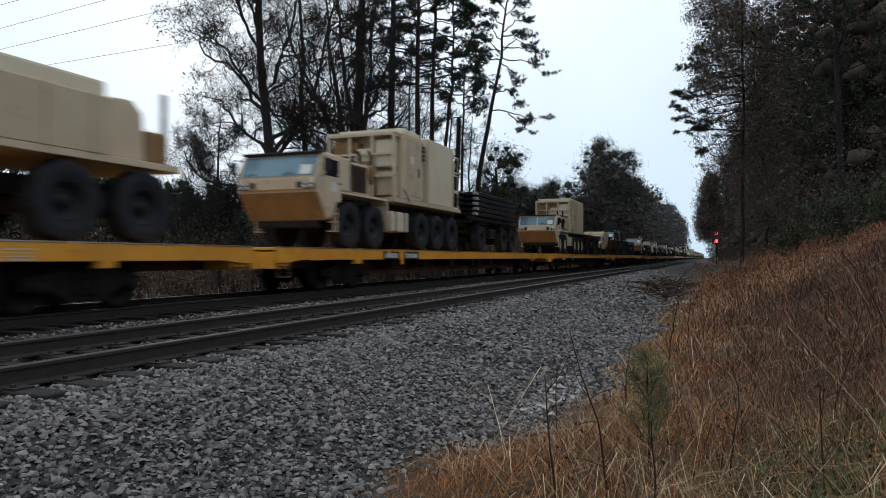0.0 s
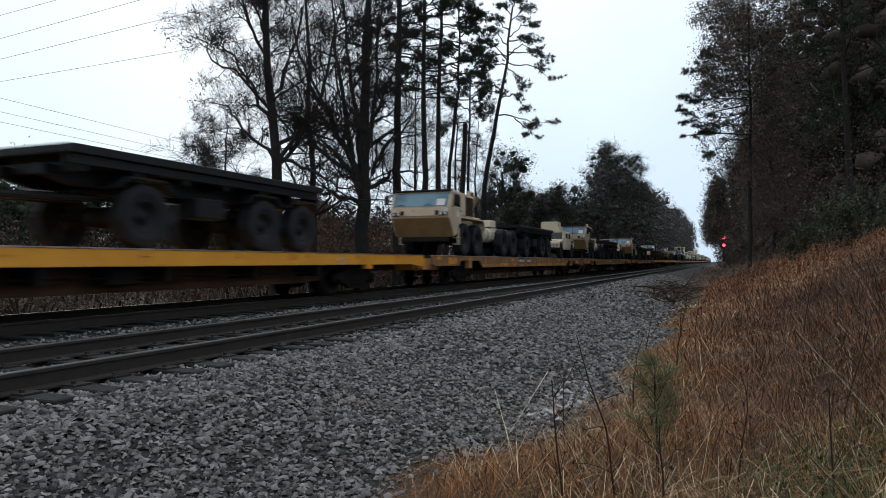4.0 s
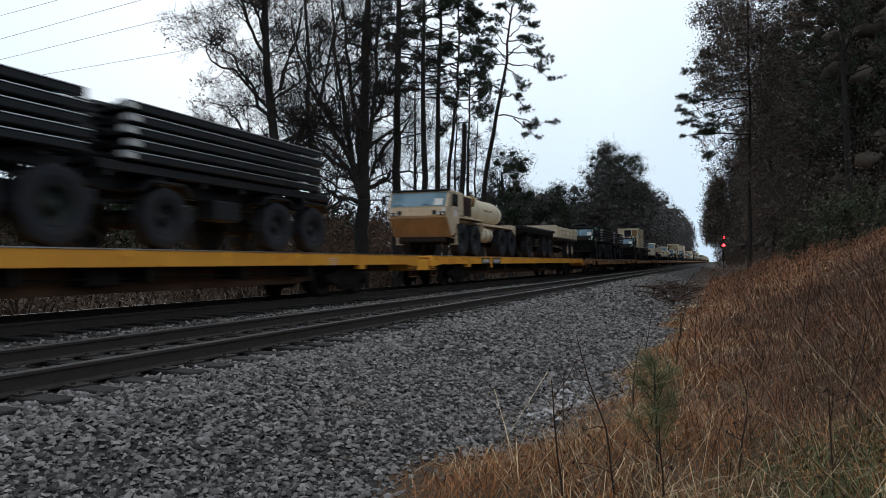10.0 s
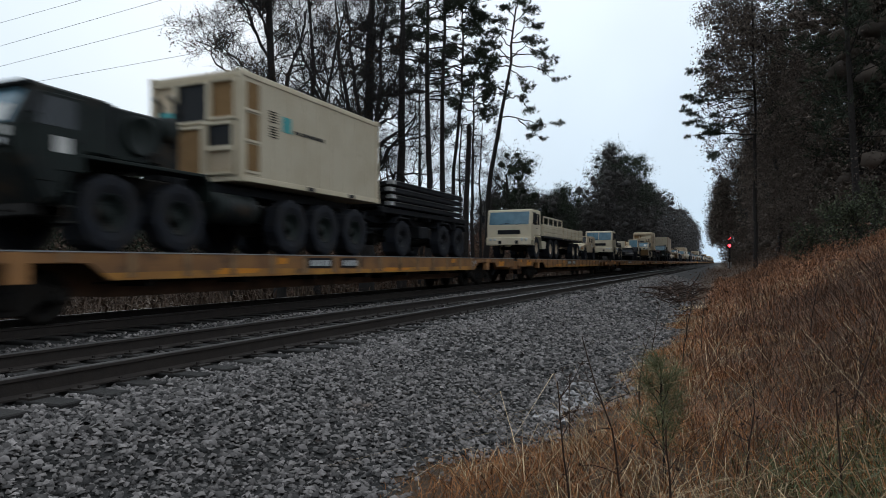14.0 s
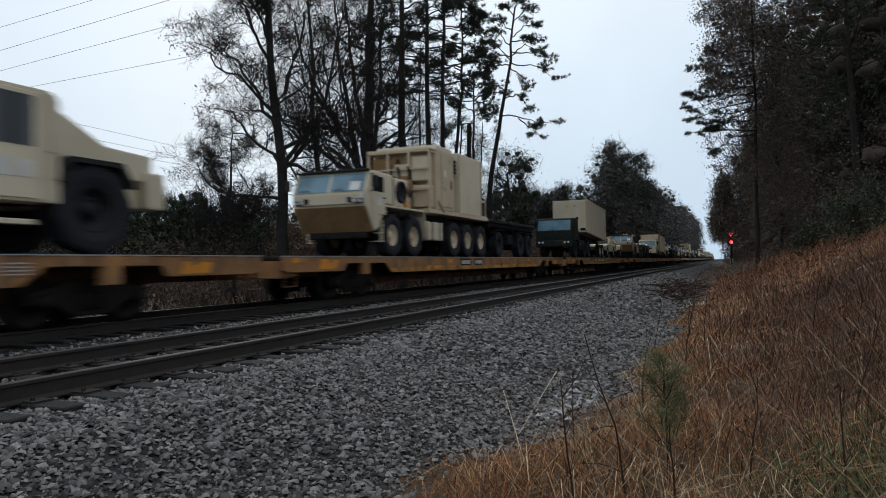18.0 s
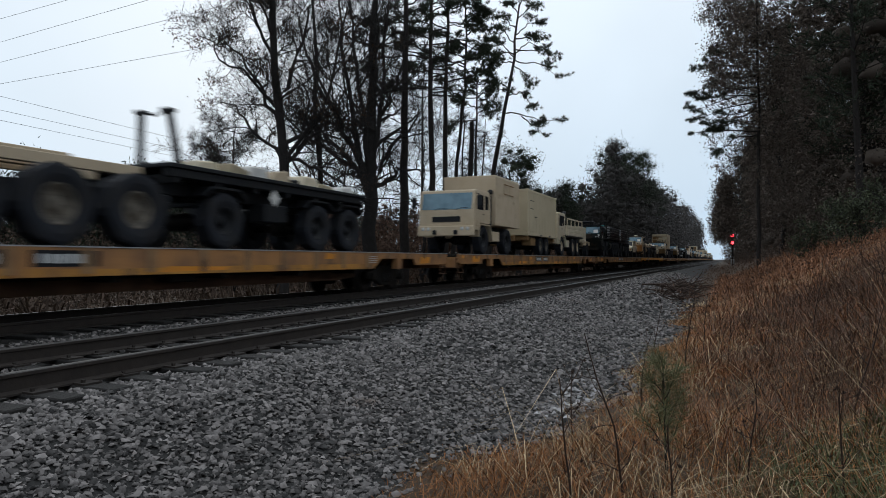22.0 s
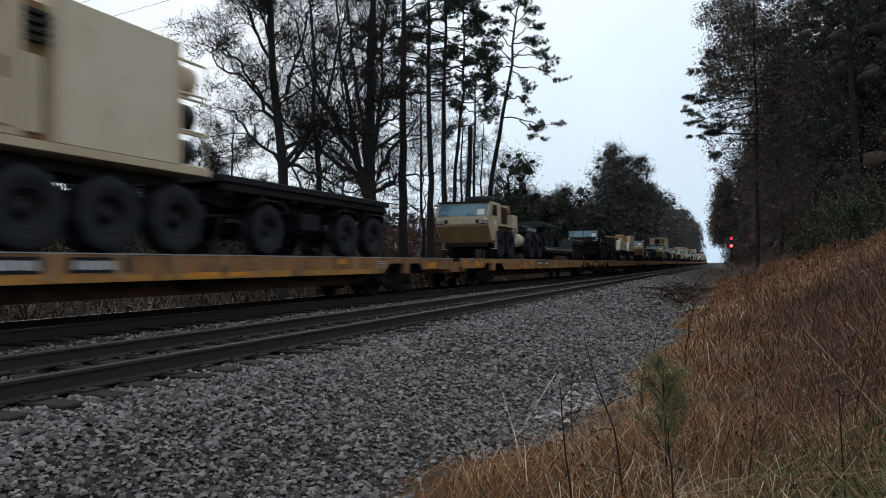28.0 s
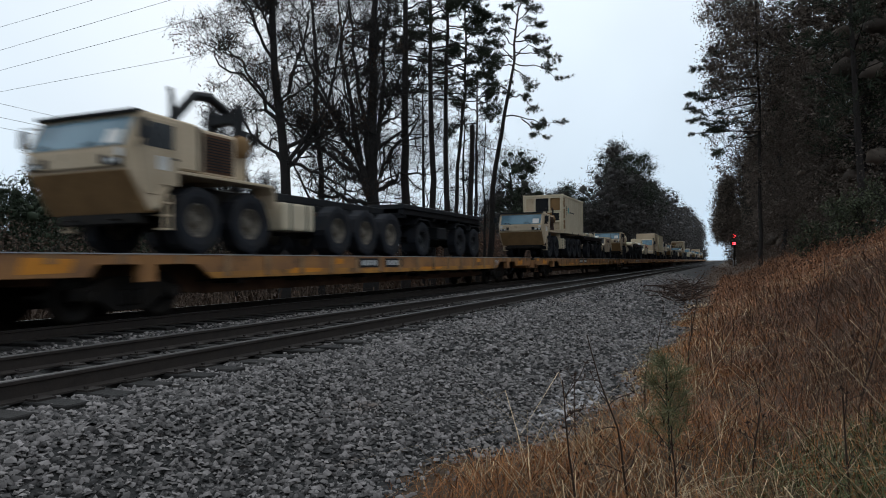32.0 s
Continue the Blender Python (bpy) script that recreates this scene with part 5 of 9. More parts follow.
def flatcar(length, clean):
    """An 89-foot flat wagon, origin at the coupling line ahead, at rail level."""
    paint = YELLOW if clean else RUST
    t = thing("flatcar", "long yellow flat wagon with clean straight sides" if clean else "long flat wagon with rusty, grimy orange-brown sides", "railway wagon", "flat wagons of the train")
    a, b, half = 0.42, length - 0.42, 1.40
    part("deck", box(B(), -half, half, a, b, DECK - 0.07, DECK, 0.008), STEEL_DARK if not clean else YELLOW, t)
    c1, c2 = 4.2, length - 4.2
    for side in (-1, 1):
        bm = B()
        if clean:
            prism(bm, [(a, DECK - 0.002), (b, DECK - 0.002), (b, 0.75), (b - 0.35, 0.75), (b - 1.0, 0.81), (a + 1.0, 0.81), (a + 0.35, 0.75), (a, 0.75)], side * half, side * (half + 0.06), 0.01)
        else:
            prism(bm, [(a, DECK - 0.002), (b, DECK - 0.002), (b, 0.80), (b - 0.25, 0.74), (b - 2.6, 0.74), (b - 2.75, 0.93), (b - 4.9, 0.93), (b - 5.3, 0.66), (a + 5.3, 0.66), (a + 4.9, 0.93), (a + 2.75, 0.93), (a + 2.6, 0.74), (a + 0.25, 0.74), (a, 0.80)], side * half, side * (half + 0.06), 0.01)
        sill = part("side_sill", bm, paint, t)
        if not clean:
            band = B()
            prism(band, [(a + 5.35, 0.664), (b - 5.35, 0.664), (b - 5.15, 0.79), (length * 0.62, 0.80), (length * 0.5, 0.77), (length * 0.34, 0.82), (a + 5.15, 0.78)], side * (half + 0.0605), side * (half + 0.0625))
            part("lower_band", band, OCHRE, sill, "worn orange paint along the lower edge")
        pockets = B()
        for i in range(22):
            y = a + 0.7 + i * (b - a - 1.4) / 21
            if clean and i % 2:
                continue
            low = DECK - 0.12 if clean else 0.945 if min(y - a, b - y) < 5.2 else 0.70
            box(pockets, side * (half + 0.06), side * (half + 0.085), y - 0.075, y + 0.075, low, DECK - 0.005, 0.004)
        tagged(part("stake_pocket", pockets, WORN_POST if not clean else YELLOW, sill), kind="stuff")
        rim = B()
        box(rim, side * (half - 0.01), side * (half + 0.075), a, b, DECK - 0.004, DECK + 0.016)
        part("deck_edge", rim, CHROME if clean else PALE_STEEL, sill, "worn bright deck edge")
        patches = B()
        spots = ((a + 0.6, 0.5, 0.95, 1.07), (a + 1.9, 0.9, 0.80, 1.04), (b - 1.9, 0.8, 0.78, 1.0), (length * 0.31, 1.3, 0.72, 0.84), (length * 0.56, 1.8, 0.70, 0.80), (length * 0.72, 0.45, 0.92, 1.07), (length * 0.36, 0.4, 0.9, 1.05))
        for y, w, z0, z1 in spots[:2] + spots[5:6] if clean else spots:
            prism(patches, [(y - w / 2, z0), (y + w * 0.42, z0 + 0.015), (y + w / 2, z1 - 0.02), (y - w * 0.4, z1)], side * (half + 0.061), side * (half + 0.064))
        tagged(part("orange_patch", patches, ORANGE, sill, "bright orange retouched patches"), kind="stuff")
        board = B()
        m = 5.7 if clean else length * 0.395
        box(board, side * (half + 0.061), side * (half + 0.066), m, m + 1.08, 0.81, 1.05)
        box(board, side * (half + 0.061), side * (half + 0.066), m + 1.46, m + 2.58, 0.81, 1.05)
        board = part("number_board", board, BLACK, sill, "black panel with white lettering")
        bars = B()
        letter_bars(bars, side * (half + 0.068), m + 0.1, m + 0.98, 0.855, 1.0, 5, 1)
        letter_bars(bars, side * (half + 0.068), m + 1.56, m + 2.48, 0.855, 1.0, 6, 2)
        part("board_post", box(B(), side * (half + 0.06), side * (half + 0.09), m + 1.17, m + 1.37, 0.66, DECK - 0.01, 0.008), paint, sill)
        tagged(part("lettering", bars, LETTER, board), kind="stuff")
        data = B()
        for r in range(4):
            letter_bars(data, side * (half + 0.063), length * 0.79, length * 0.79 + 0.42, 0.82 + 0.05 * r, 0.85 + 0.05 * r, 3, r)
        tagged(part("data_stencil", data, LETTER, sill), kind="stuff")
        for k, y in enumerate((c1 - 0.02, c2 + 0.02)):
            post = B()
            box(post, side * (half - 0.1), side * (half + 0.075), y - 0.17, y + 0.17, 0.64 if not clean else 0.7, DECK - 0.01, 0.01)
            part("jacking_bracket", post, paint, t)
    mid = B()
    prism(mid, [(a, 0.92), (b, 0.92), (b, 0.62), (c2 + 1.6, 0.62), (c2 - 2.2, 0.36), (c1 + 2.2, 0.36), (c1 - 1.6, 0.62), (a, 0.62)], -0.72, 0.72, 0.01)
    part("centre_sill", mid, UNDERSIDE, t)
    for y in np.linspace(c1 + 2.4, c2 - 2.4, 7):
        part("cross_bearer", prism(B(), [(y - 0.05, 0.55), (y + 0.05, 0.55), (y + 0.05, 1.03), (y - 0.05, 1.03)], -half, half), STEEL_DARK, t)
    gear = B()
    rings(gear, [(-0.95, 0.72), (length * 0.37, 0.2), (length * 0.37 + 0.9, 0.2)], 12, "y")
    box(gear, 0.75, 1.1, length * 0.55, length * 0.55 + 0.7, 0.5, 0.85, 0.02)
    tube(gear, [(1.05, c1 + 1.6, 0.62), (1.05, c2 - 1.6, 0.62)], 0.022, 6)
    part("brake_gear", gear, STEEL_DARK, t)
    for y in (c1, c2):
        part("bogie", BOGIE, None, t, at=(0, y, 0))
        for dy in (-0.89, 0.89):
            part("wheelset", WHEELSET, None, t, at=(0, y + dy, 0.415))
    for y, d in ((0.42, -1), (length - 0.42, 1)):
        cb = B()
        box(cb, -0.12, 0.12, min(y, y + d * 0.30), max(y, y + d * 0.30), 0.76, 0.98, 0.02)
        box(cb, -0.17, 0.14, min(y + d * 0.2, y + d * 0.40), max(y + d * 0.2, y + d * 0.40), 0.72, 1.0, 0.03)
        part("coupler", cb, UNDERSIDE, t)
        bar = B()
        tube(bar, [(1.42, y + d * 0.16, 0.62), (1.42, y + d * 0.16, 0.98), (1.42, y - d * 0.1, 0.98)], 0.016, 6)
        tube(bar, [(1.42, y + d * 0.16, 0.64), (1.0, y + d * 0.16, 0.64)], 0.016, 6)
        part("grab_iron", bar, paint, t)
        step = B()
        for z in (0.42, 0.66):
            box(step, 1.36, 1.46, min(y - d * 0.1, y - d * 0.55), max(y - d * 0.1, y - d * 0.55), z, z + 0.025)
        for q in (0.1, 0.53):
            box(step, 1.4, 1.43, y - d * q - 0.015, y - d * q + 0.015, 0.42, 0.76)
        part("end_step", step, UNDERSIDE, t)
        hose = B()
        tube(hose, [(0.3, y, 0.75), (0.34, y + d * 0.2, 0.5), (0.3, y + d * 0.36, 0.36), (0.22, y + d * 0.42, 0.36)], 0.025, 6)
        part("brake_hose", hose, TYRE, t)
        end = B()
        prism(end, [(y, 0.62), (y - d * 0.55, 0.62), (y - d * 0.9, DECK - 0.1), (y, DECK - 0.1)], -1.38, 1.38)
        part("end_sill", end, paint, t)
    return t


MODELS = {}
for k, (s, e) in enumerate(zip(JOINTS, JOINTS[1:])):
    clean = k in CLEAN
    key = (clean, "short" if e - s < 28.25 else "long")
    if key not in MODELS:
        MODELS[key] = flatcar(28.0 if key[1] == "short" else 28.5, clean)
        put(MODELS[key], s, 0.0)
    else:
        put(copy_thing(MODELS[key], pose(0, 0, 0)), s, 0.0)


# ---- loads.  Local y runs back from the first axle, z up from the deck ----
WHEEL_KINDS = {}


def wheel_meshes(r, w, hub, dish):
    """Tyre with a ribbed tread and a dished rim, axis along x, outer face at +x."""
    key = (r, w, hub, dish)
    if key in WHEEL_KINDS:
        return WHEEL_KINDS[key]
    bm = B()
    h = w / 2
    ri = r * 0.52
    seg = 32
    loops = []
    for x, q, lug in ((-h * 0.8, ri, 0), (-h, r * 0.72, 0), (-h * 0.97, r * 0.9, 1), (-h * 0.86, r, 2), (0.0, r * 0.99, 2), (h * 0.86, r, 2), (h * 0.97, r * 0.9, 1), (h, r * 0.72, 0), (h * 0.8, ri, 0)):
        loop = []
        for i in range(seg):
            t = 2 * math.pi * i / seg
            d = q * (1 - (0.022 * lug if (i // 2) % 2 else 0.0))
            loop.append(bm.verts.new((x, d * math.cos(t), d * math.sin(t))))
        loops.append(loop)
    for a, c in zip(loops, loops[1:]):
        for i in range(seg):
            bm.faces.new((a[i], a[(i + 1) % seg], c[(i + 1) % seg], c[i]))
    bmesh.ops.recalc_face_normals(bm, faces=bm.faces)
    tyre = mesh_of("tyre", bm, TYRE)
    bm = B()
    rings(bm, [(0, 0), (-h * 0.75, ri * 1.01), (h * 0.72, ri * 1.01), (h * 0.78, ri * 0.97), (h * 0.72, ri * 0.9), (h * dish, ri * 0.82), (h * dish, ri * 0.4), (h * (dish + 0.2), ri * 0.36), (h * (dish + 0.38), ri * 0.3), (h * (dish + 0.42), ri * 0.12)], 16)
    for i in range(8):
        t = 2 * math.pi * i / 8
        rings(bm, [(ri * 0.6 * math.cos(t), ri * 0.6 * math.sin(t)), (h * dish, ri * 0.05), (h * dish + 0.03, ri * 0.045)], 5)
    rim = mesh_of("rim", bm, {"tan": RIM_DUST, "pale": TAN, "green": GREEN, "black": BLACK, "white": WHITE}[hub])
    WHEEL_KINDS[key] = tyre, rim
    return tyre, rim


def wheels(t, ys, x, r, w, hub, dish=0.1, z=None):
    tyre, rim = wheel_meshes(r, w, hub, dish)
    for y in ys:
        for side in (1, -1):
            o = part("tyre", tyre, None, t, at=(side * x, y, r if z is None else z))
            if side < 0:
                o.rotation_euler = (0, 0, math.pi)
            part("rim", rim, None, o)


def axles(t, ys, x, z):
    for y in ys:
        bm = B()
        rings(bm, [(y, z), (-x, 0.09), (-0.3, 0.09), (-0.2, 0.19), (0.2, 0.19), (0.3, 0.09), (x, 0.09)], 12)
        part("axle", bm, STEEL_DARK, t)


def chains(t, ys, x=1.05, z=0.85):
    for y, d in ys:
        for side in (-1, 1):
            bm = B()
            tube(bm, [(side * (x - 0.35), y, z), (side * (x - 0.1), y + d * 0.45, z * 0.45), (side * (x + 0.15), y + d * 0.9, 0.02)], 0.016, 5)
            part("tie_down_chain", bm, STEEL_DARK, t)


def pane(outline_yz, x, thick, mat=None):
    bm = B()
    prism(bm, outline_yz, x, x + thick)
    return bm


def slats(bm, x0, x1, y0, y1, z0, z1, n):
    for i in range(n):
        z = z0 + (z1 - z0) * (i + 0.5) / n
        box(bm, x0, x1, y0, y1, z - 0.3 * (z1 - z0) / n, z + 0.12 * (z1 - z0) / n)


def hemtt_cab(t, paint, mud, split, ring=False):
    """Cab ahead of the axles, louvred engine housing, fenders and front frame."""
    bm = B()
    prism(bm, [(-1.70, 1.42), (-1.73, 1.78), (-1.43, 2.40), (-1.30, 2.44), (-0.05, 2.41), (-0.02, 1.52), (-0.52, 1.52), (-0.86, 1.12), (-0.98, 0.80), (-1.22, 0.72)], -1.21, 1.21, 0.035)
    cab = part("cab", bm, paint, t)
    bm = B()
    prism(bm, [(-1.715, 1.40), (-1.66, 1.40), (-1.0, 0.74), (-1.25, 0.70)], -1.16, 1.16, 0.012)
    chin = part("chin_panel", bm, mud, cab, "front panel caked with dried mud")
    bm = B()
    for x in (-0.62, 0.0, 0.55):
        prism(bm, [(-1.60, 1.285), (-1.50, 1.185), (-1.47, 1.215), (-1.57, 1.315)], x - 0.11, x + 0.11)
    part("tow_eye", bm, BLACK, chin)
    hood = B()
    box(hood, -1.0, 1.0, -1.765, -1.70, 1.46, 1.76, 0.015)
    front = part("front_panel", hood, paint, cab)
    lamps = B()
    for side in (-1, 1):
        box(lamps, side * 0.80, side * 1.12, -1.785, -1.735, 1.47, 1.60, 0.01)
    part("headlamp_guard", lamps, BLACK, cab)
    for side in (-1, 1):
        for q in (0.86, 1.04):
            bm = B()
            rings(bm, [(side * q, 1.535), (-1.80, 0.045), (-1.79, 0.055), (-1.76, 0.055)], 10, "y")
            part("headlamp", bm, LENS, cab)
    spans = ((-1.10, -0.03), (0.03, 1.10)) if split else ((-1.10, 1.10),)
    for x0, x1 in spans:
        bm = B()
        prism(bm, [(-1.728, 1.82), (-1.478, 2.335), (-1.462, 2.328), (-1.712, 1.812)], x0, x1)
        glass = part("windshield", bm, GLASS, cab)
    part("dash_card", prism(B(), [(-1.722, 1.85), (-1.60, 2.10), (-1.606, 2.103), (-1.728, 1.853)], 0.66, 1.0), WHITE, cab, "white paper card behind the glass")
    bm = B()
    prism(bm, [(-1.735, 1.79), (-1.70, 1.82), (-1.70, 1.80)], -1.14, 1.14)
    for x in (-1.15, 1.15) + ((0.0,) if split else ()):
        prism(bm, [(-1.738, 1.80), (-1.482, 2.345), (-1.45, 2.33), (-1.70, 1.79)], x - 0.028, x + 0.028)
    part("window_frame", bm, paint, cab)
    bm = B()
    box(bm, -1.18, 1.18, -1.56, -1.30, 2.40, 2.455, 0.012)
    part("visor", bm, BLACK, cab)
    for x in (-0.55, 0.55):
        bm = B()
        tube(bm, [(x, -1.76, 1.80), (x - 0.14, -1.70, 1.90), (x - 0.38, -1.72, 1.86)], 0.011, 5)
        part("wiper", bm, BLACK, cab)
    for side in (-1, 1):
        x0, x1 = (1.212, 1.232) if side > 0 else (-1.232, -1.212)
        bm = B()
        prism(bm, [(-1.50, 1.80), (-1.34, 2.33), (-0.58, 2.33), (-0.58, 1.20), (-1.02, 1.20), (-1.10, 1.02), (-1.36, 1.02)], x0, x1, 0.008)
        door = part("door", bm, paint, t)
        part("door_window", pane([(-1.40, 1.84), (-1.26, 2.27), (-0.72, 2.27), (-0.72, 1.84)], 1.226 if side > 0 else -1.238, 0.012), GLASS_DARK, door)
        bm = B()
        box(bm, side * 1.225, side * 1.25, -0.72, -0.60, 1.66, 1.70)
        part("door_handle", bm, BLACK, door)
        bm = B()
        box(bm, side * 1.225, side * 1.237, -1.10, -0.82, 1.46, 1.70)
        placard = part("door_placard", bm, WHITE, door, "white paper placard")
        bm = B()
        tube(bm, [(side * 1.2, -1.45, 2.30), (side * 1.42, -1.62, 2.28), (side * 1.42, -1.62, 1.86), (side * 1.22, -1.5, 1.80)], 0.014, 6)
        part("mirror_arm", bm, BLACK, t)
        bm = B()
        box(bm, side * 1.33, side * 1.52, -1.63, -1.57, 1.92, 2.24, 0.015)
        part("mirror", bm, BLACK, t)
        bm = B()
        for z in (0.42, 0.66, 0.88):
            box(bm, side * 1.02, side * 1.24, -0.94, -0.74, z, z + 0.03)
        for y in (-0.92, -0.76):
            box(bm, side * 1.19, side * 1.225, y - 0.015, y + 0.015, 0.42, 1.05)
        part("step", bm, paint, t)
        bm = B()
        prism(bm, [(-0.60, 1.50), (-0.60, 1.44), (-0.92, 0.98), (-0.95, 1.02), (-0.64, 1.50)], side * 0.72, side * 1.22)
        box(bm, side * 0.72, side * 1.22, -0.62, 2.18, 1.44, 1.50, 0.01)
        prism(bm, [(2.18, 1.50), (2.30, 1.30), (2.30, 1.0), (2.27, 1.0), (2.26, 1.29), (2.14, 1.45)], side * 0.72, side * 1.22)
        part("fender", bm, paint, t)
    bm = B()
    box(bm, -1.16, 1.16, 0.03, 1.08, 1.50, 2.37, 0.03)
    engine = part("engine_housing", bm, paint, t)
    for side in (-1, 1):
        if split:
            bm = B()
            rings(bm, [(0.55, 1.96), (side * 1.15, 0.34), (side * 1.23, 0.34), (side * 1.24, 0.31), (side * 1.19, 0.28), (side * 1.18, 0.05)], 20)
            part("air_intake", bm, BLACK if paint is not GREEN else paint, engine, "round air intake drum")
            bm = B()
            box(bm, side * 1.16, side * 1.20, 0.78, 1.02, 1.54, 1.74, 0.01)
            part("hose_cover", bm, ORANGE if paint is TAN_LIGHT else STEEL_DARK, engine)
            continue
        bm = B()
        box(bm, side * 1.16, side * 1.172, 0.12, 0.98, 1.56, 2.30, 0.006)
        k = part("grille_panel", bm, UNDERSIDE if paint is not GREEN else GREEN, engine, "dark brown slatted engine side panel")
        bm = B()
        slats(bm, side * 1.172, side * 1.184, 0.16, 0.94, 1.60, 2.26, 12)
        tagged(part("louvre", bm, BLACK, k), kind="stuff")
    bm = B()
    box(bm, -0.95, 0.95, 1.02, 1.65, 1.46, 2.05, 0.04)
    part("air_cleaner_box", bm, paint, t)
    bm = B()
    tube(bm, [(0.82, 1.75, 1.5), (0.82, 1.75, 2.45), (0.82, 1.86, 2.6)], 0.075, 10)
    part("exhaust_stack", bm, BLACK, t)
    bm = B()
    rings(bm, [(1.36, 2.22), (0.25, 0.14), (0.3, 0.23), (1.1, 0.23), (1.15, 0.14)], 16)
    part("air_filter", bm, TAN_MUD if paint is not GREEN else GREEN, t, "drum-shaped air filter")
    for x in (-0.6, 0.6):
        part("roof_rib", box(B(), x - 0.03, x + 0.03, -1.25, -0.12, 2.41, 2.462, 0.01), paint, cab)
    part("rear_panel_seam", box(B(), -1.2, 1.2, -0.035, 0.03, 1.55, 2.38), BLACK, t)
    for side in (-1, 1):
        part("corner_card", box(B(), side * 1.0, side * 1.13, -1.775, -1.738, 1.62, 1.75), WHITE, cab, "small white card on the cab corner")
        # raised black block drawn as the shade of a lamp recess
        part("lamp_recess", box(B(), side * 0.62, side * 0.78, -1.775, -1.735, 1.50, 1.66, 0.01), BLACK, cab)
    bm = B()
    box(bm, -0.95, 0.95, -1.26, -1.06, 0.52, 0.72, 0.02)
    bumper = part("bumper", bm, STEEL_DARK, t)
    for x in (-0.5, 0.5):
        bm = B()
        tube(bm, [(x - 0.06, -1.3, 0.6), (x - 0.06, -1.42, 0.6), (x + 0.06, -1.42, 0.6), (x + 0.06, -1.3, 0.6)], 0.02, 6)
        part("tow_shackle", bm, STEEL_DARK, bumper)
    if ring:
        bm = B()
        pts = [(0.55 * math.cos(a), -1.0 + 0.55 * math.sin(a), 2.72) for a in np.linspace(0, 2 * math.pi, 25)]
        tube(bm, pts, 0.065, 8)
        for a in range(4):
            x, y = 0.55 * math.cos(a * 1.57 + 0.78), -1.0 + 0.55 * math.sin(a * 1.57 + 0.78)
            tube(bm, [(x, y, 2.40), (x, y, 2.72)], 0.03, 6)
        for s in (-1, 1):
            tube(bm, [(s * 1.05, -1.68, 1.85), (s * 0.95, -1.5, 2.5), (s * 0.5, -1.42, 2.72)], 0.02, 6)
        part("gun_ring", bm, BLACK, t, "round gun ring on posts above the roof")
    return cab


def chassis(t, y1, paint, tank="box", tank_y=(2.55, 3.85), tank_paint=None):
    for side in (-1, 1):
        bm = B()
        box(bm, side * 0.38, side * 0.50, -1.1, y1, 0.72, 1.02)
        part("frame_rail", bm, BLACK if paint is not GREEN else GREEN, t)
    bm = B()
    for y in np.arange(0.2, y1, 0.9):
        box(bm, -0.4, 0.4, y, y + 0.12, 0.78, 0.98)
    box(bm, -0.3, 0.3, -0.6, 2.2, 0.6, 1.4, 0.03)
    part("drive_train", bm, STEEL_DARK, t)
    for side in (-1, 1):
        bm = B()
        if tank == "box":
            box(bm, side * 0.58, side * 1.2, *tank_y, 0.55, 1.18, 0.06)
        else:
            rings(bm, [(side * 0.88, 0.92), (tank_y[0], 0.2), (tank_y[0] + 0.05, 0.32), (tank_y[1] - 0.05, 0.32), (tank_y[1], 0.2)], 20, "y")
        k = part("fuel_tank", bm, tank_paint or paint, t)
        for y in (tank_y[0] + 0.3, tank_y[1] - 0.3):
            bm = B()
            if tank == "box":
                box(bm, side * 0.57, side * 1.212, y - 0.03, y + 0.03, 0.54, 1.19)
            else:
                rings(bm, [(side * 0.88, 0.92), (y - 0.03, 0.326), (y + 0.03, 0.326)], 20, "y")
            part("tank_strap", bm, BLACK, k)


PLS_AX, HEMTT_AX = (0.0, 1.53, 5.05, 6.5, 8.0), (0.0, 1.55, 5.3, 6.85)


def hook_arm(t, paint, up):
    """Load-handling arm with its hook, folded up behind the cab."""
    bm = B()
    for side in (-1, 1):
        box(bm, side * 0.5, side * 0.62, 2.3, 8.6, 1.28, 1.46, 0.01)
    part("bed_frame", bm, paint, t)
    if up:
        bm = B()
        for side in (-1, 1):
            prism(bm, [(2.0, 1.4), (2.25, 1.4), (2.3, 3.2), (2.1, 3.35), (2.0, 3.2)], side * 0.3, side * 0.42, 0.01)
        box(bm, -0.42, 0.42, 2.02, 2.28, 2.9, 3.15, 0.02)
        part("hook_mast", bm, BLACK, t)
        bm = B()
        tube(bm, [(0.0, 2.15, 3.2), (0.0, 1.6, 3.42), (0.0, 1.15, 3.35), (0.0, 0.75, 2.95), (0.0, 0.55, 2.75)], 0.11, 8)
        tube(bm, [(0.15, 0.4, 2.4), (0.15, 0.38, 3.15), (0.2, 0.28, 3.3)], 0.06, 8)
        part("hook_arm", bm, BLACK, t)
    else:
        bm = B()
        for side in (-1, 1):
            box(bm, side * 0.15, side * 0.3, 2.2, 7.4, 1.34, 1.56, 0.01)
        prism(bm, [(2.0, 1.4), (2.25, 1.4), (2.25, 2.5), (2.1, 2.7), (1.95, 2.5)], -0.25, 0.25, 0.02)
        part("hook_arm", bm, paint, t)


def rear_fenders(t, ys, paint, r):
    for side in (-1, 1):
        for y in ys:
            bm = B()
            prism(bm, [(y - r - 0.05, 1.05), (y - r * 0.6, r * 2 + 0.06), (y + r * 0.6, r * 2 + 0.06), (y + r + 0.05, 1.05), (y + r + 0.02, 1.05), (y + r * 0.58, r * 2 + 0.03), (y - r * 0.58, r * 2 + 0.03), (y - r - 0.02, 1.05)], side * 0.78, side * 1.2)
            part("mudguard", bm, paint, t)


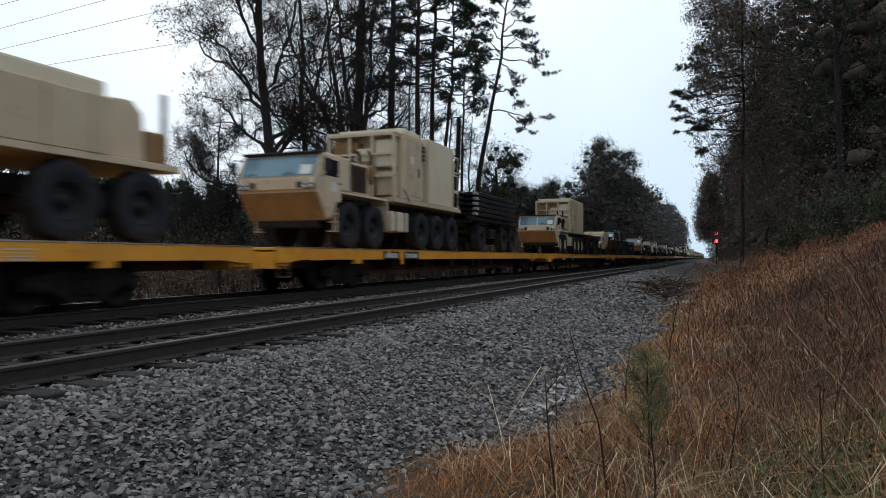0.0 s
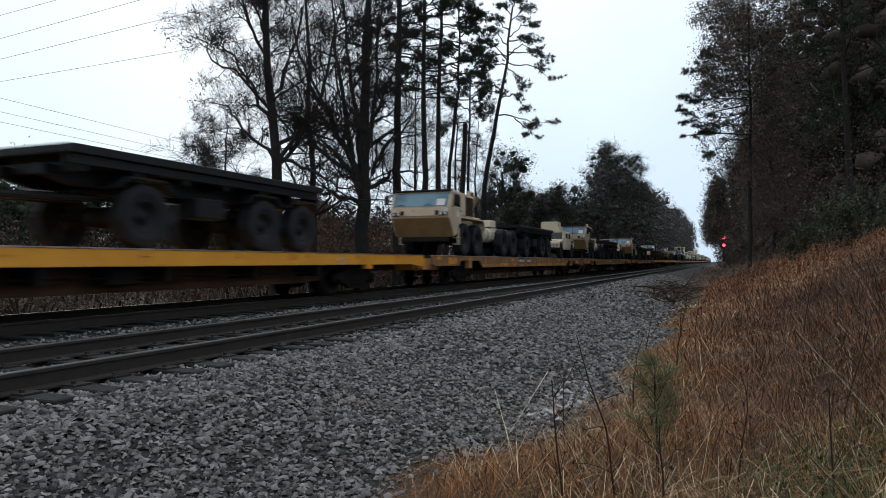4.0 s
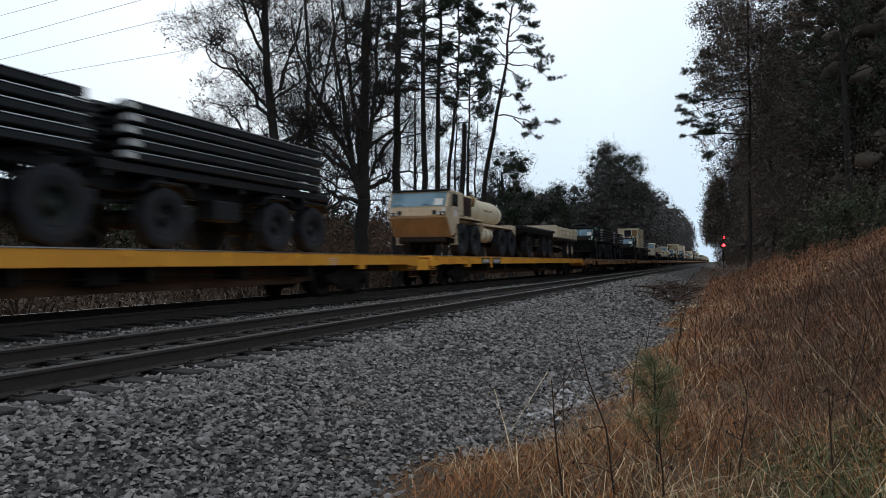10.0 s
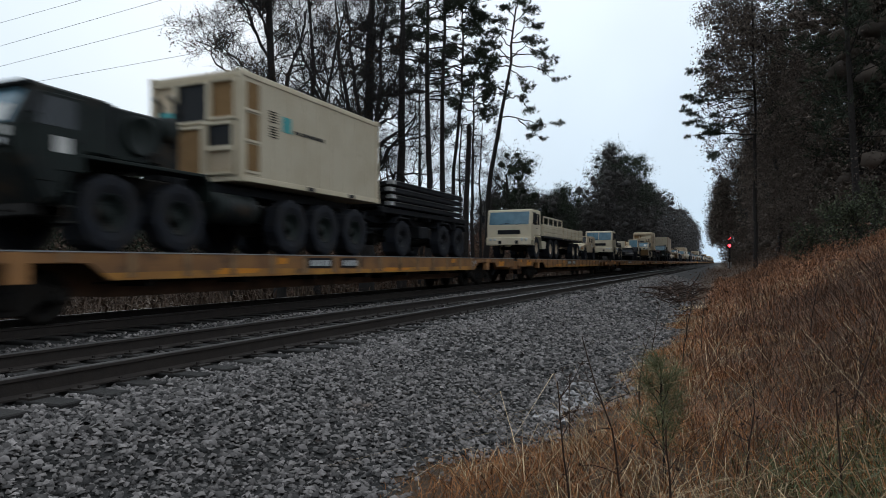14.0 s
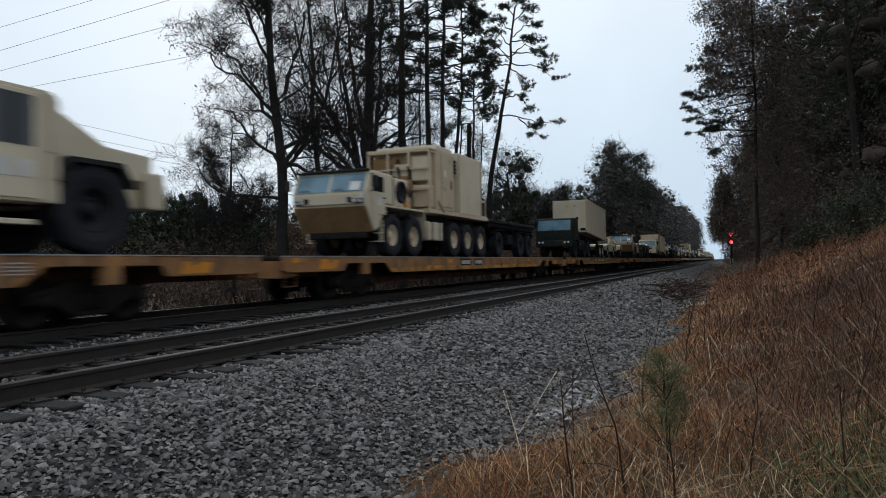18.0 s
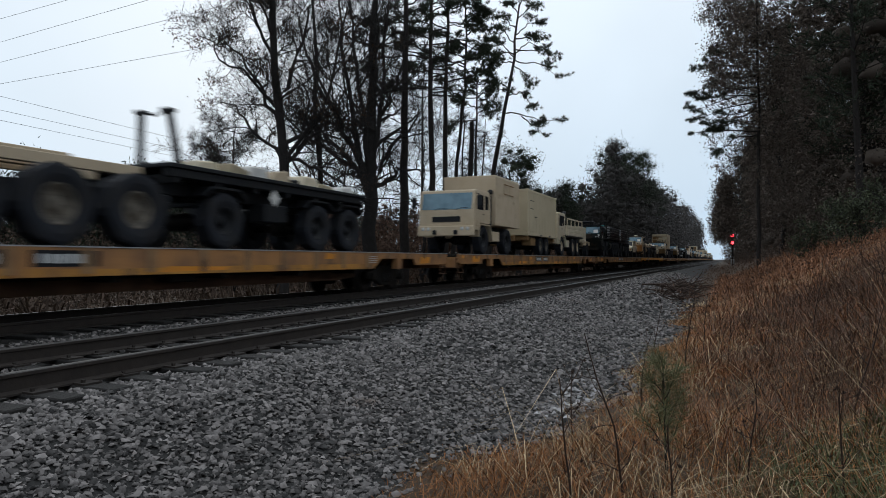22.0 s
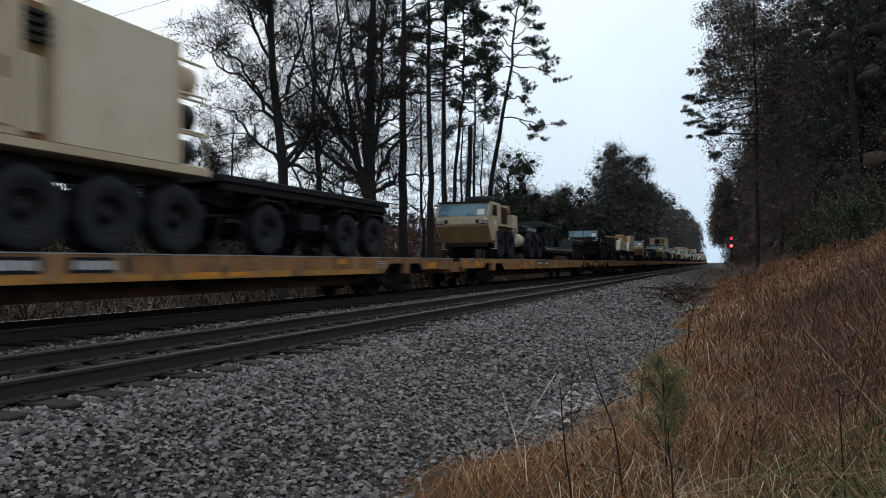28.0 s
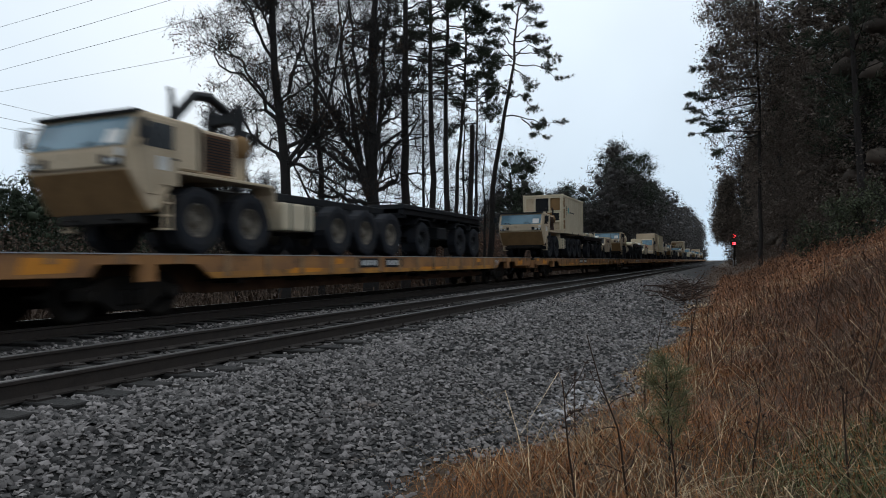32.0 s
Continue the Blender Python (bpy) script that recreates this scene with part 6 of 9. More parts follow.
def pls(paint, hub, label, split=True, ring=False, arm=False, mud=None, tank="box"):
    t = thing("army_truck", label, "truck", "ten-wheeled trucks on the train")
    hemtt_cab(t, paint, mud or (TAN_MUD if paint is not GREEN else GREEN), split, ring)
    chassis(t, 8.75, paint, tank, (2.6, 3.85), TAN_LIGHT if paint is not GREEN else None)
    hook_arm(t, paint if ring and paint is not GREEN else BLACK, arm)
    if not arm:
        for x in (0.62, 0.98):
            bm = B()
            tube(bm, [(x, 1.62, 1.9), (x, 1.60, 2.75), (x, 1.48, 2.86)], 0.05, 8)
            part("mast_post", bm, BLACK, t)
        part("mast_link", box(B(), 0.62, 0.98, 1.57, 1.65, 2.5, 2.6, 0.01), TAN_MUD if paint is not GREEN else TURQUOISE, t, "strap across the two posts")
    wheels(t, PLS_AX, 0.99, 0.63, 0.40, hub)
    axles(t, PLS_AX, 0.9, 0.63)
    bm = B()
    box(bm, -1.1, 1.1, 8.6, 8.78, 0.7, 0.95, 0.02)
    part("rear_bumper", bm, BLACK, t)
    bm = B()
    for side in (-1, 1):
        box(bm, side * 0.8, side * 1.05, 8.78, 8.81, 0.8, 0.92)
    part("tail_lamp", bm, RED, t)
    chains(t, ((-0.4, -1), (8.2, 1)))
    return t


def hemtt(paint, hub, label, split=False, tank="round", mud=None, bed=None):
    t = thing("army_truck", label, "truck", "eight-wheeled trucks on the train")
    hemtt_cab(t, paint, mud or (TAN_MUD if paint is not GREEN else GREEN), split)
    chassis(t, 7.7, paint, tank, (2.5, 3.75), TAN_LIGHT if paint is not GREEN else None)
    wheels(t, HEMTT_AX, 0.99, 0.63, 0.40, hub)
    axles(t, HEMTT_AX, 0.9, 0.63)
    bm = B()
    box(bm, -1.1, 1.1, 7.6, 7.76, 0.7, 0.95, 0.02)
    part("rear_bumper", bm, BLACK, t)
    if bed == "tank":
        bm = B()
        rings(bm, [(0, 1.98), (1.9, 0.35), (1.95, 0.62), (2.15, 0.72), (6.3, 0.72), (6.9, 0.62), (7.4, 0.42), (7.55, 0.2)], 28, "y", True, 0.82)
        body = part("tank_body", bm, TAN_LIGHT, t, "smooth oval fuel tank")
        for y in (3.2, 4.6, 6.0):
            bm = B()
            rings(bm, [(0, 1.98), (y - 0.02, 0.735), (y + 0.02, 0.735)], 28, "y", True, 0.82)
            part("tank_seam", bm, TAN, body)
        bm = B()
        letter_bars(bm, 0.715, 3.9, 5.1, 1.98, 2.08, 9, 6)
        tagged(part("stencilling", bm, TAN_MUD, body), kind="stuff")
        bm = B()
        rings(bm, [(0, 4.2), (2.5, 0.28), (2.62, 0.28), (2.64, 0.2)], 16, "z")
        part("manhole", bm, TAN, body)
        bm = B()
        box(bm, -1.1, 1.1, 7.0, 7.75, 1.05, 1.52, 0.05)
        part("pump_cabinet", bm, TAN, t)
        bm = B()
        for side in (-1, 1):
            box(bm, side * 0.5, side * 1.15, 1.75, 7.2, 1.30, 1.38, 0.01)
        part("catwalk", bm, TAN, t)
    elif bed == "cargo":
        bm = B()
        box(bm, -1.2, 1.2, 2.2, 7.7, 1.30, 1.42, 0.01)
        floor = part("cargo_floor", bm, paint, t)
        for side in (-1, 1):
            bm = B()
            box(bm, side * 1.16, side * 1.21, 2.2, 6.05, 1.42, 2.35, 0.01)
            for i in range(5):
                box(bm, side * 1.21, side * 1.24, 2.3 + 0.85 * i, 2.38 + 0.85 * i, 1.42, 2.35)
            part("cargo_side", bm, paint, t)
        bm = B()
        box(bm, -1.16, 1.16, 2.3, 6.0, 1.42, 2.62, 0.05)
        part("cargo_cover", bm, TAN_LIGHT, t)
        bm = B()
        tube(bm, [(0.9, 7.55, 1.4), (0.9, 7.55, 2.75)], 0.06, 8)
        part("crane_post", bm, PALE_STEEL, t)
        part("crane_base", prism(B(), [(6.1, 1.42), (6.9, 1.42), (6.85, 2.25), (6.6, 2.45), (6.15, 2.42)], -0.6, 1.1, 0.04), paint, t)
        part("crane_winch", box(B(), -0.5, 1.12, 6.92, 7.45, 1.42, 1.98, 0.06), TAN_MUD, t, "brown crane winch at the tail")
        part("crane_boom", tube(B(), [(0.2, 6.5, 2.3), (0.2, 7.3, 2.05), (0.2, 7.8, 1.6)], 0.11, 8), TAN_MUD, t)
    elif bed == "wrecker":
        bm = B()
        box(bm, -1.15, 1.15, 2.35, 7.4, 1.25, 1.45, 0.01)
        part("deck_body", bm, paint, t)
        for side in (-1, 1):
            for y0 in (2.5, 3.7, 4.9, 6.1):
                bm = B()
                box(bm, side * 0.72, side * 1.18, y0, y0 + 1.1, 1.45, 1.98, 0.02)
                k = part("tool_locker", bm, paint, t)
                part("locker_latch", box(B(), side * 1.18, side * 1.2, y0 + 0.48, y0 + 0.62, 1.68, 1.72), BLACK, k)
        bm = B()
        prism(bm, [(2.2, 1.45), (2.9, 1.45), (2.9, 2.35), (2.5, 2.55), (2.2, 2.35)], -0.45, 0.45, 0.03)
        part("crane_turret", bm, paint, t)
        bm = B()
        prism(bm, [(2.5, 2.10), (7.0, 2.02), (7.3, 2.2), (7.2, 2.36), (2.5, 2.45)], -0.22, 0.22, 0.02)
        part("crane_boom", bm, paint, t)
        bm = B()
        tube(bm, [(1.0, 7.2, 1.45), (1.0, 7.2, 2.75)], 0.025, 6)
        part("lamp_post", bm, BLACK, t)
        part("beacon", box(B(), 0.96, 1.04, 7.16, 7.24, 2.75, 2.85, 0.01), AMBER, t)
    elif bed == "crane":
        bm = B()
        box(bm, -1.2, 1.2, 2.3, 7.7, 1.28, 1.42, 0.01)
        part("cargo_floor", bm, paint, t)
        bm = B()
        prism(bm, [(2.3, 1.42), (3.2, 1.42), (3.1, 2.5), (2.4, 2.6)], -0.4, 0.4, 0.04)
        part("crane_turret", bm, TAN_LIGHT, t)
        bm = B()
        prism(bm, [(2.4, 2.3), (5.2, 1.75), (6.6, 1.6), (6.6, 1.85), (5.2, 2.1), (2.5, 2.7)], -0.2, 0.2, 0.03)
        tube(bm, [(0.3, 2.9, 1.9), (0.3, 4.2, 2.15)], 0.07, 8)
        part("crane_boom", bm, TAN_LIGHT, t)
        g = random.Random(4)
        for i in range(7):
            y = 3.6 + 0.55 * i
            bm = B()
            box(bm, -0.9 + g.uniform(0, 0.2), 0.9 - g.uniform(0, 0.2), y, y + 0.45, 1.42, 1.62 + g.uniform(0, 0.3), 0.03)
            part("packed_gear", bm, (BLACK, TAN, CANVAS)[i % 3], t)
    elif bed == "tractor":
        bm = B()
        rings(bm, [(0.35, -0.45), (2.40, 0.62), (2.60, 0.66), (2.70, 0.62), (2.72, 0.4), (2.6, 0.34)], 24, "z")
        part("roof_hatch", bm, BLACK, t, "low black hatch ring on the roof")
        bm = B()
        box(bm, -1.15, 1.15, 1.9, 2.7, 1.25, 2.05, 0.03)
        part("winch_housing", bm, paint, t)
        bm = B()
        box(bm, -0.5, 0.9, 2.75, 3.6, 1.3, 1.75, 0.03)
        part("tool_box", bm, TAN_LIGHT if paint is not GREEN else paint, t)
        bm = B()
        rings(bm, [(0, 5.9), (1.15, 0.5), (1.28, 0.5), (1.30, 0.42)], 20, "z")
        prism(bm, [(5.3, 1.02), (6.6, 1.02), (6.5, 1.18), (5.4, 1.18)], -0.5, 0.5)
        part("fifth_wheel", bm, STEEL_DARK, t)
        rear_fenders(t, (5.3, 6.85), BLACK, 0.63)
    else:
        bm = B()
        for side in (-1, 1):
            box(bm, side * 0.45, side * 0.6, 2.1, 7.6, 1.1, 1.32, 0.01)
        part("bed_frame", bm, TAN_LIGHT if paint is not GREEN else BLACK, t)
        bm = B()
        prism(bm, [(4.0, 1.3), (4.9, 1.3), (4.8, 1.62), (4.1, 1.62)], -0.9, 0.9, 0.03)
        box(bm, -0.7, 0.7, 2.2, 3.2, 1.3, 1.65, 0.04)
        part("load_winch", bm, TAN_LIGHT if paint is not GREEN else BLACK, t)
        bm = B()
        prism(bm, [(1.75, 1.5), (2.05, 1.5), (2.0, 2.3), (1.9, 2.75), (1.75, 2.3)], 0.55, 0.75, 0.02)
        part("crane_jib", bm, paint, t)
    chains(t, ((-0.4, -1), (7.2, 1)))
    return t


def shelter(label="two-part tan equipment shelter with doors and vents"):
    """Power and command shelter on a truck bed; origin at the truck's first axle."""
    t = thing("equipment_shelter", label, "shelter", "shelters on the trucks")
    part("base_frame", box(B(), -1.2, 1.2, 2.75, 8.8, 1.48, 1.62, 0.01), TAN, t)
    front = part("front_module", box(B(), -1.2, 1.2, 3.3, 4.95, 1.62, 3.72, 0.02), TAN, t)
    part("roof_cap", box(B(), -1.15, 1.15, 3.45, 4.95, 3.72, 3.88, 0.02), TAN_LIGHT, front)
    for side in (-1, 1):
        bm = B()
        box(bm, side * 1.2, side * 1.225, 3.75, 4.75, 1.75, 3.6, 0.008)
        d = part("access_door", bm, TAN, front)
        part("paper_notice", box(B(), side * 1.226, side * 1.23, 3.98, 4.2, 2.8, 3.05), WHITE, d)
        part("door_handle", box(B(), side * 1.226, side * 1.25, 4.6, 4.65, 2.4, 2.7), BLACK, d)
        bm = B()
        tube(bm, [(side * 1.23, 3.4, 1.95), (side * 1.23, 3.95, 1.55)], 0.03, 6)
        part("brace", bm, TAN, front)
    for x in (-1.15, -0.4, 0.4, 1.15):
        part("rack_post", box(B(), x - 0.04, x + 0.04, 2.8, 2.88, 1.62, 3.62), TAN, t)
    for z in (2.3, 3.0, 3.6):
        part("rack_rail", box(B(), -1.19, 1.19, 2.79, 2.87, z - 0.03, z + 0.03), TAN, t)
    part("rack_canopy", box(B(), -1.19, 1.19, 2.8, 3.36, 3.63, 3.70, 0.01), TAN_LIGHT, t)
    for x in (-1.15, 1.15):
        part("rack_stay", box(B(), x - 0.03, x + 0.03, 2.88, 3.3, 3.55, 3.61), TAN, t)
    for i, (x, z, w, h) in enumerate(((-0.72, 1.7, 0.72, 1.2), (0.05, 1.7, 0.7, 1.5), (0.8, 1.7, 0.62, 0.75), (-0.6, 3.0, 0.9, 0.42), (0.75, 2.6, 0.62, 0.85))):
        bm = B()
        box(bm, x - w / 2, x + w / 2, 2.92, 3.28, z, z + h, 0.03)
        part("equipment_box", bm, (TAN_MUD, TAN_LIGHT, TAN)[i % 3], t)
    rear = part("rear_module", box(B(), -1.2, 1.2, 5.45, 8.0, 1.62, 3.86, 0.02), TAN_LIGHT, t)
    # mud brown used here as the shade inside the recess
    part("vent_bay", box(B(), -1.0, 1.0, 4.95, 5.45, 1.62, 3.7), TAN_MUD, t, "recess between the two modules, its shade put into the brown")
    for side in (-1, 1):
        bm = B()
        slats(bm, side * 1.0, side * 1.12, 4.98, 5.43, 3.05, 3.6, 4)
        part("vent_louvre", bm, BLACK, t)
        bm = B()
        box(bm, side * 1.0, side * 1.06, 5.05, 5.36, 1.75, 2.9, 0.01)
        part("bay_door", bm, TAN_LIGHT, t)
        for y in (5.5, 7.95):
            part("corner_post", box(B(), side * 1.2, side * 1.222, y - 0.05, y + 0.05, 1.64, 3.84), TAN, rear)
    for z, r in ((1.95, 0.25), (2.6, 0.28), (3.3, 0.30)):
        bm = B()
        rings(bm, [(0.75, z), (8.0, r), (8.62, r), (8.68, r * 0.7)], 16, "y")
        f = part("fan_unit", bm, BLACK if z < 3 else TAN, t)
        bm = B()
        tube(bm, [(1.1, 8.0, z - 0.3), (1.1, 8.78, z - 0.3), (1.1, 8.78, z + 0.3), (1.1, 8.0, z + 0.3)], 0.03, 6)
        part("fan_guard", bm, TAN_LIGHT, f)
    return t


def iso_box(label, length=6.06, paint=TAN_LIGHT, vents=False, side_door=False):
    """Steel container, origin at the bottom of its front end."""
    t = thing("shipping_container", label, "container", "containers on the train")
    h = 2.32
    body = part("body", box(B(), -1.19, 1.19, 0.04, length - 0.04, 0.06, h - 0.04, 0.01), paint, t)
    for x in (-1.17, 1.17):
        for y in (0.05, length - 0.05):
            bm = B()
            box(bm, x - 0.055, x + 0.055, y - 0.055, y + 0.055, 0, h, 0.008)
            part("corner_post", bm, paint, t)
        for z in (0.07, h - 0.07):
            bm = B()
            box(bm, x - 0.045, x + 0.045, 0.1, length - 0.1, z - 0.06, z + 0.06, 0.008)
            part("side_rail", bm, paint, t)
    for y in (0.05, length - 0.05):
        for z in (0.07, h - 0.07):
            part("end_rail", box(B(), -1.15, 1.15, y - 0.045, y + 0.045, z - 0.06, z + 0.06, 0.008), paint, t)
    for x in (-1.17, 1.17):
        for y in (0.07, length - 0.07):
            for z in (0.06, h - 0.06):
                part("corner_casting", box(B(), x - 0.075, x + 0.075, y - 0.075, y + 0.075, z - 0.07, z + 0.07, 0.01), paint, t)
    for s in (-1, 1):
        bm = B()
        for y in np.arange(0.5, length - 0.3, 0.61):
            box(bm, s * 1.19, s * 1.197, y - 0.012, y + 0.012, 0.15, h - 0.15)
        part("panel_seams", bm, paint, body)
        part("fork_pocket", box(B(), s * 1.212, s * 1.218, length * 0.4, length * 0.4 + 0.3, 0.02, 0.11), BLACK, t)
        part("fork_pocket", box(B(), s * 1.212, s * 1.218, length * 0.72, length * 0.72 + 0.3, 0.02, 0.11), BLACK, t)
        if side_door:
            bm = B()
            box(bm, s * 1.19, s * 1.212, 0.35, 1.2, 0.22, 1.95, 0.008)
            d = part("side_door", bm, paint, t)
            bm = B()
            for z in (1.35, 1.75):
                box(bm, s * 1.212, s * 1.225, 0.4, 1.1, z, z + 0.03)
            box(bm, s * 1.212, s * 1.235, 1.25, 1.7, 0.95, 0.99)
            part("door_bar", bm, BLACK, d)
        if vents:
            for z0 in (1.05, 1.38):
                bm = B()
                slats(bm, s * 1.19, s * 1.205, 0.98, 1.24, z0, z0 + 0.28, 5)
                part("vent_louvre", bm, STEEL_DARK, t)
            for z0 in (0.25, 0.9, 1.55):
                bay = part("side_bay", box(B(), s * 1.19, s * 1.2, 0.2, 0.58, z0, z0 + 0.55, 0.01), TAN_MUD, t, "brown open bay in the end frame")
                part("bay_shelf", box(B(), s * 1.2, s * 1.222, 0.14, 0.64, z0 - 0.06, z0 - 0.01), paint, bay)
            part("bay_post", box(B(), s * 1.2, s * 1.222, 0.6, 0.66, 0.15, 2.15), paint, t)
            part("turquoise_sticker", box(B(), s * 1.197, s * 1.202, 1.45, 1.78, 1.25, 1.6), TURQUOISE, body)
            bm = B()
            letter_bars(bm, s * 1.198, 1.9, 3.2, 1.27, 1.36, 9, 5)
            tagged(part("stencilling", bm, BLACK, body), kind="stuff")
    if vents:
        for x0, x1, z0, z1, m in ((-1.05, -0.55, 1.35, 2.1, TAN), (-0.45, 0.35, 1.3, 2.1, BLACK), (0.45, 1.05, 1.35, 2.1, TAN_MUD), (0.35, 1.0, 0.75, 1.2, BLACK), (0.35, 1.0, 0.2, 0.65, TAN), (-1.05, 0.2, 0.2, 1.15, TAN_MUD)):
            rec = part("end_recess", box(B(), x0, x1, 0.02, 0.036, z0, z1), m, t)
            bm = B()
            for q0, q1, r0, r1 in ((x0 - 0.05, x0, z0 - 0.05, z1 + 0.05), (x1, x1 + 0.05, z0 - 0.05, z1 + 0.05), (x0, x1, z0 - 0.05, z0), (x0, x1, z1, z1 + 0.05)):
                box(bm, q0, q1, -0.06, 0.036, r0, r1)
            part("recess_frame", bm, paint, rec)
    else:
        for x in (-0.55, -0.2):
            bm = B()
            box(bm, x - 0.1, x + 0.1, -0.01, 0.05, 1.7, 1.85)
            part("end_vent", bm, TAN, t)
    return t


def rack_model():
    t = thing("flatrack", "black steel load-carrying flatrack with box side beams", "flatrack", "stacked flatracks")
    for side in (-1, 1):
        bm = B()
        prism(bm, [(0, 0.02), (6.1, 0.02), (6.1, 0.16), (0, 0.16)], side * 1.02, side * 1.2, 0.02)
        k = part("side_beam", bm, BLACK, t)
        # bare steel strip added as the wet highlight along the beam's top
        bm = B()
        box(bm, side * 1.03, side * 1.215, 0.02, 6.08, 0.155, 0.172)
        part("beam_cap", bm, CHROME, k)
        bm = B()
        box(bm, side * 1.05, side * 1.213, -0.04, 0.09, 0.04, 0.15, 0.012)
        part("lashing_block", bm, PALE_STEEL, k, "scuffed pale steel block")
        part("worn_corner", box(B(), side * 1.2, side * 1.207, 0.0, 0.24, 0.05, 0.145), WHITE, k, "beam end worn to bright metal")
        bm = B()
        tube(bm, [(side * 0.62, 0.3, 0.12), (side * 0.6, -0.5, 0.1), (side * 0.4, -0.72, 0.1)], 0.05, 6)
        part("bail_arm", bm, BLACK, t)
    bm = B()
    for y in np.arange(0.1, 6.1, 0.6):
        box(bm, -1.05, 1.05, y - 0.05, y + 0.05, 0.03, 0.13)
    tagged(part("floor_beam", bm, BLACK, t), kind="stuff")
    part("floor", box(B(), -1.05, 1.05, 0.1, 6.0, 0.13, 0.155), BLACK, t)
    bm = B()
    tube(bm, [(-0.5, 0.35, 0.18), (-0.5, -0.08, 0.18), (0.5, -0.08, 0.18), (0.5, 0.35, 0.18)], 0.035, 6)
    part("folded_frame", bm, BLACK, t)
    return t


RACK = []


def stack(s, z, n, step=0.213):
    for i in range(n):
        if not RACK:
            RACK.append(rack_model())
            o = RACK[0]
        else:
            o = copy_thing(RACK[0], pose(0, 0, 0))
        put(o, s + (0.05 if i % 2 else -0.04), DECK + z + step * i)


TRAILER_AX = (1.6, 5.0, 6.5)


def pls_trailer(label, paint=BLACK, hub="black", load=None, strap=False):
    """Three-axle drawbar trailer, origin at the front of its bed."""
    t = thing("flatbed_trailer", label, "trailer", "drawbar trailers on the train")
    for side in (-1, 1):
        bm = B()
        prism(bm, [(0, 1.32), (7.3, 1.32), (7.3, 1.12), (6.9, 1.02), (0.6, 1.02), (0, 1.15)], side * 0.42, side * 0.58, 0.01)
        part("frame_rail", bm, paint, t)
        bm = B()
        box(bm, side * 0.95, side * 1.12, 0.1, 7.2, 1.30, 1.46, 0.01)
        part("bed_rail", bm, paint, t)
        for y in TRAILER_AX:
            bm = B()
            prism(bm, [(y - 0.66, 1.02), (y - 0.4, 1.22), (y + 0.4, 1.22), (y + 0.66, 1.02), (y + 0.62, 1.0), (y + 0.38, 1.18), (y - 0.38, 1.18), (y - 0.62, 1.0)], side * 0.72, side * 1.15)
            part("mudguard", bm, paint, t)
        bm = B()
        box(bm, side * 0.6, side * 1.1, 2.9, 3.7, 0.6, 1.0, 0.03)
        part("stowage_box", bm, paint, t)
    for y in np.arange(0.3, 7.3, 1.15):
        part("cross_beam", box(B(), -1.1, 1.1, y - 0.06, y + 0.06, 1.2, 1.36), paint, t)
    bm = B()
    prism(bm, [(-1.35, 0.75), (-1.25, 0.85), (1.2, 0.95), (1.2, 0.8)], -0.1, 0.1)
    tube(bm, [(-0.6, 1.3, 0.85), (0.0, -1.2, 0.8), (0.6, 1.3, 0.85)], 0.05, 8)
    rings(bm, [(0, 1.6), (0.95, 0.5), (1.05, 0.5)], 16, "z")
    part("drawbar", bm, paint, t)
    wheels(t, TRAILER_AX, 0.95, 0.56, 0.36, hub)
    axles(t, TRAILER_AX, 0.85, 0.56)
    if load == "panel":
        part("flat_panel", box(B(), -0.2, -0.1, 0.3, 7.0, 1.46, 2.25, 0.01), GREEN, t, "dull dark panel standing on edge")
        part("bed_floor", box(B(), -1.18, 1.18, 0.0, 7.3, 1.46, 1.54, 0.01), BLACK, t)
        bm = B()
        for x in (-0.5, 0.5):
            tube(bm, [(x, 0.15, 1.46), (x, 0.15, 2.75)], 0.05, 8)
        tube(bm, [(-0.5, 0.15, 2.75), (0.5, 0.15, 2.75)], 0.04, 8)
        part("front_hoop", bm, BLACK, t)
    elif load in ("gear", "hoop"):
        g = random.Random(9)
        part("bed_floor", box(B(), -1.18, 1.18, 0.0, 7.3, 1.46, 1.54, 0.01), BLACK, t)
        for i in range(8):
            y = 1.15 + 0.74 * i
            bm = B()
            prism(bm, [(y, 1.54), (y + 0.7, 1.54), (y + 0.62, 1.62 + g.uniform(0.05, 0.3)), (y + 0.1, 1.66 + g.uniform(0.0, 0.25))], -1.0 + g.uniform(0, 0.3), 1.0 - g.uniform(0, 0.3), 0.03)
            part("packed_gear", bm, (TAN_LIGHT, CANVAS, WHITE, TAN, BLACK)[i % 5], t)
        if load == "hoop":
            bm = B()
            tube(bm, [(-0.32, 0.85, 2.68), (0.0, 0.85, 2.62), (0.32, 0.85, 2.68)], 0.025, 6)
            part("post_link", bm, BLACK, t)
            for x in (-1, 1):
                bm = B()
                tube(bm, [(x * 0.52, 1.0, 1.4), (x * 0.36, 0.87, 2.68)], 0.075, 8)
                box(bm, x * 0.34 - 0.12, x * 0.34 + 0.12, 0.77, 0.95, 2.66, 2.73)
                part("leaning_post", bm, BLACK, t, "dark post leaning at the bed's front")
            for side in (-1, 1):
                part("hazard_diamond", prism(B(), [(3.2, 0.95), (3.38, 1.14), (3.2, 1.33), (3.02, 1.14)], side * 1.121, side * 1.128), WHITE, t, "white diamond placard")
    elif load is None:
        bm = B()
        for x in (-0.55, 0.35):
            box(bm, x - 0.06, x + 0.06, -0.1, 0.0, 1.32, 2.72, 0.01)
        for z in (1.6, 2.15):
            box(bm, -0.6, 0.4, -0.09, -0.01, z, z + 0.12)
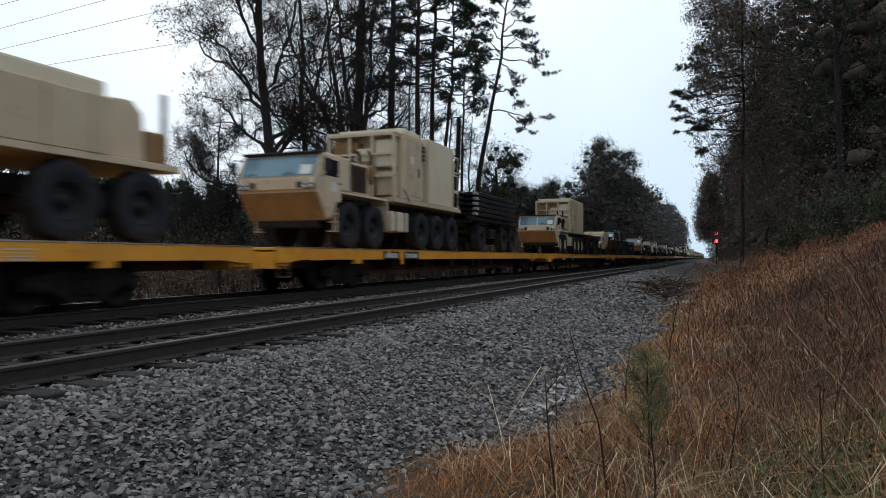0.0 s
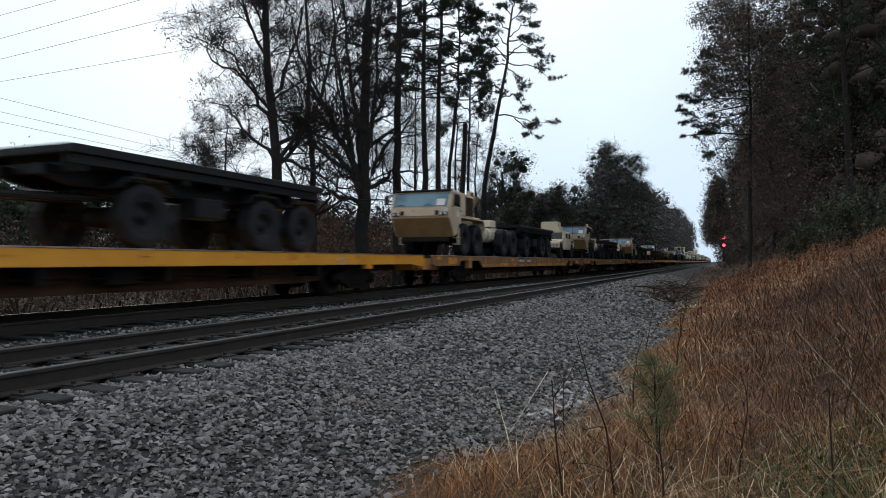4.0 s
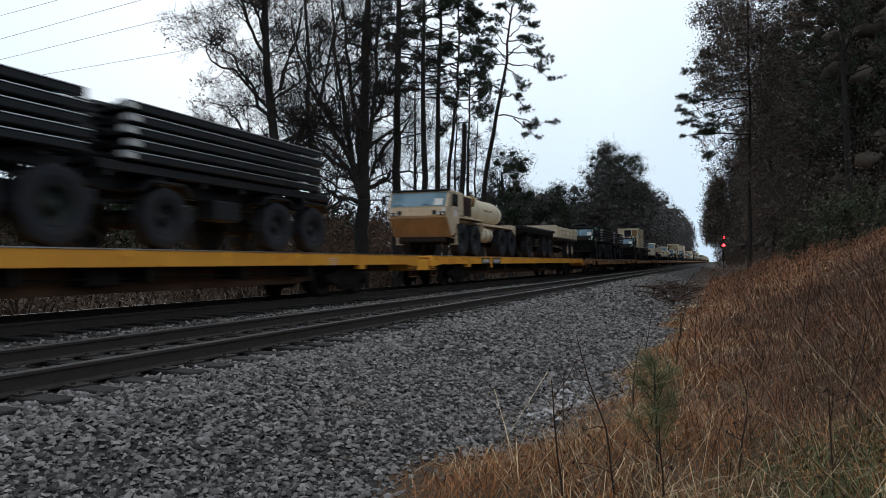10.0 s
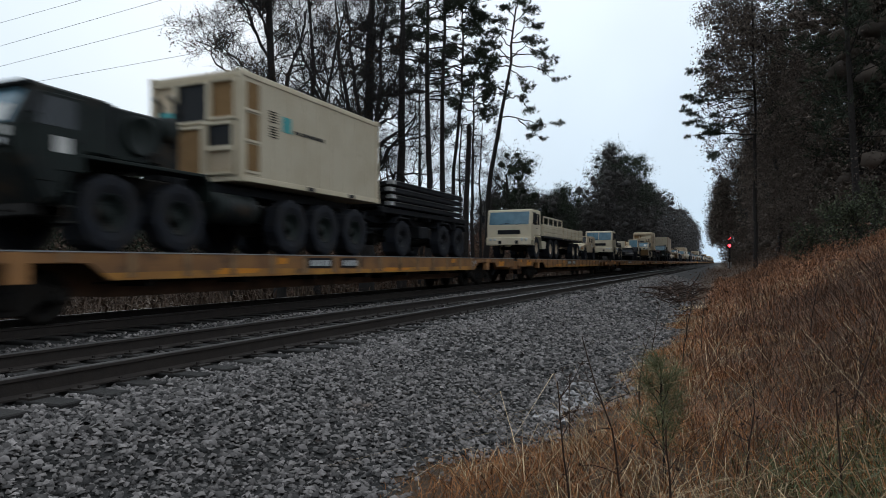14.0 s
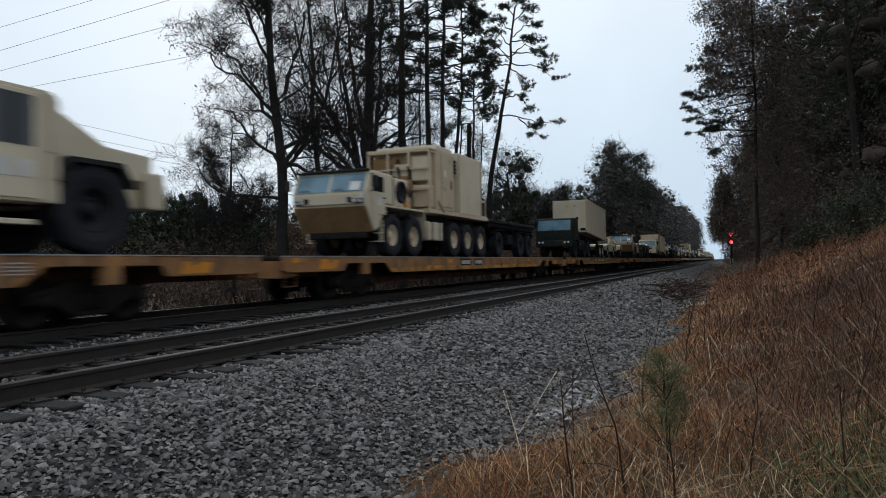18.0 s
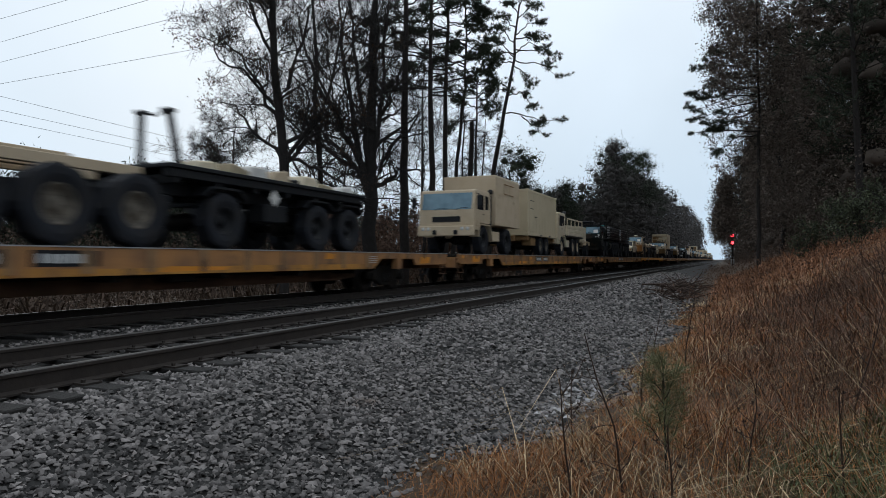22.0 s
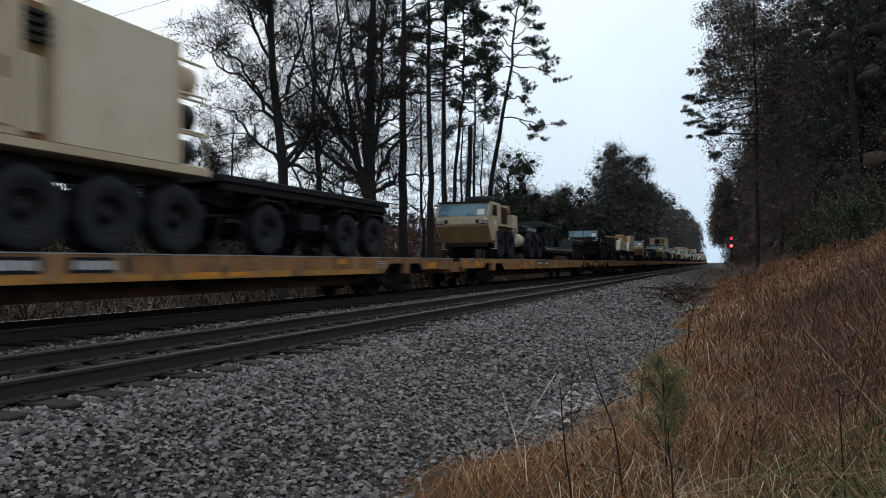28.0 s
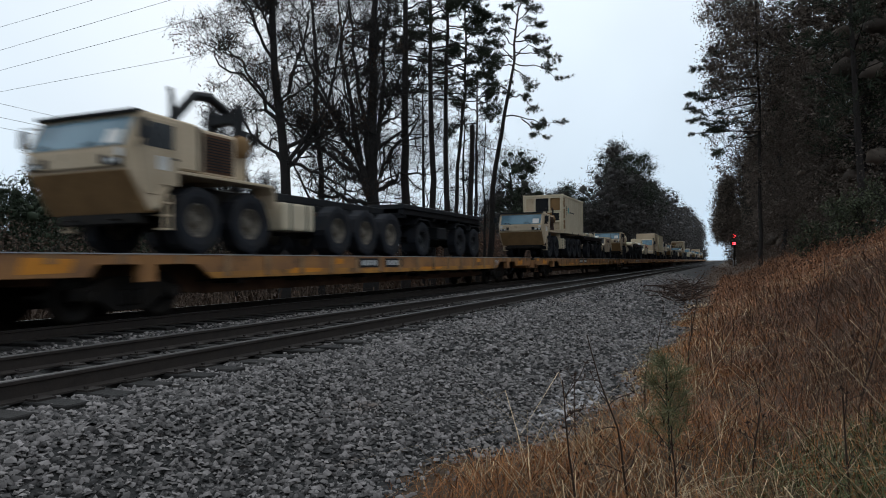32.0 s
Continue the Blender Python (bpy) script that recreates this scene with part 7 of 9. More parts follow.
        part("headboard", bm, paint, t, "dark folded frame standing ahead of the stack")
        for x in (-0.55, 0.35):
            part("post_strap", box(B(), x - 0.075, x + 0.075, -0.115, 0.015, 2.3, 2.62, 0.01), TURQUOISE if strap else PALE_STEEL, t, "turquoise strap on the post" if strap else "pale scuffed post top")
    elif load == "deck":
        part("bed_floor", box(B(), -1.2, 1.2, 0.0, 7.3, 1.46, 1.60, 0.01), paint, t)
    chains(t, ((0.6, -1), (6.8, 1)), 1.0, 0.8)
    return t


def fmtv(paint, hub, label, body=None, axs=(0.0, 3.2, 4.65), split=False, long_end=6.2, group="cab-over trucks on the train"):
    """Flat-fronted cab-over truck."""
    t = thing("army_truck", label, "truck", group)
    bm = B()
    prism(bm, [(-1.30, 0.95), (-1.32, 1.72), (-1.12, 2.52), (-1.0, 2.58), (0.62, 2.58), (0.72, 2.45), (0.72, 1.35), (0.62, 1.25), (-0.62, 1.25), (-0.74, 0.95)], -1.18, 1.18, 0.04)
    cab = part("cab", bm, paint, t)
    spans = ((-1.05, -0.03), (0.03, 1.05)) if split else ((-1.06, 1.06),)
    for x0, x1 in spans:
        bm = B()
        prism(bm, [(-1.322, 1.78), (-1.155, 2.44), (-1.14, 2.436), (-1.307, 1.776)], x0, x1)
        part("windshield", bm, GLASS, cab)
    bm = B()
    box(bm, -0.6, 0.6, -1.34, -1.30, 1.28, 1.5, 0.01)
    grille = part("grille", bm, BLACK, cab)
    for x in (-0.5, 0.4):
        bm = B()
        tube(bm, [(x, -1.33, 1.76), (x + 0.3, -1.31, 1.84), (x + 0.55, -1.31, 1.82)], 0.011, 5)
        part("wiper", bm, BLACK, cab)
    for side in (-1, 1):
        x0, x1 = (1.182, 1.2) if side > 0 else (-1.2, -1.182)
        bm = B()
        prism(bm, [(-1.14, 1.72), (-0.98, 2.46), (-0.12, 2.46), (-0.12, 1.34), (-0.66, 1.34), (-0.78, 1.12), (-1.14, 1.12)], x0, x1, 0.008)
        door = part("door", bm, paint, t)
        part("door_window", pane([(-1.04, 1.78), (-0.9, 2.38), (-0.22, 2.38), (-0.22, 1.78)], 1.194 if side > 0 else -1.206, 0.012), GLASS_DARK, door)
        part("door_handle", box(B(), side * 1.198, side * 1.225, -0.32, -0.2, 1.58, 1.62), BLACK, door)
        part("rear_cab_window", pane([(0.02, 1.82), (0.02, 2.38), (0.42, 2.38), (0.42, 1.82)], 1.176 if side > 0 else -1.19, 0.012), GLASS_DARK, cab)
        bm = B()
        tube(bm, [(side * 1.18, -1.1, 2.4), (side * 1.4, -1.3, 2.36), (side * 1.4, -1.3, 1.8)], 0.014, 6)
        part("mirror_arm", bm, BLACK, t)
        part("mirror", box(B(), side * 1.3, side * 1.5, -1.33, -1.27, 1.88, 2.3, 0.02), BLACK, t)
        bm = B()
        prism(bm, [(-0.78, 0.7), (-0.8, 0.95), (-0.6, 1.22), (0.6, 1.22), (0.82, 0.95), (1.0, 0.55), (0.95, 0.55), (0.77, 0.92), (0.57, 1.17), (-0.57, 1.17), (-0.74, 0.92), (-0.74, 0.7)], side * 0.75, side * 1.2)
        part("fender", bm, paint, t)
        bm = B()
        box(bm, side * 0.6, side * 1.12, 1.15, 2.1, 0.55, 0.98, 0.03)
        part("fuel_tank" if side > 0 else "battery_box", bm, paint, t)
        for q in (0.72, 0.95):
            bm = B()
            rings(bm, [(side * q, 1.0), (-1.46, 0.05), (-1.45, 0.075), (-1.40, 0.08)], 12, "y")
            part("headlamp", bm, LENS, t)
    bm = B()
    box(bm, -1.2, 1.2, -1.44, -1.28, 0.72, 1.12, 0.03)
    bumper = part("bumper", bm, paint, t)
    for x in (-0.45, 0.45):
        bm = B()
        box(bm, x - 0.08, x + 0.08, -1.5, -1.43, 0.78, 0.95, 0.02)
        part("tow_eye", bm, BLACK, bumper)
    for side in (-1, 1):
        bm = B()
        box(bm, side * 0.36, side * 0.46, -1.2, long_end, 0.78, 1.02)
        part("frame_rail", bm, BLACK, t)
    bm = B()
    rings(bm, [(0.72, 1.55), (0.85, 0.2), (1.25, 0.2)], 14, "y")
    part("air_intake", bm, paint if paint is not TAN_LIGHT else TAN, t)
    bm = B()
    tube(bm, [(0.98, 1.12, 1.2), (0.98, 1.12, 2.45), (0.98, 1.15, 2.6), (0.98, 1.26, 2.68), (0.98, 1.42, 2.68)], 0.1, 12)
    part("exhaust_stack", bm, BLACK, t)
    wheels(t, axs, 0.96, 0.58, 0.38, hub)
    axles(t, axs, 0.85, 0.58)
    if body == "cargo":
        part("bed_floor", box(B(), -1.2, 1.2, 1.35, long_end, 1.17, 1.27, 0.01), BLACK, t)
        for side in (-1, 1):
            for z in (1.28, 1.50, 1.72):
                part("side_board", box(B(), side * 1.14, side * 1.2, 1.38, long_end - 0.03, z, z + 0.19, 0.012), paint, t)
            bm = B()
            for y in np.linspace(1.45, long_end - 0.1, 5):
                box(bm, side * 1.12, side * 1.17, y - 0.03, y + 0.03, 1.25, 2.35)
            box(bm, side * 1.12, side * 1.17, 1.45, long_end - 0.1, 2.28, 2.36)
            part("stake_rail", bm, paint, t)
        for y in (1.4, long_end - 0.02):
            part("end_board", box(B(), -1.14, 1.14, y - 0.03, y + 0.03, 1.25, 1.9, 0.01), paint, t)
    elif body == "van":
        part("sub_frame", box(B(), -0.6, 0.6, 1.1, 4.9, 1.02, 1.22), BLACK, t)
        bm = B()
        prism(bm, [(1.38, 1.24), (4.95, 1.24), (4.95, 3.40), (1.38, 3.40)], -1.2, 1.2, 0.02)
        v = part("van_body", bm, TAN, t, "boxy tan shelter body standing behind the cab")
        for side in (-1, 1):
            for y in (2.5, 3.35):
                bm = B()
                box(bm, side * 1.2, side * 1.222, y, y + 0.6, 2.68, 3.1, 0.01)
                k = part("shuttered_window", bm, TAN, v)
                part("shutter_hood", box(B(), side * 1.222, side * 1.25, y - 0.02, y + 0.62, 3.08, 3.12), TAN_MUD, k)
                part("shutter_sill", box(B(), side * 1.222, side * 1.24, y - 0.02, y + 0.62, 2.66, 2.69), TAN_MUD, k)
            bm = B()
            box(bm, side * 1.2, side * 1.212, 1.4, 4.93, 3.3, 3.36)
            part("drip_rail", bm, TAN_LIGHT, v)
        part("spare_wheel", wheel_meshes(0.5, 0.3, "tan", 0.1)[0], None, t, at=(0.75, 0.98, 1.75))
    elif body == "tractor":
        for side in (-1, 1):
            part("rear_cowl", prism(B(), [(0.74, 1.2), (0.74, 2.05), (1.0, 2.0), (1.5, 1.3), (1.5, 1.2)], side * 0.72, side * 1.12, 0.03), paint, t)
            part("side_locker", box(B(), side * 0.62, side * 1.14, 2.15, 2.6, 0.75, 1.15, 0.03), PALE_STEEL if paint is not GREEN else GREEN, t)
        bm = B()
        rings(bm, [(0, 3.9), (1.12, 0.48), (1.25, 0.48), (1.27, 0.4)], 20, "z")
        box(bm, -0.5, 0.5, 3.2, 4.6, 1.0, 1.12)
        part("fifth_wheel", bm, STEEL_DARK, t)
        for side in (-1, 1):
            bm = B()
            prism(bm, [(2.5, 1.02), (2.6, 1.2), (5.2, 1.2), (5.3, 1.02), (5.26, 1.02), (5.17, 1.17), (2.63, 1.17), (2.54, 1.02)], side * 0.75, side * 1.15)
            part("mudguard", bm, paint, t)
    chains(t, ((-0.5, -1), (axs[-1] + 0.2, 1)), 1.0, 0.75)
    return t


def humvee(label, style="hard", paint=TAN_LIGHT, hub="black"):
    """Low wide four-wheel-drive car; wheels at 0 and 3.3."""
    t = thing("utility_vehicle", label, "military car", "four-wheel-drive cars on the train")
    bm = B()
    prism(bm, [(-0.78, 0.62), (-0.82, 0.98), (-0.72, 1.06), (0.72, 1.20), (0.95, 1.20), (3.0, 1.20), (4.05, 1.16), (4.05, 0.75), (3.82, 0.72), (3.72, 1.0), (2.88, 1.0), (2.75, 0.55), (0.6, 0.55), (0.5, 0.98), (-0.5, 0.98), (-0.58, 0.66)], -1.07, 1.07, 0.03)
    body = part("body", bm, paint, t)
    bm = B()
    slats(bm, -0.5, 0.5, -0.86, -0.81, 0.72, 0.98, 6)
    part("grille", bm, BLACK, body)
    for side in (-1, 1):
        bm = B()
        rings(bm, [(side * 0.78, 0.88), (-0.87, 0.08), (-0.85, 0.1), (-0.8, 0.1)], 14, "y")
        part("headlamp", bm, LENS, t)
        part("turn_lamp", box(B(), side * 0.92, side * 1.0, -0.86, -0.8, 0.78, 0.86), AMBER, t)
    bm = B()
    prism(bm, [(-0.72, 1.065), (0.7, 1.205), (0.7, 1.235), (-0.7, 1.10)], -0.85, 0.85, 0.01)
    part("hood", bm, paint, t)
    part("bumper", box(B(), -0.95, 0.95, -0.95, -0.82, 0.5, 0.66, 0.02), BLACK, t)
    bm = B()
    for x0, x1 in ((-1.0, -0.93), (-0.035, 0.035), (0.93, 1.0)):
        prism(bm, [(0.72, 1.2), (0.86, 1.2), (1.06, 1.70), (0.94, 1.70)], x0, x1)
    box(bm, -1.0, 1.0, 0.93, 1.08, 1.66, 1.73)
    part("windshield_frame", bm, paint, t)
    for x0, x1 in ((-0.92, -0.04), (0.04, 0.92)):
        bm = B()
        prism(bm, [(0.775, 1.24), (0.955, 1.66), (0.97, 1.66), (0.79, 1.24)], x0, x1)
        part("windshield", bm, GLASS_DARK, t)
    if style == "box":
        bm = B()
        prism(bm, [(0.86, 1.2), (1.06, 1.76), (1.92, 1.80), (1.92, 1.2)], -1.02, 1.02, 0.03)
        part("cabin", bm, paint, t)
        bm = B()
        prism(bm, [(1.95, 1.12), (1.95, 1.92), (2.08, 2.14), (4.28, 2.10), (4.28, 1.12)], -1.07, 1.07, 0.03)
        shell = part("rear_shelter", bm, paint, t, "tall boxy hard shelter over the rear bed")
        for side in (-1, 1):
            for z in (1.30, 1.88):
                part("shelter_seam", box(B(), side * 1.07, side * 1.078, 2.0, 4.26, z, z + 0.025), TAN_MUD, shell)
            d = part("door", prism(B(), [(1.06, 0.62), (1.86, 0.62), (1.86, 1.68), (1.16, 1.68)], side * 1.03, side * 1.085, 0.012), paint, t)
            part("door_window", prism(B(), [(1.26, 1.26), (1.76, 1.26), (1.76, 1.60), (1.34, 1.60)], side * 1.083, side * 1.093), GLASS_DARK, d)
            part("door_handle", box(B(), side * 1.085, side * 1.11, 1.7, 1.8, 1.08, 1.11), BLACK, d)
            for y in (0.75, 2.2):
                part("body_slot", box(B(), side * 1.07, side * 1.076, y, y + 0.5, 0.66, 0.69), BLACK, t)
    elif style in ("hard", "turret"):
        bm = B()
        back = [(3.15, 1.73), (4.05, 1.72)] if style == "hard" else [(2.75, 1.73), (4.05, 1.18)]
        prism(bm, [(0.86, 1.2), (1.06, 1.73), *back, (4.05, 1.16)], -1.02, 1.02, 0.03)
        cabin = part("cabin", bm, paint, t)
        for side in (-1, 1):
            for y0, y1 in ((1.08, 1.82), (1.92, 2.66)):
                bm = B()
                prism(bm, [(y0, 0.62), (y1, 0.62), (y1, 1.66), (y0 + (0.1 if y0 < 1.5 else 0), 1.66)], side * 1.03, side * 1.085, 0.012)
                d = part("door", bm, paint, t)
                part("door_window", box(B(), side * 1.083, side * 1.093, y0 + 0.16, y1 - 0.12, 1.28, 1.58), GLASS_DARK, d)
                part("door_handle", box(B(), side * 1.085, side * 1.11, y1 - 0.16, y1 - 0.06, 1.1, 1.13), BLACK, d)
            part("door_placard", box(B(), side * 1.087, side * 1.093, 2.15, 2.45, 0.95, 1.15), WHITE, t)
        if style == "turret":
            bm = B()
            rings(bm, [(0, 2.0), (1.73, 0.55), (1.80, 0.55)], 20, "z")
            part("turret_ring", bm, paint, t)
            for x0, x1, y0, y1, z1 in ((-0.55, 0.55, 1.38, 1.43, 2.4), (-0.62, -0.57, 1.45, 1.85, 2.35), (0.57, 0.62, 1.45, 1.85, 2.35), (-0.62, -0.57, 2.0, 2.5, 2.08), (0.57, 0.62, 2.0, 2.5, 2.08), (-0.55, 0.55, 2.5, 2.55, 2.05)):
                part("gun_shield", box(B(), x0, x1, y0, y1, 1.8, z1, 0.01), paint, t)
            for side in (-1, 1):
                part("side_vent", box(B(), side * 1.07, side * 1.08, 2.95, 3.75, 1.05, 1.15), BLACK, t)
        else:
            part("roof_rails", box(B(), -0.95, 0.95, 3.0, 4.0, 1.73, 1.78, 0.01), paint, t)
    else:
        for side in (-1, 1):
            bm = B()
            for y in (1.84, 2.78):
                box(bm, side * 0.96, side * 1.05, y - 0.05, y + 0.05, 1.18, 1.72)
            box(bm, side * 0.96, side * 1.06, 1.0, 2.85, 1.66, 1.73)
            part("door_frame", bm, paint, t)
            part("lower_door", box(B(), side * 1.03, side * 1.08, 1.1, 2.7, 0.6, 1.18 if style == "pickup" else 0.95, 0.015), paint, t)
        part("canvas_roof", box(B(), -1.02, 1.02, 1.0, 2.9, 1.70, 1.78, 0.02), CANVAS, t)
        part("dark_seats", box(B(), -0.8, 0.8, 1.5, 2.5, 0.8, 1.35, 0.05), BLACK, t)
        if style == "pickup":
            part("cab_back", box(B(), -1.0, 1.0, 2.75, 2.82, 1.18, 1.72), paint, t)
            part("cargo_cover", box(B(), -0.95, 0.95, 2.95, 3.95, 1.2, 1.34, 0.04), CANVAS, t)
        else:
            part("rear_bed", box(B(), -0.98, 0.98, 2.9, 4.0, 1.16, 1.26, 0.02), paint, t)
    wheels(t, (0.0, 3.3), 0.92, 0.46, 0.3, hub, 0.3)
    axles(t, (0.0, 3.3), 0.8, 0.46)
    bm = B()
    tube(bm, [(0.95, 3.95, 1.16), (0.97, 4.0, 2.3)], 0.012, 5)
    part("antenna", bm, BLACK, t)
    chains(t, ((-0.5, -1), (3.7, 1)), 0.9, 0.5)
    return t


def tank_trailer(label):
    """Water tank trailer on one axle (y = 0), drawbar ahead."""
    t = thing("tank_trailer", label, "trailer", "small trailers on the train")
    bm = B()
    rings(bm, [(0, 1.36), (-1.3, 0.25), (-1.26, 0.45), (-1.14, 0.6), (0.45, 0.6), (0.56, 0.45), (0.6, 0.25)], 26, "y", True, 0.88)
    k = part("tank", bm, TAN_LIGHT, t, "pale tan oval water tank")
    bm = B()
    rings(bm, [(0, -0.35), (1.82, 0.25), (1.96, 0.25), (1.99, 0.2)], 16, "z")
    part("filler_cap", bm, TAN, k)
    bm = B()
    for y in (-1.0, 0.3):
        rings(bm, [(0, 1.36), (y - 0.03, 0.61), (y + 0.03, 0.61)], 26, "y", True, 0.88)
    part("tank_band", bm, TAN, k)
    bm = B()
    letter_bars(bm, 0.6, -0.95, 0.15, 1.3, 1.42, 8, 3)
    tagged(part("stencilling", bm, TAN_MUD, k), kind="stuff")
    bm = B()
    for side in (-1, 1):
        tube(bm, [(side * 0.55, 0.9, 0.72), (side * 0.55, -1.5, 0.72), (0, -3.0, 0.62)], 0.06, 8)
    box(bm, -0.6, 0.6, -0.9, -0.75, 0.66, 0.85)
    part("frame", bm, TAN, t)
    for side in (-1, 1):
        bm = B()
        prism(bm, [(-0.72, 0.75), (-0.62, 1.1), (-0.35, 1.22), (0.35, 1.22), (0.62, 1.1), (0.72, 0.75), (0.68, 0.75), (0.58, 1.06), (0.33, 1.17), (-0.33, 1.17), (-0.58, 1.06), (-0.68, 0.75)], side * 0.75, side * 1.15)
        part("fender", bm, TAN, t)
    bm = B()
    tube(bm, [(0, -2.6, 0.65), (0, -2.6, 0.1)], 0.05, 8)
    box(bm, -0.12, 0.12, -2.72, -2.48, 0.0, 0.04)
    part("landing_leg", bm, TAN, t)
    wheels(t, (0.0,), 0.95, 0.52, 0.3, "tan")
    axles(t, (0.0,), 0.9, 0.52)
    return t


def box_trailer(label):
    """Generator set trailer on one axle (y = 0)."""
    t = thing("generator_trailer", label, "trailer", "small trailers on the train")
    body = part("housing", box(B(), -0.95, 0.95, -2.3, 0.1, 0.95, 2.05, 0.04), TAN_LIGHT, t)
    for side in (-1, 1):
        for y in (-2.0, -1.0):
            part("housing_door", box(B(), side * 0.95, side * 0.972, y, y + 0.8, 1.05, 1.95, 0.01), TAN_LIGHT, body)
        bm = B()
        slats(bm, side * 0.972, side * 0.985, -1.85, -1.4, 1.45, 1.85, 6)
        part("vent_louvre", bm, BLACK, body)
        bm = B()
        prism(bm, [(-0.65, 0.78), (-0.6, 1.05), (0.6, 1.05), (0.68, 0.78), (0.64, 0.78), (0.57, 1.01), (-0.57, 1.01), (-0.61, 0.78)], side * 0.7, side * 1.1)
        part("fender", bm, TAN, t)
    bm = B()
    for side in (-1, 1):
        tube(bm, [(side * 0.55, 0.7, 0.78), (side * 0.55, -2.2, 0.78), (0, -3.4, 0.68)], 0.06, 8)
    part("frame", bm, TAN, t)
    wheels(t, (0.0,), 0.92, 0.48, 0.28, "black")
    axles(t, (0.0,), 0.85, 0.48)
    return t


def cargo_trailer(label):
    """Two-axle drop-side trailer, origin at the front of its bed."""
    t = thing("cargo_trailer", label, "trailer", "drop-side trailers on the train")
    part("bed_floor", box(B(), -1.2, 1.2, 0, 6.2, 1.16, 1.27, 0.01), BLACK, t)
    for side in (-1, 1):
        for z in (1.28, 1.5, 1.72):
            part("side_board", box(B(), side * 1.14, side * 1.2, 0.03, 6.17, z, z + 0.2, 0.015), TAN_LIGHT, t)
        bm = B()
        for y in np.linspace(0.1, 6.1, 6):
            box(bm, side * 1.19, side * 1.225, y - 0.04, y + 0.04, 1.2, 1.94)
        part("stake", bm, TAN, t)
        bm = B()
        box(bm, side * 0.36, side * 0.46, 0.1, 6.1, 0.85, 1.12)
        part("frame_rail", bm, BLACK, t)
    for y in (0.02, 6.18):
        part("end_board", box(B(), -1.16, 1.16, y - 0.03, y + 0.03, 1.27, 2.0, 0.01), TAN_LIGHT, t)
    bm = B()
    tube(bm, [(-0.5, 0.3, 0.95), (0, -1.3, 0.7), (0.5, 0.3, 0.95)], 0.06, 8)
    tube(bm, [(0.3, 0.5, 1.1), (0.3, 0.4, 0.05)], 0.06, 8)
    part("drawbar", bm, BLACK, t)
    wheels(t, (3.6, 5.05), 0.95, 0.54, 0.34, "pale")
    axles(t, (3.6, 5.05), 0.85, 0.54)
    chains(t, ((0.8, -1), (5.8, 1)), 1.0, 0.7)
    return t


def iso_chassis(label):
    """Short two-axle trailer under a container."""
    t = thing("container_trailer", label, "trailer", "container trailers on the train")
    for side in (-1, 1):
        part("frame_rail", box(B(), side * 0.4, side * 0.55, -0.3, 6.2, 0.72, 0.97), TAN_MUD, t)
        part("outrigger", box(B(), side * 0.5, side * 1.15, 0.1, 0.35, 0.75, 0.97, 0.01), TAN_MUD, t)
        part("outrigger", box(B(), side * 0.5, side * 1.15, 5.6, 5.85, 0.75, 0.97, 0.01), TAN_MUD, t)
        part("stowage_box", box(B(), side * 0.6, side * 1.1, 0.9, 1.8, 0.5, 0.9, 0.03), TAN_MUD, t)
    bm = B()
    tube(bm, [(-0.5, 0.0, 0.85), (0, -1.2, 0.7), (0.5, 0.0, 0.85)], 0.06, 8)
    part("drawbar", bm, TAN_MUD, t)
    wheels(t, (2.9, 4.2), 0.95, 0.5, 0.34, "tan")
    axles(t, (2.9, 4.2), 0.85, 0.5)
    return t


def van_trailer(label):
    """Semi-trailer van, nose high on its tractor; origin at the body's front."""
    t = thing("van_semitrailer", label, "trailer")
    tilt = 0.055
    L = 8.35
    bm = B()
    prism(bm, [(0, 1.82), (L, 1.82 - tilt * L), (L, 3.86), (0, 4.12)], -1.2, 1.2, 0.02)
    v = part("van_body", bm, TAN_LIGHT, t, "plain pale tan box body with flush sides")
    for z0, z1, n in ((1.80, 1.36, "lower_rail"), (4.08, 3.82, "upper_rail")):
        for side in (-1, 1):
            bm = B()
            prism(bm, [(0, z0), (L, z1), (L, z1 + 0.09), (0, z0 + 0.09)], side * 1.2, side * 1.225)
            part(n, bm, TAN, v)
    for x in (-1.17, 1.17):
        part("corner_post", box(B(), x - 0.05, x + 0.05, -0.025, 0.04, 1.85, 4.08), TAN, v)
    for x in (-0.15, 0.35):
        part("front_vent", box(B(), x - 0.09, x + 0.09, -0.05, 0.01, 3.62, 3.82, 0.015), TAN, v)
    part("connector_box", box(B(), 0.75, 1.1, -0.06, 0.01, 1.95, 2.12, 0.015), BLACK, v)
    for side in (-1, 1):
        part("side_plate", box(B(), side * 1.2, side * 1.21, 0.12, 0.6, 1.95, 2.25), WHITE, v)
        bm = B()
        prism(bm, [(0.3, 1.75), (L - 0.2, 1.36), (L - 0.2, 1.1), (3.2, 1.2), (2.6, 1.5), (0.3, 1.6)], side * 0.45, side * 0.55)
        part("frame_rail", bm, BLACK, t)
        bm = B()
        box(bm, side * 0.7, side * 0.82, 2.9, 3.05, 0.35, 1.5)
        part("landing_leg", bm, BLACK, t)
    bm = B()
    for z in (2.1, 3.4):
        box(bm, -0.9, 0.9, L, L + 0.12, z, z + 0.12)
    part("rear_rack", bm, TAN, t)
    wheels(t, (5.9, 7.15), 0.95, 0.53, 0.36, "pale")
    axles(t, (5.9, 7.15), 0.85, 0.53)
    part("mudguard", box(B(), -1.15, 1.15, 5.2, 7.9, 1.14, 1.17), BLACK, t)
    chains(t, ((3.0, -1), (7.6, 1)), 1.0, 0.7)
    return t


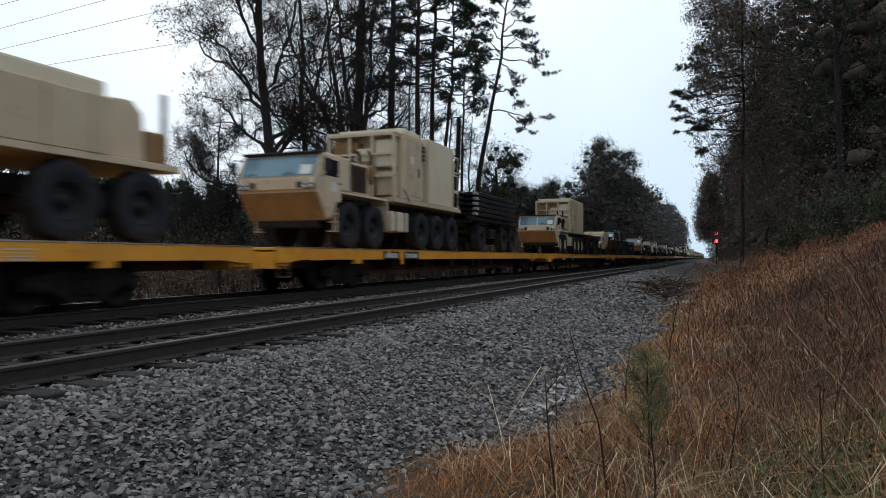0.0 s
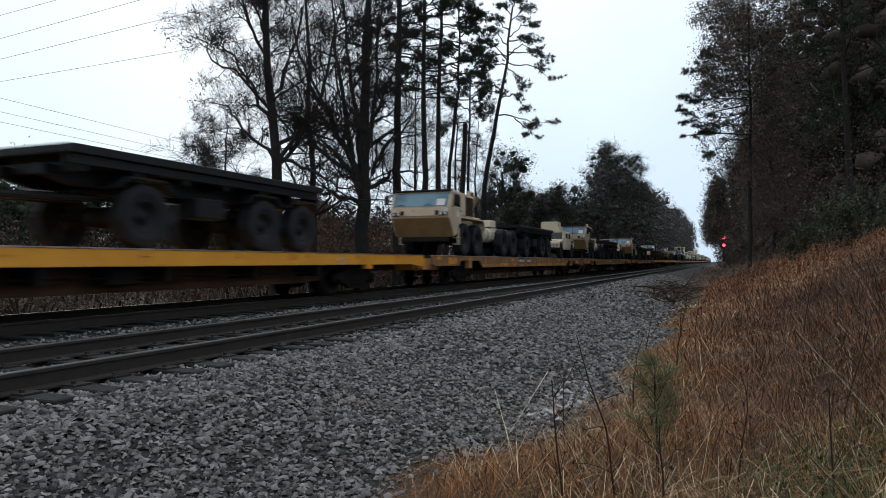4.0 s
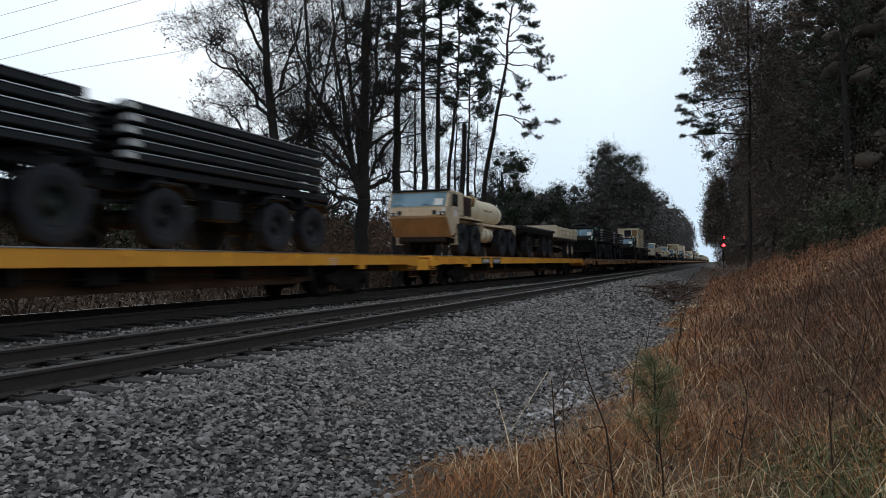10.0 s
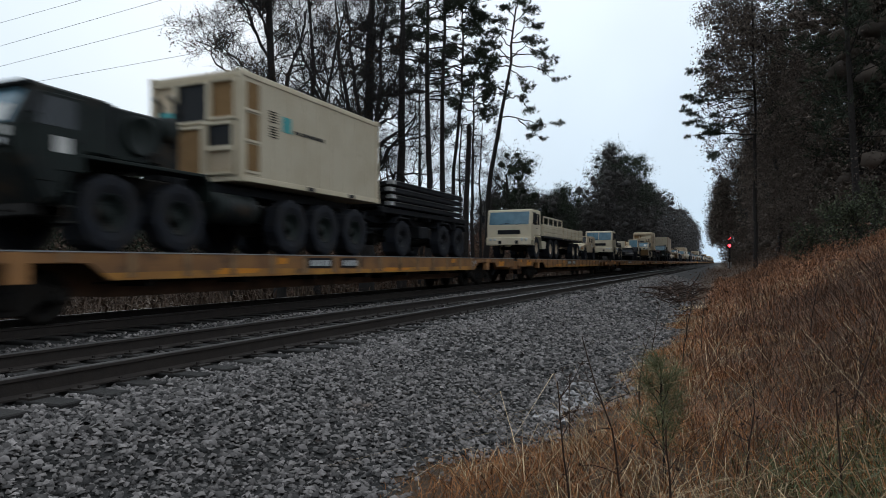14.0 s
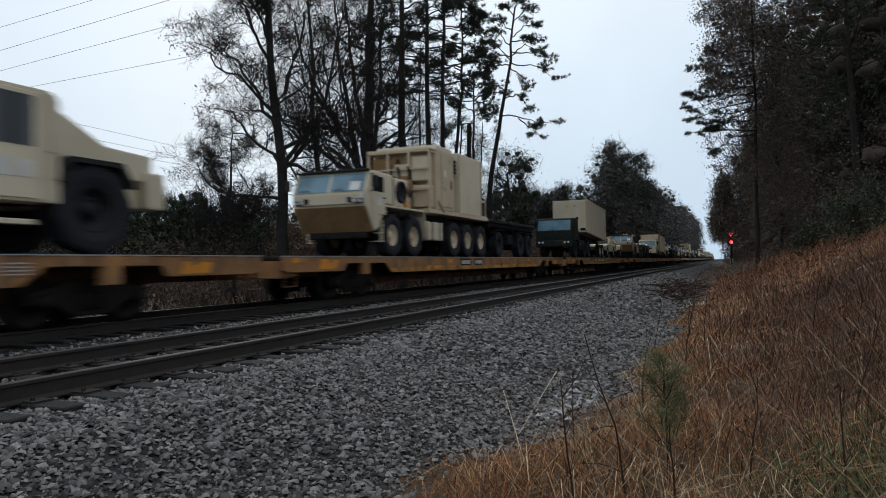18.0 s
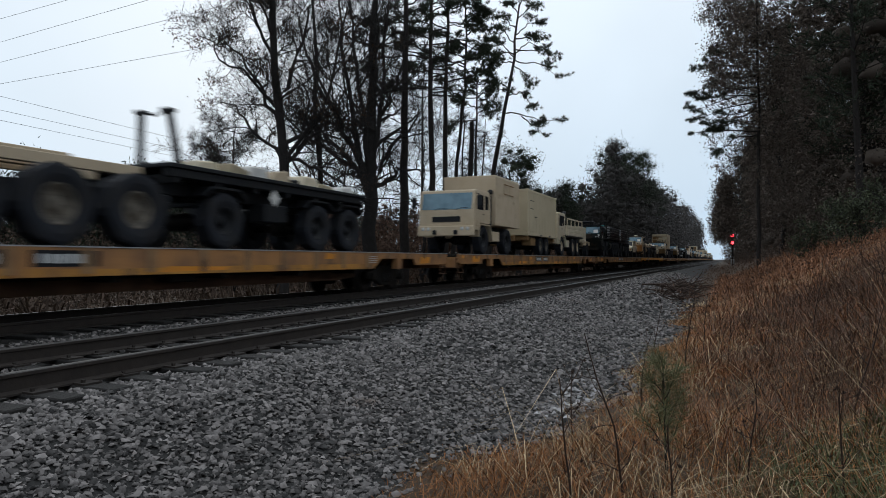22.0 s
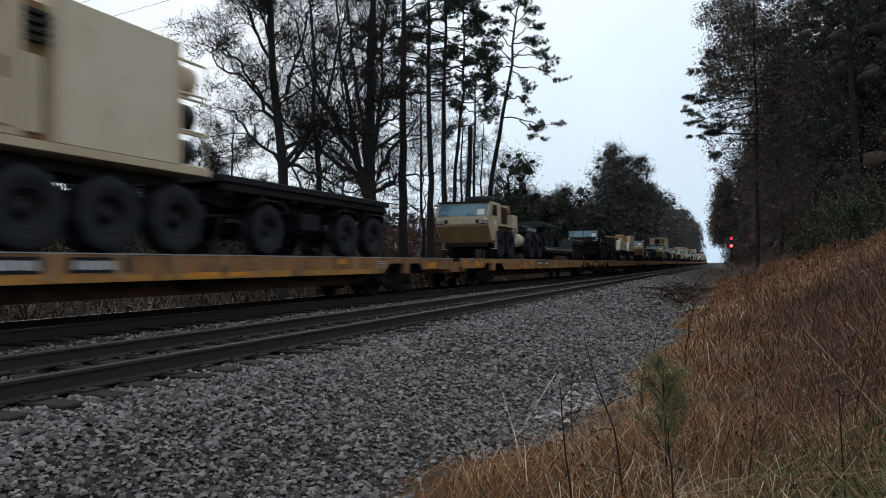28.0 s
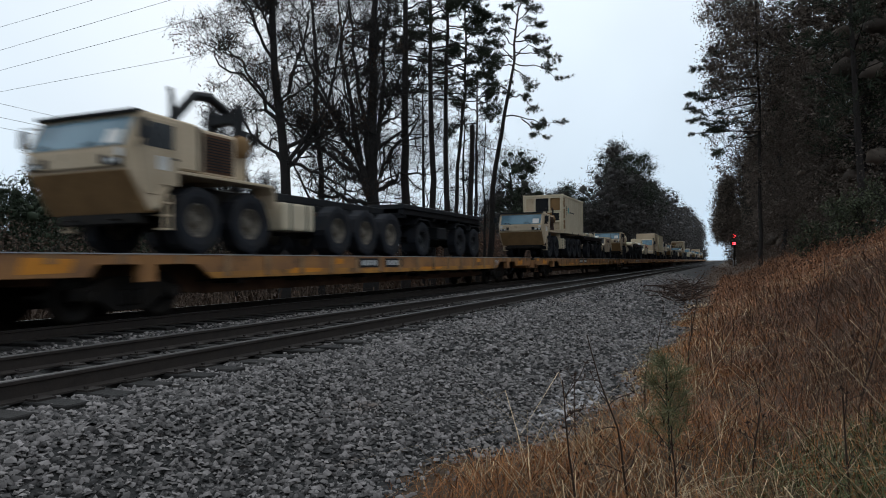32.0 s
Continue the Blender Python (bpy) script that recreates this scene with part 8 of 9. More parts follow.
def lowbed(label, goose=3.6, bed=5.6, tail=2.4, axle_ys=(1.0,), paint=BLACK, hub="black", z_bed=0.72):
    """Gooseneck low-loader; origin at the front of the gooseneck."""
    t = thing("lowbed_trailer", label, "trailer", "low-loaders on the train")
    bm = B()
    prism(bm, [(0, 1.32), (goose - 0.9, 1.32), (goose - 0.3, z_bed - 0.35), (goose + 0.1, z_bed - 0.35), (goose + 0.1, z_bed), (goose - 0.4, 1.66), (0, 1.70)], -0.95, 0.95, 0.03)
    neck = part("gooseneck", bm, paint, t)
    for side in (-1, 1):
        for y in (1.0, 1.45, 1.9, 2.35):
            part("reflector_patch", box(B(), side * 0.95, side * 0.956, y, y + 0.2, 1.46, 1.6), LETTER, neck, "pale square reflector")
    bm = B()
    prism(bm, [(goose, z_bed - 0.34), (goose + bed, z_bed - 0.34), (goose + bed, z_bed), (goose, z_bed)], -1.25, 1.25, 0.02)
    k = part("low_deck", bm, paint, t)
    for side in (-1, 1):
        bm = B()
        for y in np.arange(goose + 0.3, goose + bed - 0.1, 0.55):
            box(bm, side * 1.25, side * 1.275, y, y + 0.2, z_bed - 0.16, z_bed - 0.1)
        part("lashing_rings", bm, WHITE, k)
    bm = B()
    e = goose + bed
    prism(bm, [(e, z_bed - 0.3), (e + 0.5, 1.0), (e + tail, 1.0), (e + tail, 1.28), (e + 0.4, 1.28), (e, z_bed)], -1.2, 1.2, 0.02)
    part("rear_deck", bm, paint, t)
    for y in axle_ys:
        part("tyre_hump", box(B(), -1.15, 1.15, e + y - 0.4, e + y + 0.4, 1.28, 1.34, 0.02), paint, t)
    wheels(t, tuple(e + y for y in axle_ys), 0.95, 0.5, 0.36, hub)
    axles(t, tuple(e + y for y in axle_ys), 0.85, 0.5)
    chains(t, ((goose + 1, -1), (e + tail - 0.3, 1)), 1.0, 0.6)
    return t


def tracked_carrier(label, kind):
    """Boxy aluminium tracked carrier, origin at the front of its hull."""
    t = thing("tracked_carrier", label, "tracked vehicle", "tracked carriers on the train")
    bm = B()
    if kind == "ambulance":
        top = [(0.95, 1.88), (1.5, 1.92), (5.0, 1.86), (5.15, 1.0)]
    else:
        top = [(0.95, 1.82), (1.9, 1.86), (1.95, 2.56), (5.1, 2.58), (5.2, 1.0)]
    prism(bm, [(0.35, 0.55), (0.0, 0.92), (0.06, 1.0), *top, (4.95, 0.55)], -0.92, 0.92, 0.02)
    part("lower_hull", bm, TAN_MUD, t)
    for side in (-1, 1):
        bm = B()
        prism(bm, [(0.25, 0.98), (1.0, top[0][1] - 0.02), *[(y, z - 0.02) for y, z in top[1:-1]], (top[-1][0] - 0.02, 0.98)], side * 0.9, side * 1.27, 0.02)
        s = part("hull_side", bm, TAN_LIGHT if kind == "ambulance" else TAN, t)
        if kind == "ambulance":
            w = part("white_panel", box(B(), side * 1.27, side * 1.276, 2.65, 3.9, 1.02, 1.80), WHITE, s, "white square with a red cross")
            bm = B()
            box(bm, side * 1.277, side * 1.282, 3.17, 3.38, 1.08, 1.75)
            box(bm, side * 1.277, side * 1.283, 2.88, 3.67, 1.32, 1.52)
            part("red_cross", bm, RED, w)
        bm = B()
        box(bm, side * 1.27, side * 1.285, 1.45, 1.7, 1.3, 1.58)
        part("placard", bm, WHITE, s)
        bm = B()
        prism(bm, [(0.15, 0.86), (0.3, 1.0), (5.2, 1.0), (5.3, 0.86)], side * 0.93, side * 1.3)
        part("track_skirt", bm, STEEL_DARK, t)
        pts = [(0.25, 0.62), (0.45, 0.86), (0.8, 0.92), (4.6, 0.86), (4.95, 0.62), (4.75, 0.30), (4.3, 0.05), (1.1, 0.05), (0.5, 0.32), (0.25, 0.62)]
        for (y0, z0), (y1, z1) in zip(pts, pts[1:]):
            n = max(int(math.hypot(y1 - y0, z1 - z0) / 0.155), 1)
            ang = math.atan2(z1 - z0, y1 - y0)
            for i in range(n):
                q = (i + 0.5) / n
                o = part("track_link", LINK, None, t, at=(side * 1.08, y0 + (y1 - y0) * q, z0 + (z1 - z0) * q))
                o.rotation_euler = (ang, 0, 0)
        tyre, rim = wheel_meshes(0.33, 0.2, "pale", 0.3)
        for i in range(5):
            o = part("road_wheel", tyre, None, t, at=(side * 1.1, 1.25 + 0.67 * i, 0.36))
            if side < 0:
                o.rotation_euler = (0, 0, math.pi)
            part("rim", rim, None, o)
        bm = B()
        rings(bm, [(0.55, 0.62), (side * 0.98, 0.2), (side * 1.18, 0.2), (side * 1.2, 0.1)], 14)
        part("drive_sprocket", bm, TAN, t)
        bm = B()
        rings(bm, [(4.65, 0.56), (side * 0.98, 0.24), (side * 1.18, 0.24), (side * 1.2, 0.1)], 14)
        part("idler_wheel", bm, BLACK, t)
        bm = B()
        for y, z in ((0.55, 1.42), (0.72, 1.6)):
            box(bm, side * 0.6, side * 0.85, y - 0.1, y, z - 0.08, z + 0.06, 0.02)
        part("headlamp_cluster", bm, BLACK, t)
    bm = B()
    prism(bm, [(0.08, 1.06), (0.90, 1.84), (0.88, 1.88), (0.05, 1.1)], -0.85, 0.3)
    part("trim_vane", bm, TAN_LIGHT, t)
    part("glacis_plate", prism(B(), [(0.07, 1.02), (0.93, top[0][1] - 0.01), (0.90, top[0][1] + 0.02), (0.03, 1.04)], -0.91, 0.91), TAN_LIGHT, t)
    part("bow_plate", prism(B(), [(0.345, 0.56), (-0.01, 0.92), (0.05, 1.01), (0.03, 1.03), (-0.05, 0.92), (0.32, 0.53)], -0.91, 0.91), TAN_MUD, t, "lower bow caked with mud")
    g2 = random.Random(8)
    for i in range(9):
        y = 0.22 + 0.075 * i
        z = 1.04 + (top[0][1] - 1.0) * (y - 0.05) / 0.9
        w = g2.uniform(0.05, 0.11)
        part("spare_link", box(B(), 0.62, 0.88, y - w, y + w * 0.5, z - 0.03, z + g2.uniform(0.05, 0.12), 0.01), STEEL_DARK if i % 3 else TAN_MUD, t)
    part("lifting_eye", box(B(), 0.95, 1.2, 0.22, 0.52, 0.86, 1.12, 0.06), TAN_LIGHT, t)
    if kind == "ambulance":
        bm = B()
        rings(bm, [(0.35, 1.9), (1.88, 0.42), (1.98, 0.42), (2.05, 0.3), (2.1, 0.12)], 16, "z")
        part("hatch_cupola", bm, TAN, t)
        bm = B()
        g = random.Random(5)
        for i in range(7):
            y, x = 1.2 + g.uniform(0, 0.7), g.uniform(-0.8, 0.9)
            box(bm, x, x + 0.22, y, y + 0.22, 1.88, 1.98 + g.uniform(0, 0.12), 0.01)
        part("periscope", bm, BLACK, t)
    else:
        bm = B()
        rings(bm, [(0.3, 2.1), (1.2, 0.2), (1.25, 0.27), (1.9, 0.27)], 14, "y")
        part("generator", bm, TAN, t)
        part("roof_hatch", box(B(), -0.4, 0.4, 3.0, 3.8, 2.58, 2.72, 0.03), TAN, t)
    bm = B()
    tube(bm, [(0.5, 0.05, 0.75), (0.9, -0.8, 0.02)], 0.016, 5)
    tube(bm, [(-0.5, 0.05, 0.75), (-0.9, -0.8, 0.02)], 0.016, 5)
    part("tie_down_chain", bm, STEEL_DARK, t)
    return t


LINK = mesh_of("track_link", box(B(), -0.17, 0.17, -0.07, 0.07, -0.035, 0.035), TYRE)


def field_crane(label):
    """Rough-terrain crane, wheels at 0 and 3.0, boom pointing forward."""
    t = thing("mobile_crane", label, "crane")
    bm = B()
    prism(bm, [(-0.9, 0.75), (-0.9, 1.15), (0.9, 1.15), (3.5, 1.3), (4.4, 1.35), (4.5, 0.9), (3.9, 0.75)], -0.75, 0.75, 0.03)
    part("frame", bm, TAN_LIGHT, t)
    bm = B()
    prism(bm, [(0.95, 0.75), (0.75, 1.5), (0.85, 2.4), (2.2, 2.42), (2.35, 2.3), (2.35, 0.75)], 0.15, 1.15, 0.04)
    cab = part("cab", bm, TAN_LIGHT, t)
    part("cab_windshield", prism(B(), [(0.74, 1.55), (0.83, 2.32), (0.845, 2.32), (0.755, 1.55)], 0.22, 1.08), GLASS, cab)
    for y0, y1 in ((1.2, 1.95),):
        bm = B()
        box(bm, 1.15, 1.17, y0 - 0.05, y1 + 0.05, 0.8, 2.35, 0.01)
        d = part("cab_door", bm, TAN_LIGHT, t)
        k = part("door_window", box(B(), 1.168, 1.178, y0 + 0.05, y1 - 0.05, 1.55, 2.28), GLASS_DARK, d)
        part("window_frame", box(B(), 1.178, 1.186, (y0 + y1) / 2 - 0.03, (y0 + y1) / 2 + 0.03, 1.55, 2.28), GREEN, k)
        part("door_placard", box(B(), 1.17, 1.18, y0 + 0.1, y0 + 0.35, 1.1, 1.35), WHITE, d)
        part("door_placard", box(B(), 1.17, 1.18, y0 + 0.45, y0 + 0.68, 1.1, 1.35), WHITE, d)
    bm = B()
    prism(bm, [(2.0, 1.75), (2.0, 2.14), (-0.2, 2.16), (-0.2, 1.74)], -0.75, -0.15, 0.03)
    boom = part("boom", bm, TAN_LIGHT, t)
    part("inner_boom", box(B(), -0.68, -0.22, -1.25, -0.2, 1.78, 2.08, 0.02), TAN_LIGHT, boom)
    part("boom_plate", box(B(), -0.14, -0.10, -0.15, 0.25, 1.72, 2.2, 0.01), TAN_MUD, boom)
    part("boom_plate", box(B(), -0.14, -0.10, 1.0, 1.3, 1.8, 2.1, 0.01), TAN, boom)
    part("boom_head", box(B(), -0.85, 0.0, -1.55, -1.05, 1.45, 2.15, 0.04), TAN_LIGHT, t)
    bm = B()
    for z in (1.55, 1.75):
        tube(bm, [(0.2, -2.9, z + 0.05), (0.2, -0.6, z)], 0.018, 5)
    part("load_line", bm, BLACK, t)
    bm = B()
    prism(bm, [(-1.4, 0.4), (-1.4, 1.3), (-0.55, 1.7), (-0.35, 1.3), (-0.6, 1.0), (-0.9, 0.4)], -0.6, 0.6, 0.03)
    part("front_tower", bm, TAN, t, "scuffed tan tower at the nose")
    part("front_rack", box(B(), -1.0, 1.0, -1.75, -1.42, 0.1, 1.35, 0.03), BLACK, t)
    for side in (-1, 1):
        for y in (0.9, 2.18):
            part("cab_pillar", box(B(), 0.65 + side * 0.47, 0.65 + side * 0.53, y, y + 0.1, 1.5, 2.36, 0.01), TAN_LIGHT, cab)
    part("cab_step", box(B(), 1.0, 1.2, 1.2, 1.9, 0.42, 0.5, 0.01), TAN_LIGHT, cab)
    bm = B()
    prism(bm, [(2.4, 1.2), (4.4, 1.3), (4.4, 1.75), (3.4, 1.8), (2.6, 2.2), (2.4, 2.2)], -0.9, 0.9, 0.04)
    part("engine_cover", bm, TAN_LIGHT, t)
    bm = B()
    box(bm, -1.0, 1.0, 4.2, 4.6, 0.8, 1.45, 0.05)
    part("counterweight", bm, TAN_LIGHT, t)
    bm = B()
    prism(bm, [(-0.85, 1.0), (-0.5, 1.5), (0.55, 1.5), (0.8, 1.1), (0.7, 1.1), (0.5, 1.42), (-0.46, 1.42), (-0.78, 1.0)], 0.7, 1.2)
    part("fender", bm, BLACK, t)
    bm = B()
    prism(bm, [(2.3, 1.1), (2.5, 1.5), (3.5, 1.5), (3.75, 1.1), (3.65, 1.1), (3.45, 1.42), (2.55, 1.42), (2.4, 1.1)], 0.7, 1.2)
    part("fender", bm, BLACK, t)
    bm = B()
    tube(bm, [(0.5, -0.6, 1.1), (0.5, -2.1, 0.65), (0.5, -2.4, 0.3)], 0.09, 8)
    box(bm, -0.9, 0.9, -2.5, -2.2, 0.15, 0.5, 0.03)
    part("outrigger", bm, BLACK, t)
    wheels(t, (0.0, 3.0), 0.92, 0.72, 0.46, "black")
    axles(t, (0.0, 3.0), 0.8, 0.72)
    chains(t, ((-0.5, -1), (3.6, 1)), 1.0, 0.7)
    return t


def loader(label):
    """Articulated rough-terrain forklift, wheels at 0 and 2.6, fork mast forward."""
    t = thing("rough_terrain_forklift", label, "forklift")
    bm = B()
    prism(bm, [(-0.6, 0.6), (-0.6, 1.1), (0.9, 1.15), (1.4, 1.15), (1.4, 0.55)], -0.7, 0.7, 0.03)
    part("front_frame", bm, TAN, t)
    bm = B()
    prism(bm, [(1.3, 0.6), (1.3, 1.25), (1.45, 1.62), (2.9, 1.55), (3.35, 1.3), (3.4, 0.7)], -0.8, 0.8, 0.05)
    eng = part("engine_cover", bm, TAN_LIGHT, t)
    part("side_panel", box(B(), 0.8, 0.83, 1.5, 2.3, 0.85, 1.4, 0.01), TAN, eng)
    bm = B()
    for x in (-0.75, 0.75):
        for y in (-1.15, 0.15):
            box(bm, x - 0.05, x + 0.05, y - 0.05, y + 0.05, 0.9, 1.95)
        box(bm, x - 0.05, x + 0.05, -1.2, 0.2, 1.9, 1.98)
    box(bm, -0.8, 0.8, -1.2, 0.2, 1.95, 2.02)
    part("cab_frame", bm, TAN, t)
    part("seat", box(B(), -0.3, 0.3, -0.3, 0.2, 1.1, 1.5, 0.05), BLACK, t)
    bm = B()
    for x in (-0.45, 0.45):
        box(bm, x - 0.07, x + 0.07, -1.5, -1.35, 0.2, 1.75)
    for z in (0.5, 1.0, 1.5):
        box(bm, -0.8, 0.8, -1.55, -1.42, z - 0.06, z + 0.06)
    part("fork_mast", bm, TAN, t)
    for x in (-0.45, 0.45):
        part("fork", box(B(), x - 0.08, x + 0.08, -2.5, -1.5, 0.22, 0.29, 0.01), BLACK, t)
    bm = B()
    prism(bm, [(-1.3, 0.9), (0.6, 1.35), (1.4, 1.45), (1.4, 1.3), (0.6, 1.15), (-1.2, 0.7)], -0.25, 0.25, 0.02)
    part("lift_arm", bm, TAN, t)
    bm = B()
    tube(bm, [(0.5, 1.9, 1.55), (0.5, 1.9, 1.85), (0.5, 2.0, 1.95)], 0.06, 8)
    part("exhaust_stack", bm, BLACK, t)
    for side in (-1, 1):
        bm = B()
        prism(bm, [(-0.7, 0.85), (-0.5, 1.3), (0.6, 1.3), (0.75, 0.95), (0.68, 0.95), (0.55, 1.24), (-0.46, 1.24), (-0.63, 0.85)], side * 0.7, side * 1.12)
        part("fender", bm, TAN, t)
    wheels(t, (0.0, 2.6), 0.9, 0.58, 0.42, "tan")
    axles(t, (0.0, 2.6), 0.8, 0.58)
    chains(t, ((-0.6, -1), (3.1, 1)), 0.95, 0.6)
    return t


def dark_chassis_load(label):
    """Small dark truck chassis carried on a low-loader, wheels at 0 and 3.2."""
    t = thing("truck_chassis", label, "trailer")
    for side in (-1, 1):
        part("frame_rail", box(B(), side * 0.4, side * 0.52, -0.9, 4.6, 0.85, 1.05), GREEN, t)
        part("side_box", box(B(), side * 0.6, side * 1.05, 0.9, 2.2, 0.55, 1.05, 0.03), GREEN, t)
    bm = B()
    prism(bm, [(-0.9, 1.05), (-0.8, 1.35), (3.9, 1.2), (4.6, 1.05)], -1.05, 1.05, 0.03)
    part("flat_bed", bm, GREEN, t)
    bm = B()
    for y in (0.2, 1.4, 2.6):
        box(bm, -0.9, 0.9, y, y + 0.15, 1.25, 1.42)
    part("cross_beam", bm, BLACK, t)
    wheels(t, (0.0, 1.15, 3.2), 0.9, 0.5, 0.34, "green")
    axles(t, (0.0, 1.15, 3.2), 0.8, 0.5)
    return t


# ---- what stands on which wagon: places are metres behind the wagon's front coupling ----
def again(key, maker):
    """The thing of that kind: built once, then copied."""
    if key not in MODELS:
        MODELS[key] = maker()
        return MODELS[key]
    return copy_thing(MODELS[key], pose(0, 0, 0))


TAN_PLS = "tan ten-wheeled army truck with a mud-caked cab front"
GREEN_PLS = "dark green ten-wheeled army truck carrying stacked flatracks"
TRAILER = "dark empty three-axle flatbed trailer chained to a wagon"
STACKED = "dark three-axle trailer under a stack of flatracks"
KINDS = {
    "pls_tan": lambda: pls(TAN, "black", TAN_PLS, split=False),
    "pls_tan_hub": lambda: pls(TAN_LIGHT, "pale", "pale tan ten-wheeled army truck with tan wheel hubs"),
    "pls_arm": lambda: pls(TAN, "tan", "tan ten-wheeled army truck with a black hook arm raised", split=False, arm=True),
    "pls_empty": lambda: pls(TAN, "tan", "tan ten-wheeled army truck with an empty bed and a gun ring", ring=True),
    "pls_green": lambda: pls(GREEN, "green", GREEN_PLS, tank="round"),
    "pls_green_ring": lambda: pls(GREEN, "green", "dark green army truck with a gun ring above the cab", ring=True, tank="round"),
    "hemtt_tan": lambda: hemtt(TAN, "black", "tan eight-wheeled army truck with an empty frame bed"),
    "hemtt_tank": lambda: hemtt(TAN, "black", "tan eight-wheeled army fuel tanker truck", bed="tank"),
    "hemtt_cargo": lambda: hemtt(TAN, "black", "tan eight-wheeled army truck with a boxed cargo body", bed="cargo"),
    "hemtt_crane": lambda: hemtt(TAN, "black", "tan eight-wheeled army truck with a folded crane and gear", bed="crane"),
    "hemtt_tractor": lambda: hemtt(TAN, "black", "tan eight-wheeled army tractor truck", bed="tractor"),
    "hemtt_wrecker": lambda: hemtt(GREEN, "green", "dark green eight-wheeled army wrecker truck", split=True, bed="wrecker"),
    "trailer": lambda: pls_trailer(TRAILER, load="deck"),
    "trailer_open": lambda: pls_trailer(STACKED),
    "trailer_strap": lambda: pls_trailer("dark three-axle trailer under flatracks, with turquoise-strapped posts", strap=True),
    "trailer_panel": lambda: pls_trailer("dark three-axle trailer with a panel standing on its bed", load="panel"),
    "trailer_gear": lambda: pls_trailer("dark three-axle trailer heaped with strapped gear", load="gear"),
    "trailer_hoop": lambda: pls_trailer("dark three-axle trailer with pale strapped gear and a hoop", load="hoop"),
    "shelter": shelter,
    "iso_vent": lambda: iso_box("pale tan container with vents and end recesses", vents=True),
    "iso": lambda: iso_box("pale cream steel container with a side door", paint=CREAM, side_door=True),
    "fmtv_cargo": lambda: fmtv(TAN_LIGHT, "pale", "pale tan cab-over cargo truck with a railed drop-side bed", "cargo"),
    "fmtv_van": lambda: fmtv(TAN, "black", "tan cab-over truck with a boxy shelter body", "van", (0.0, 3.25), long_end=4.9),
    "fmtv_tractor": lambda: fmtv(TAN_LIGHT, "pale", "tan cab-over tractor truck with an armoured split windshield", "tractor", split=True, long_end=5.3),
    "fmtv_dark": lambda: fmtv(GREEN, "green", "dark green cab-over tractor truck with an exhaust stack", "tractor", long_end=5.3),
    "hm_hard": lambda: humvee("tan hard-topped military car with a square back", "hard", TAN),
    "hm_box": lambda: humvee("tan military car with a tall boxy rear shelter", "box", TAN),
    "hm_turret": lambda: humvee("tan armoured military car with a square roof turret", "turret"),
    "hm_open": lambda: humvee("pale tan open-sided military car with a canvas roof", "open", TAN_LIGHT, "pale"),
    "hm_pickup": lambda: humvee("pale tan military pickup with a canvas roof", "pickup", TAN_LIGHT),
    "water": lambda: tank_trailer("pale tan water tank trailer on two wheels"),
    "genset": lambda: box_trailer("pale tan generator trailer with louvred doors"),
    "cargo_trailer": lambda: cargo_trailer("pale tan drop-side cargo trailer on two axles"),
    "iso_chassis": lambda: iso_chassis("tan two-axle container trailer under its box"),
    "van_trailer": lambda: van_trailer("large pale tan van semi-trailer, nose high"),
    "lowbed": lambda: lowbed("dark gooseneck low-loader trailer, empty", 3.4, 6.6, 2.0, (0.7, 1.7), z_bed=0.85),
    "lowbed_long": lambda: lowbed("dark gooseneck low-loader with a carried truck chassis", 3.4, 7.2, 3.9, (0.9, 2.0, 3.1)),
    "ambulance": lambda: tracked_carrier("tan tracked ambulance carrier with a red cross on white", "ambulance"),
    "command": lambda: tracked_carrier("tan tracked command carrier with a tall rear body", "command"),
    "crane": lambda: field_crane("pale tan rough-terrain crane with its boom lowered"),
    "loader": lambda: loader("dusty tan rough-terrain forklift with an open cab"),
    "chassis": lambda: dark_chassis_load("dark green truck chassis riding on a low-loader"),
}


def load(k, *items):
    """Places items of (kind, metres behind wagon k's front, height over the deck)."""
    for kind, y, *z in items:
        put(again(kind, KINDS[kind]), JOINTS[k + 1] + y, DECK + 0.02 + (z[0] if z else 0.0))


def laden(k, truck, a1, tr, n_truck=5, n_trailer=0, trailer="trailer"):
    """A truck with flatracks on its bed, and a trailer behind it."""
    load(k, (truck, a1), (trailer, tr))
    if n_truck:
        stack(JOINTS[k + 1] + a1 + 2.45, 1.50, n_truck)
    if n_trailer:
        stack(JOINTS[k + 1] + tr + 0.6, 1.50, n_trailer)


load(-1, ("hemtt_cargo", 18.05))
load(0, ("pls_tan", 4.2), ("shelter", 4.2))
load(0, ("trailer_open", 14.4))
stack(JOINTS[1] + 15.0, 1.50, 5)
load(1, ("pls_tan_hub", 4.3), ("shelter", 4.3), ("trailer_panel", 13.6), ("hm_box", 22.5))
laden(2, "pls_green", 4.4, 14.6)
load(3, ("hemtt_tan", 4.4), ("trailer", 12.4), ("hm_turret", 22.65))
load(4, ("hemtt_tan", 4.3), ("trailer", 13.0), ("loader", 22.6))
laden(5, "pls_tan", 4.2, 13.4, 2)
load(5, ("water", 25.35))
laden(6, "pls_green_ring", 6.8, 15.5, 5, 5, "trailer_strap")
load(7, ("hemtt_tank", 4.3), ("trailer", 13.0), ("cargo_trailer", 21.0))
laden(8, "pls_green_ring", 7.0, 16.4, 5, 5, "trailer_open")
load(9, ("pls_green", 6.0), ("iso_vent", 9.2, 1.50))
load(9, ("trailer_open", 15.5))
stack(JOINTS[10] + 16.1, 1.50, 4)
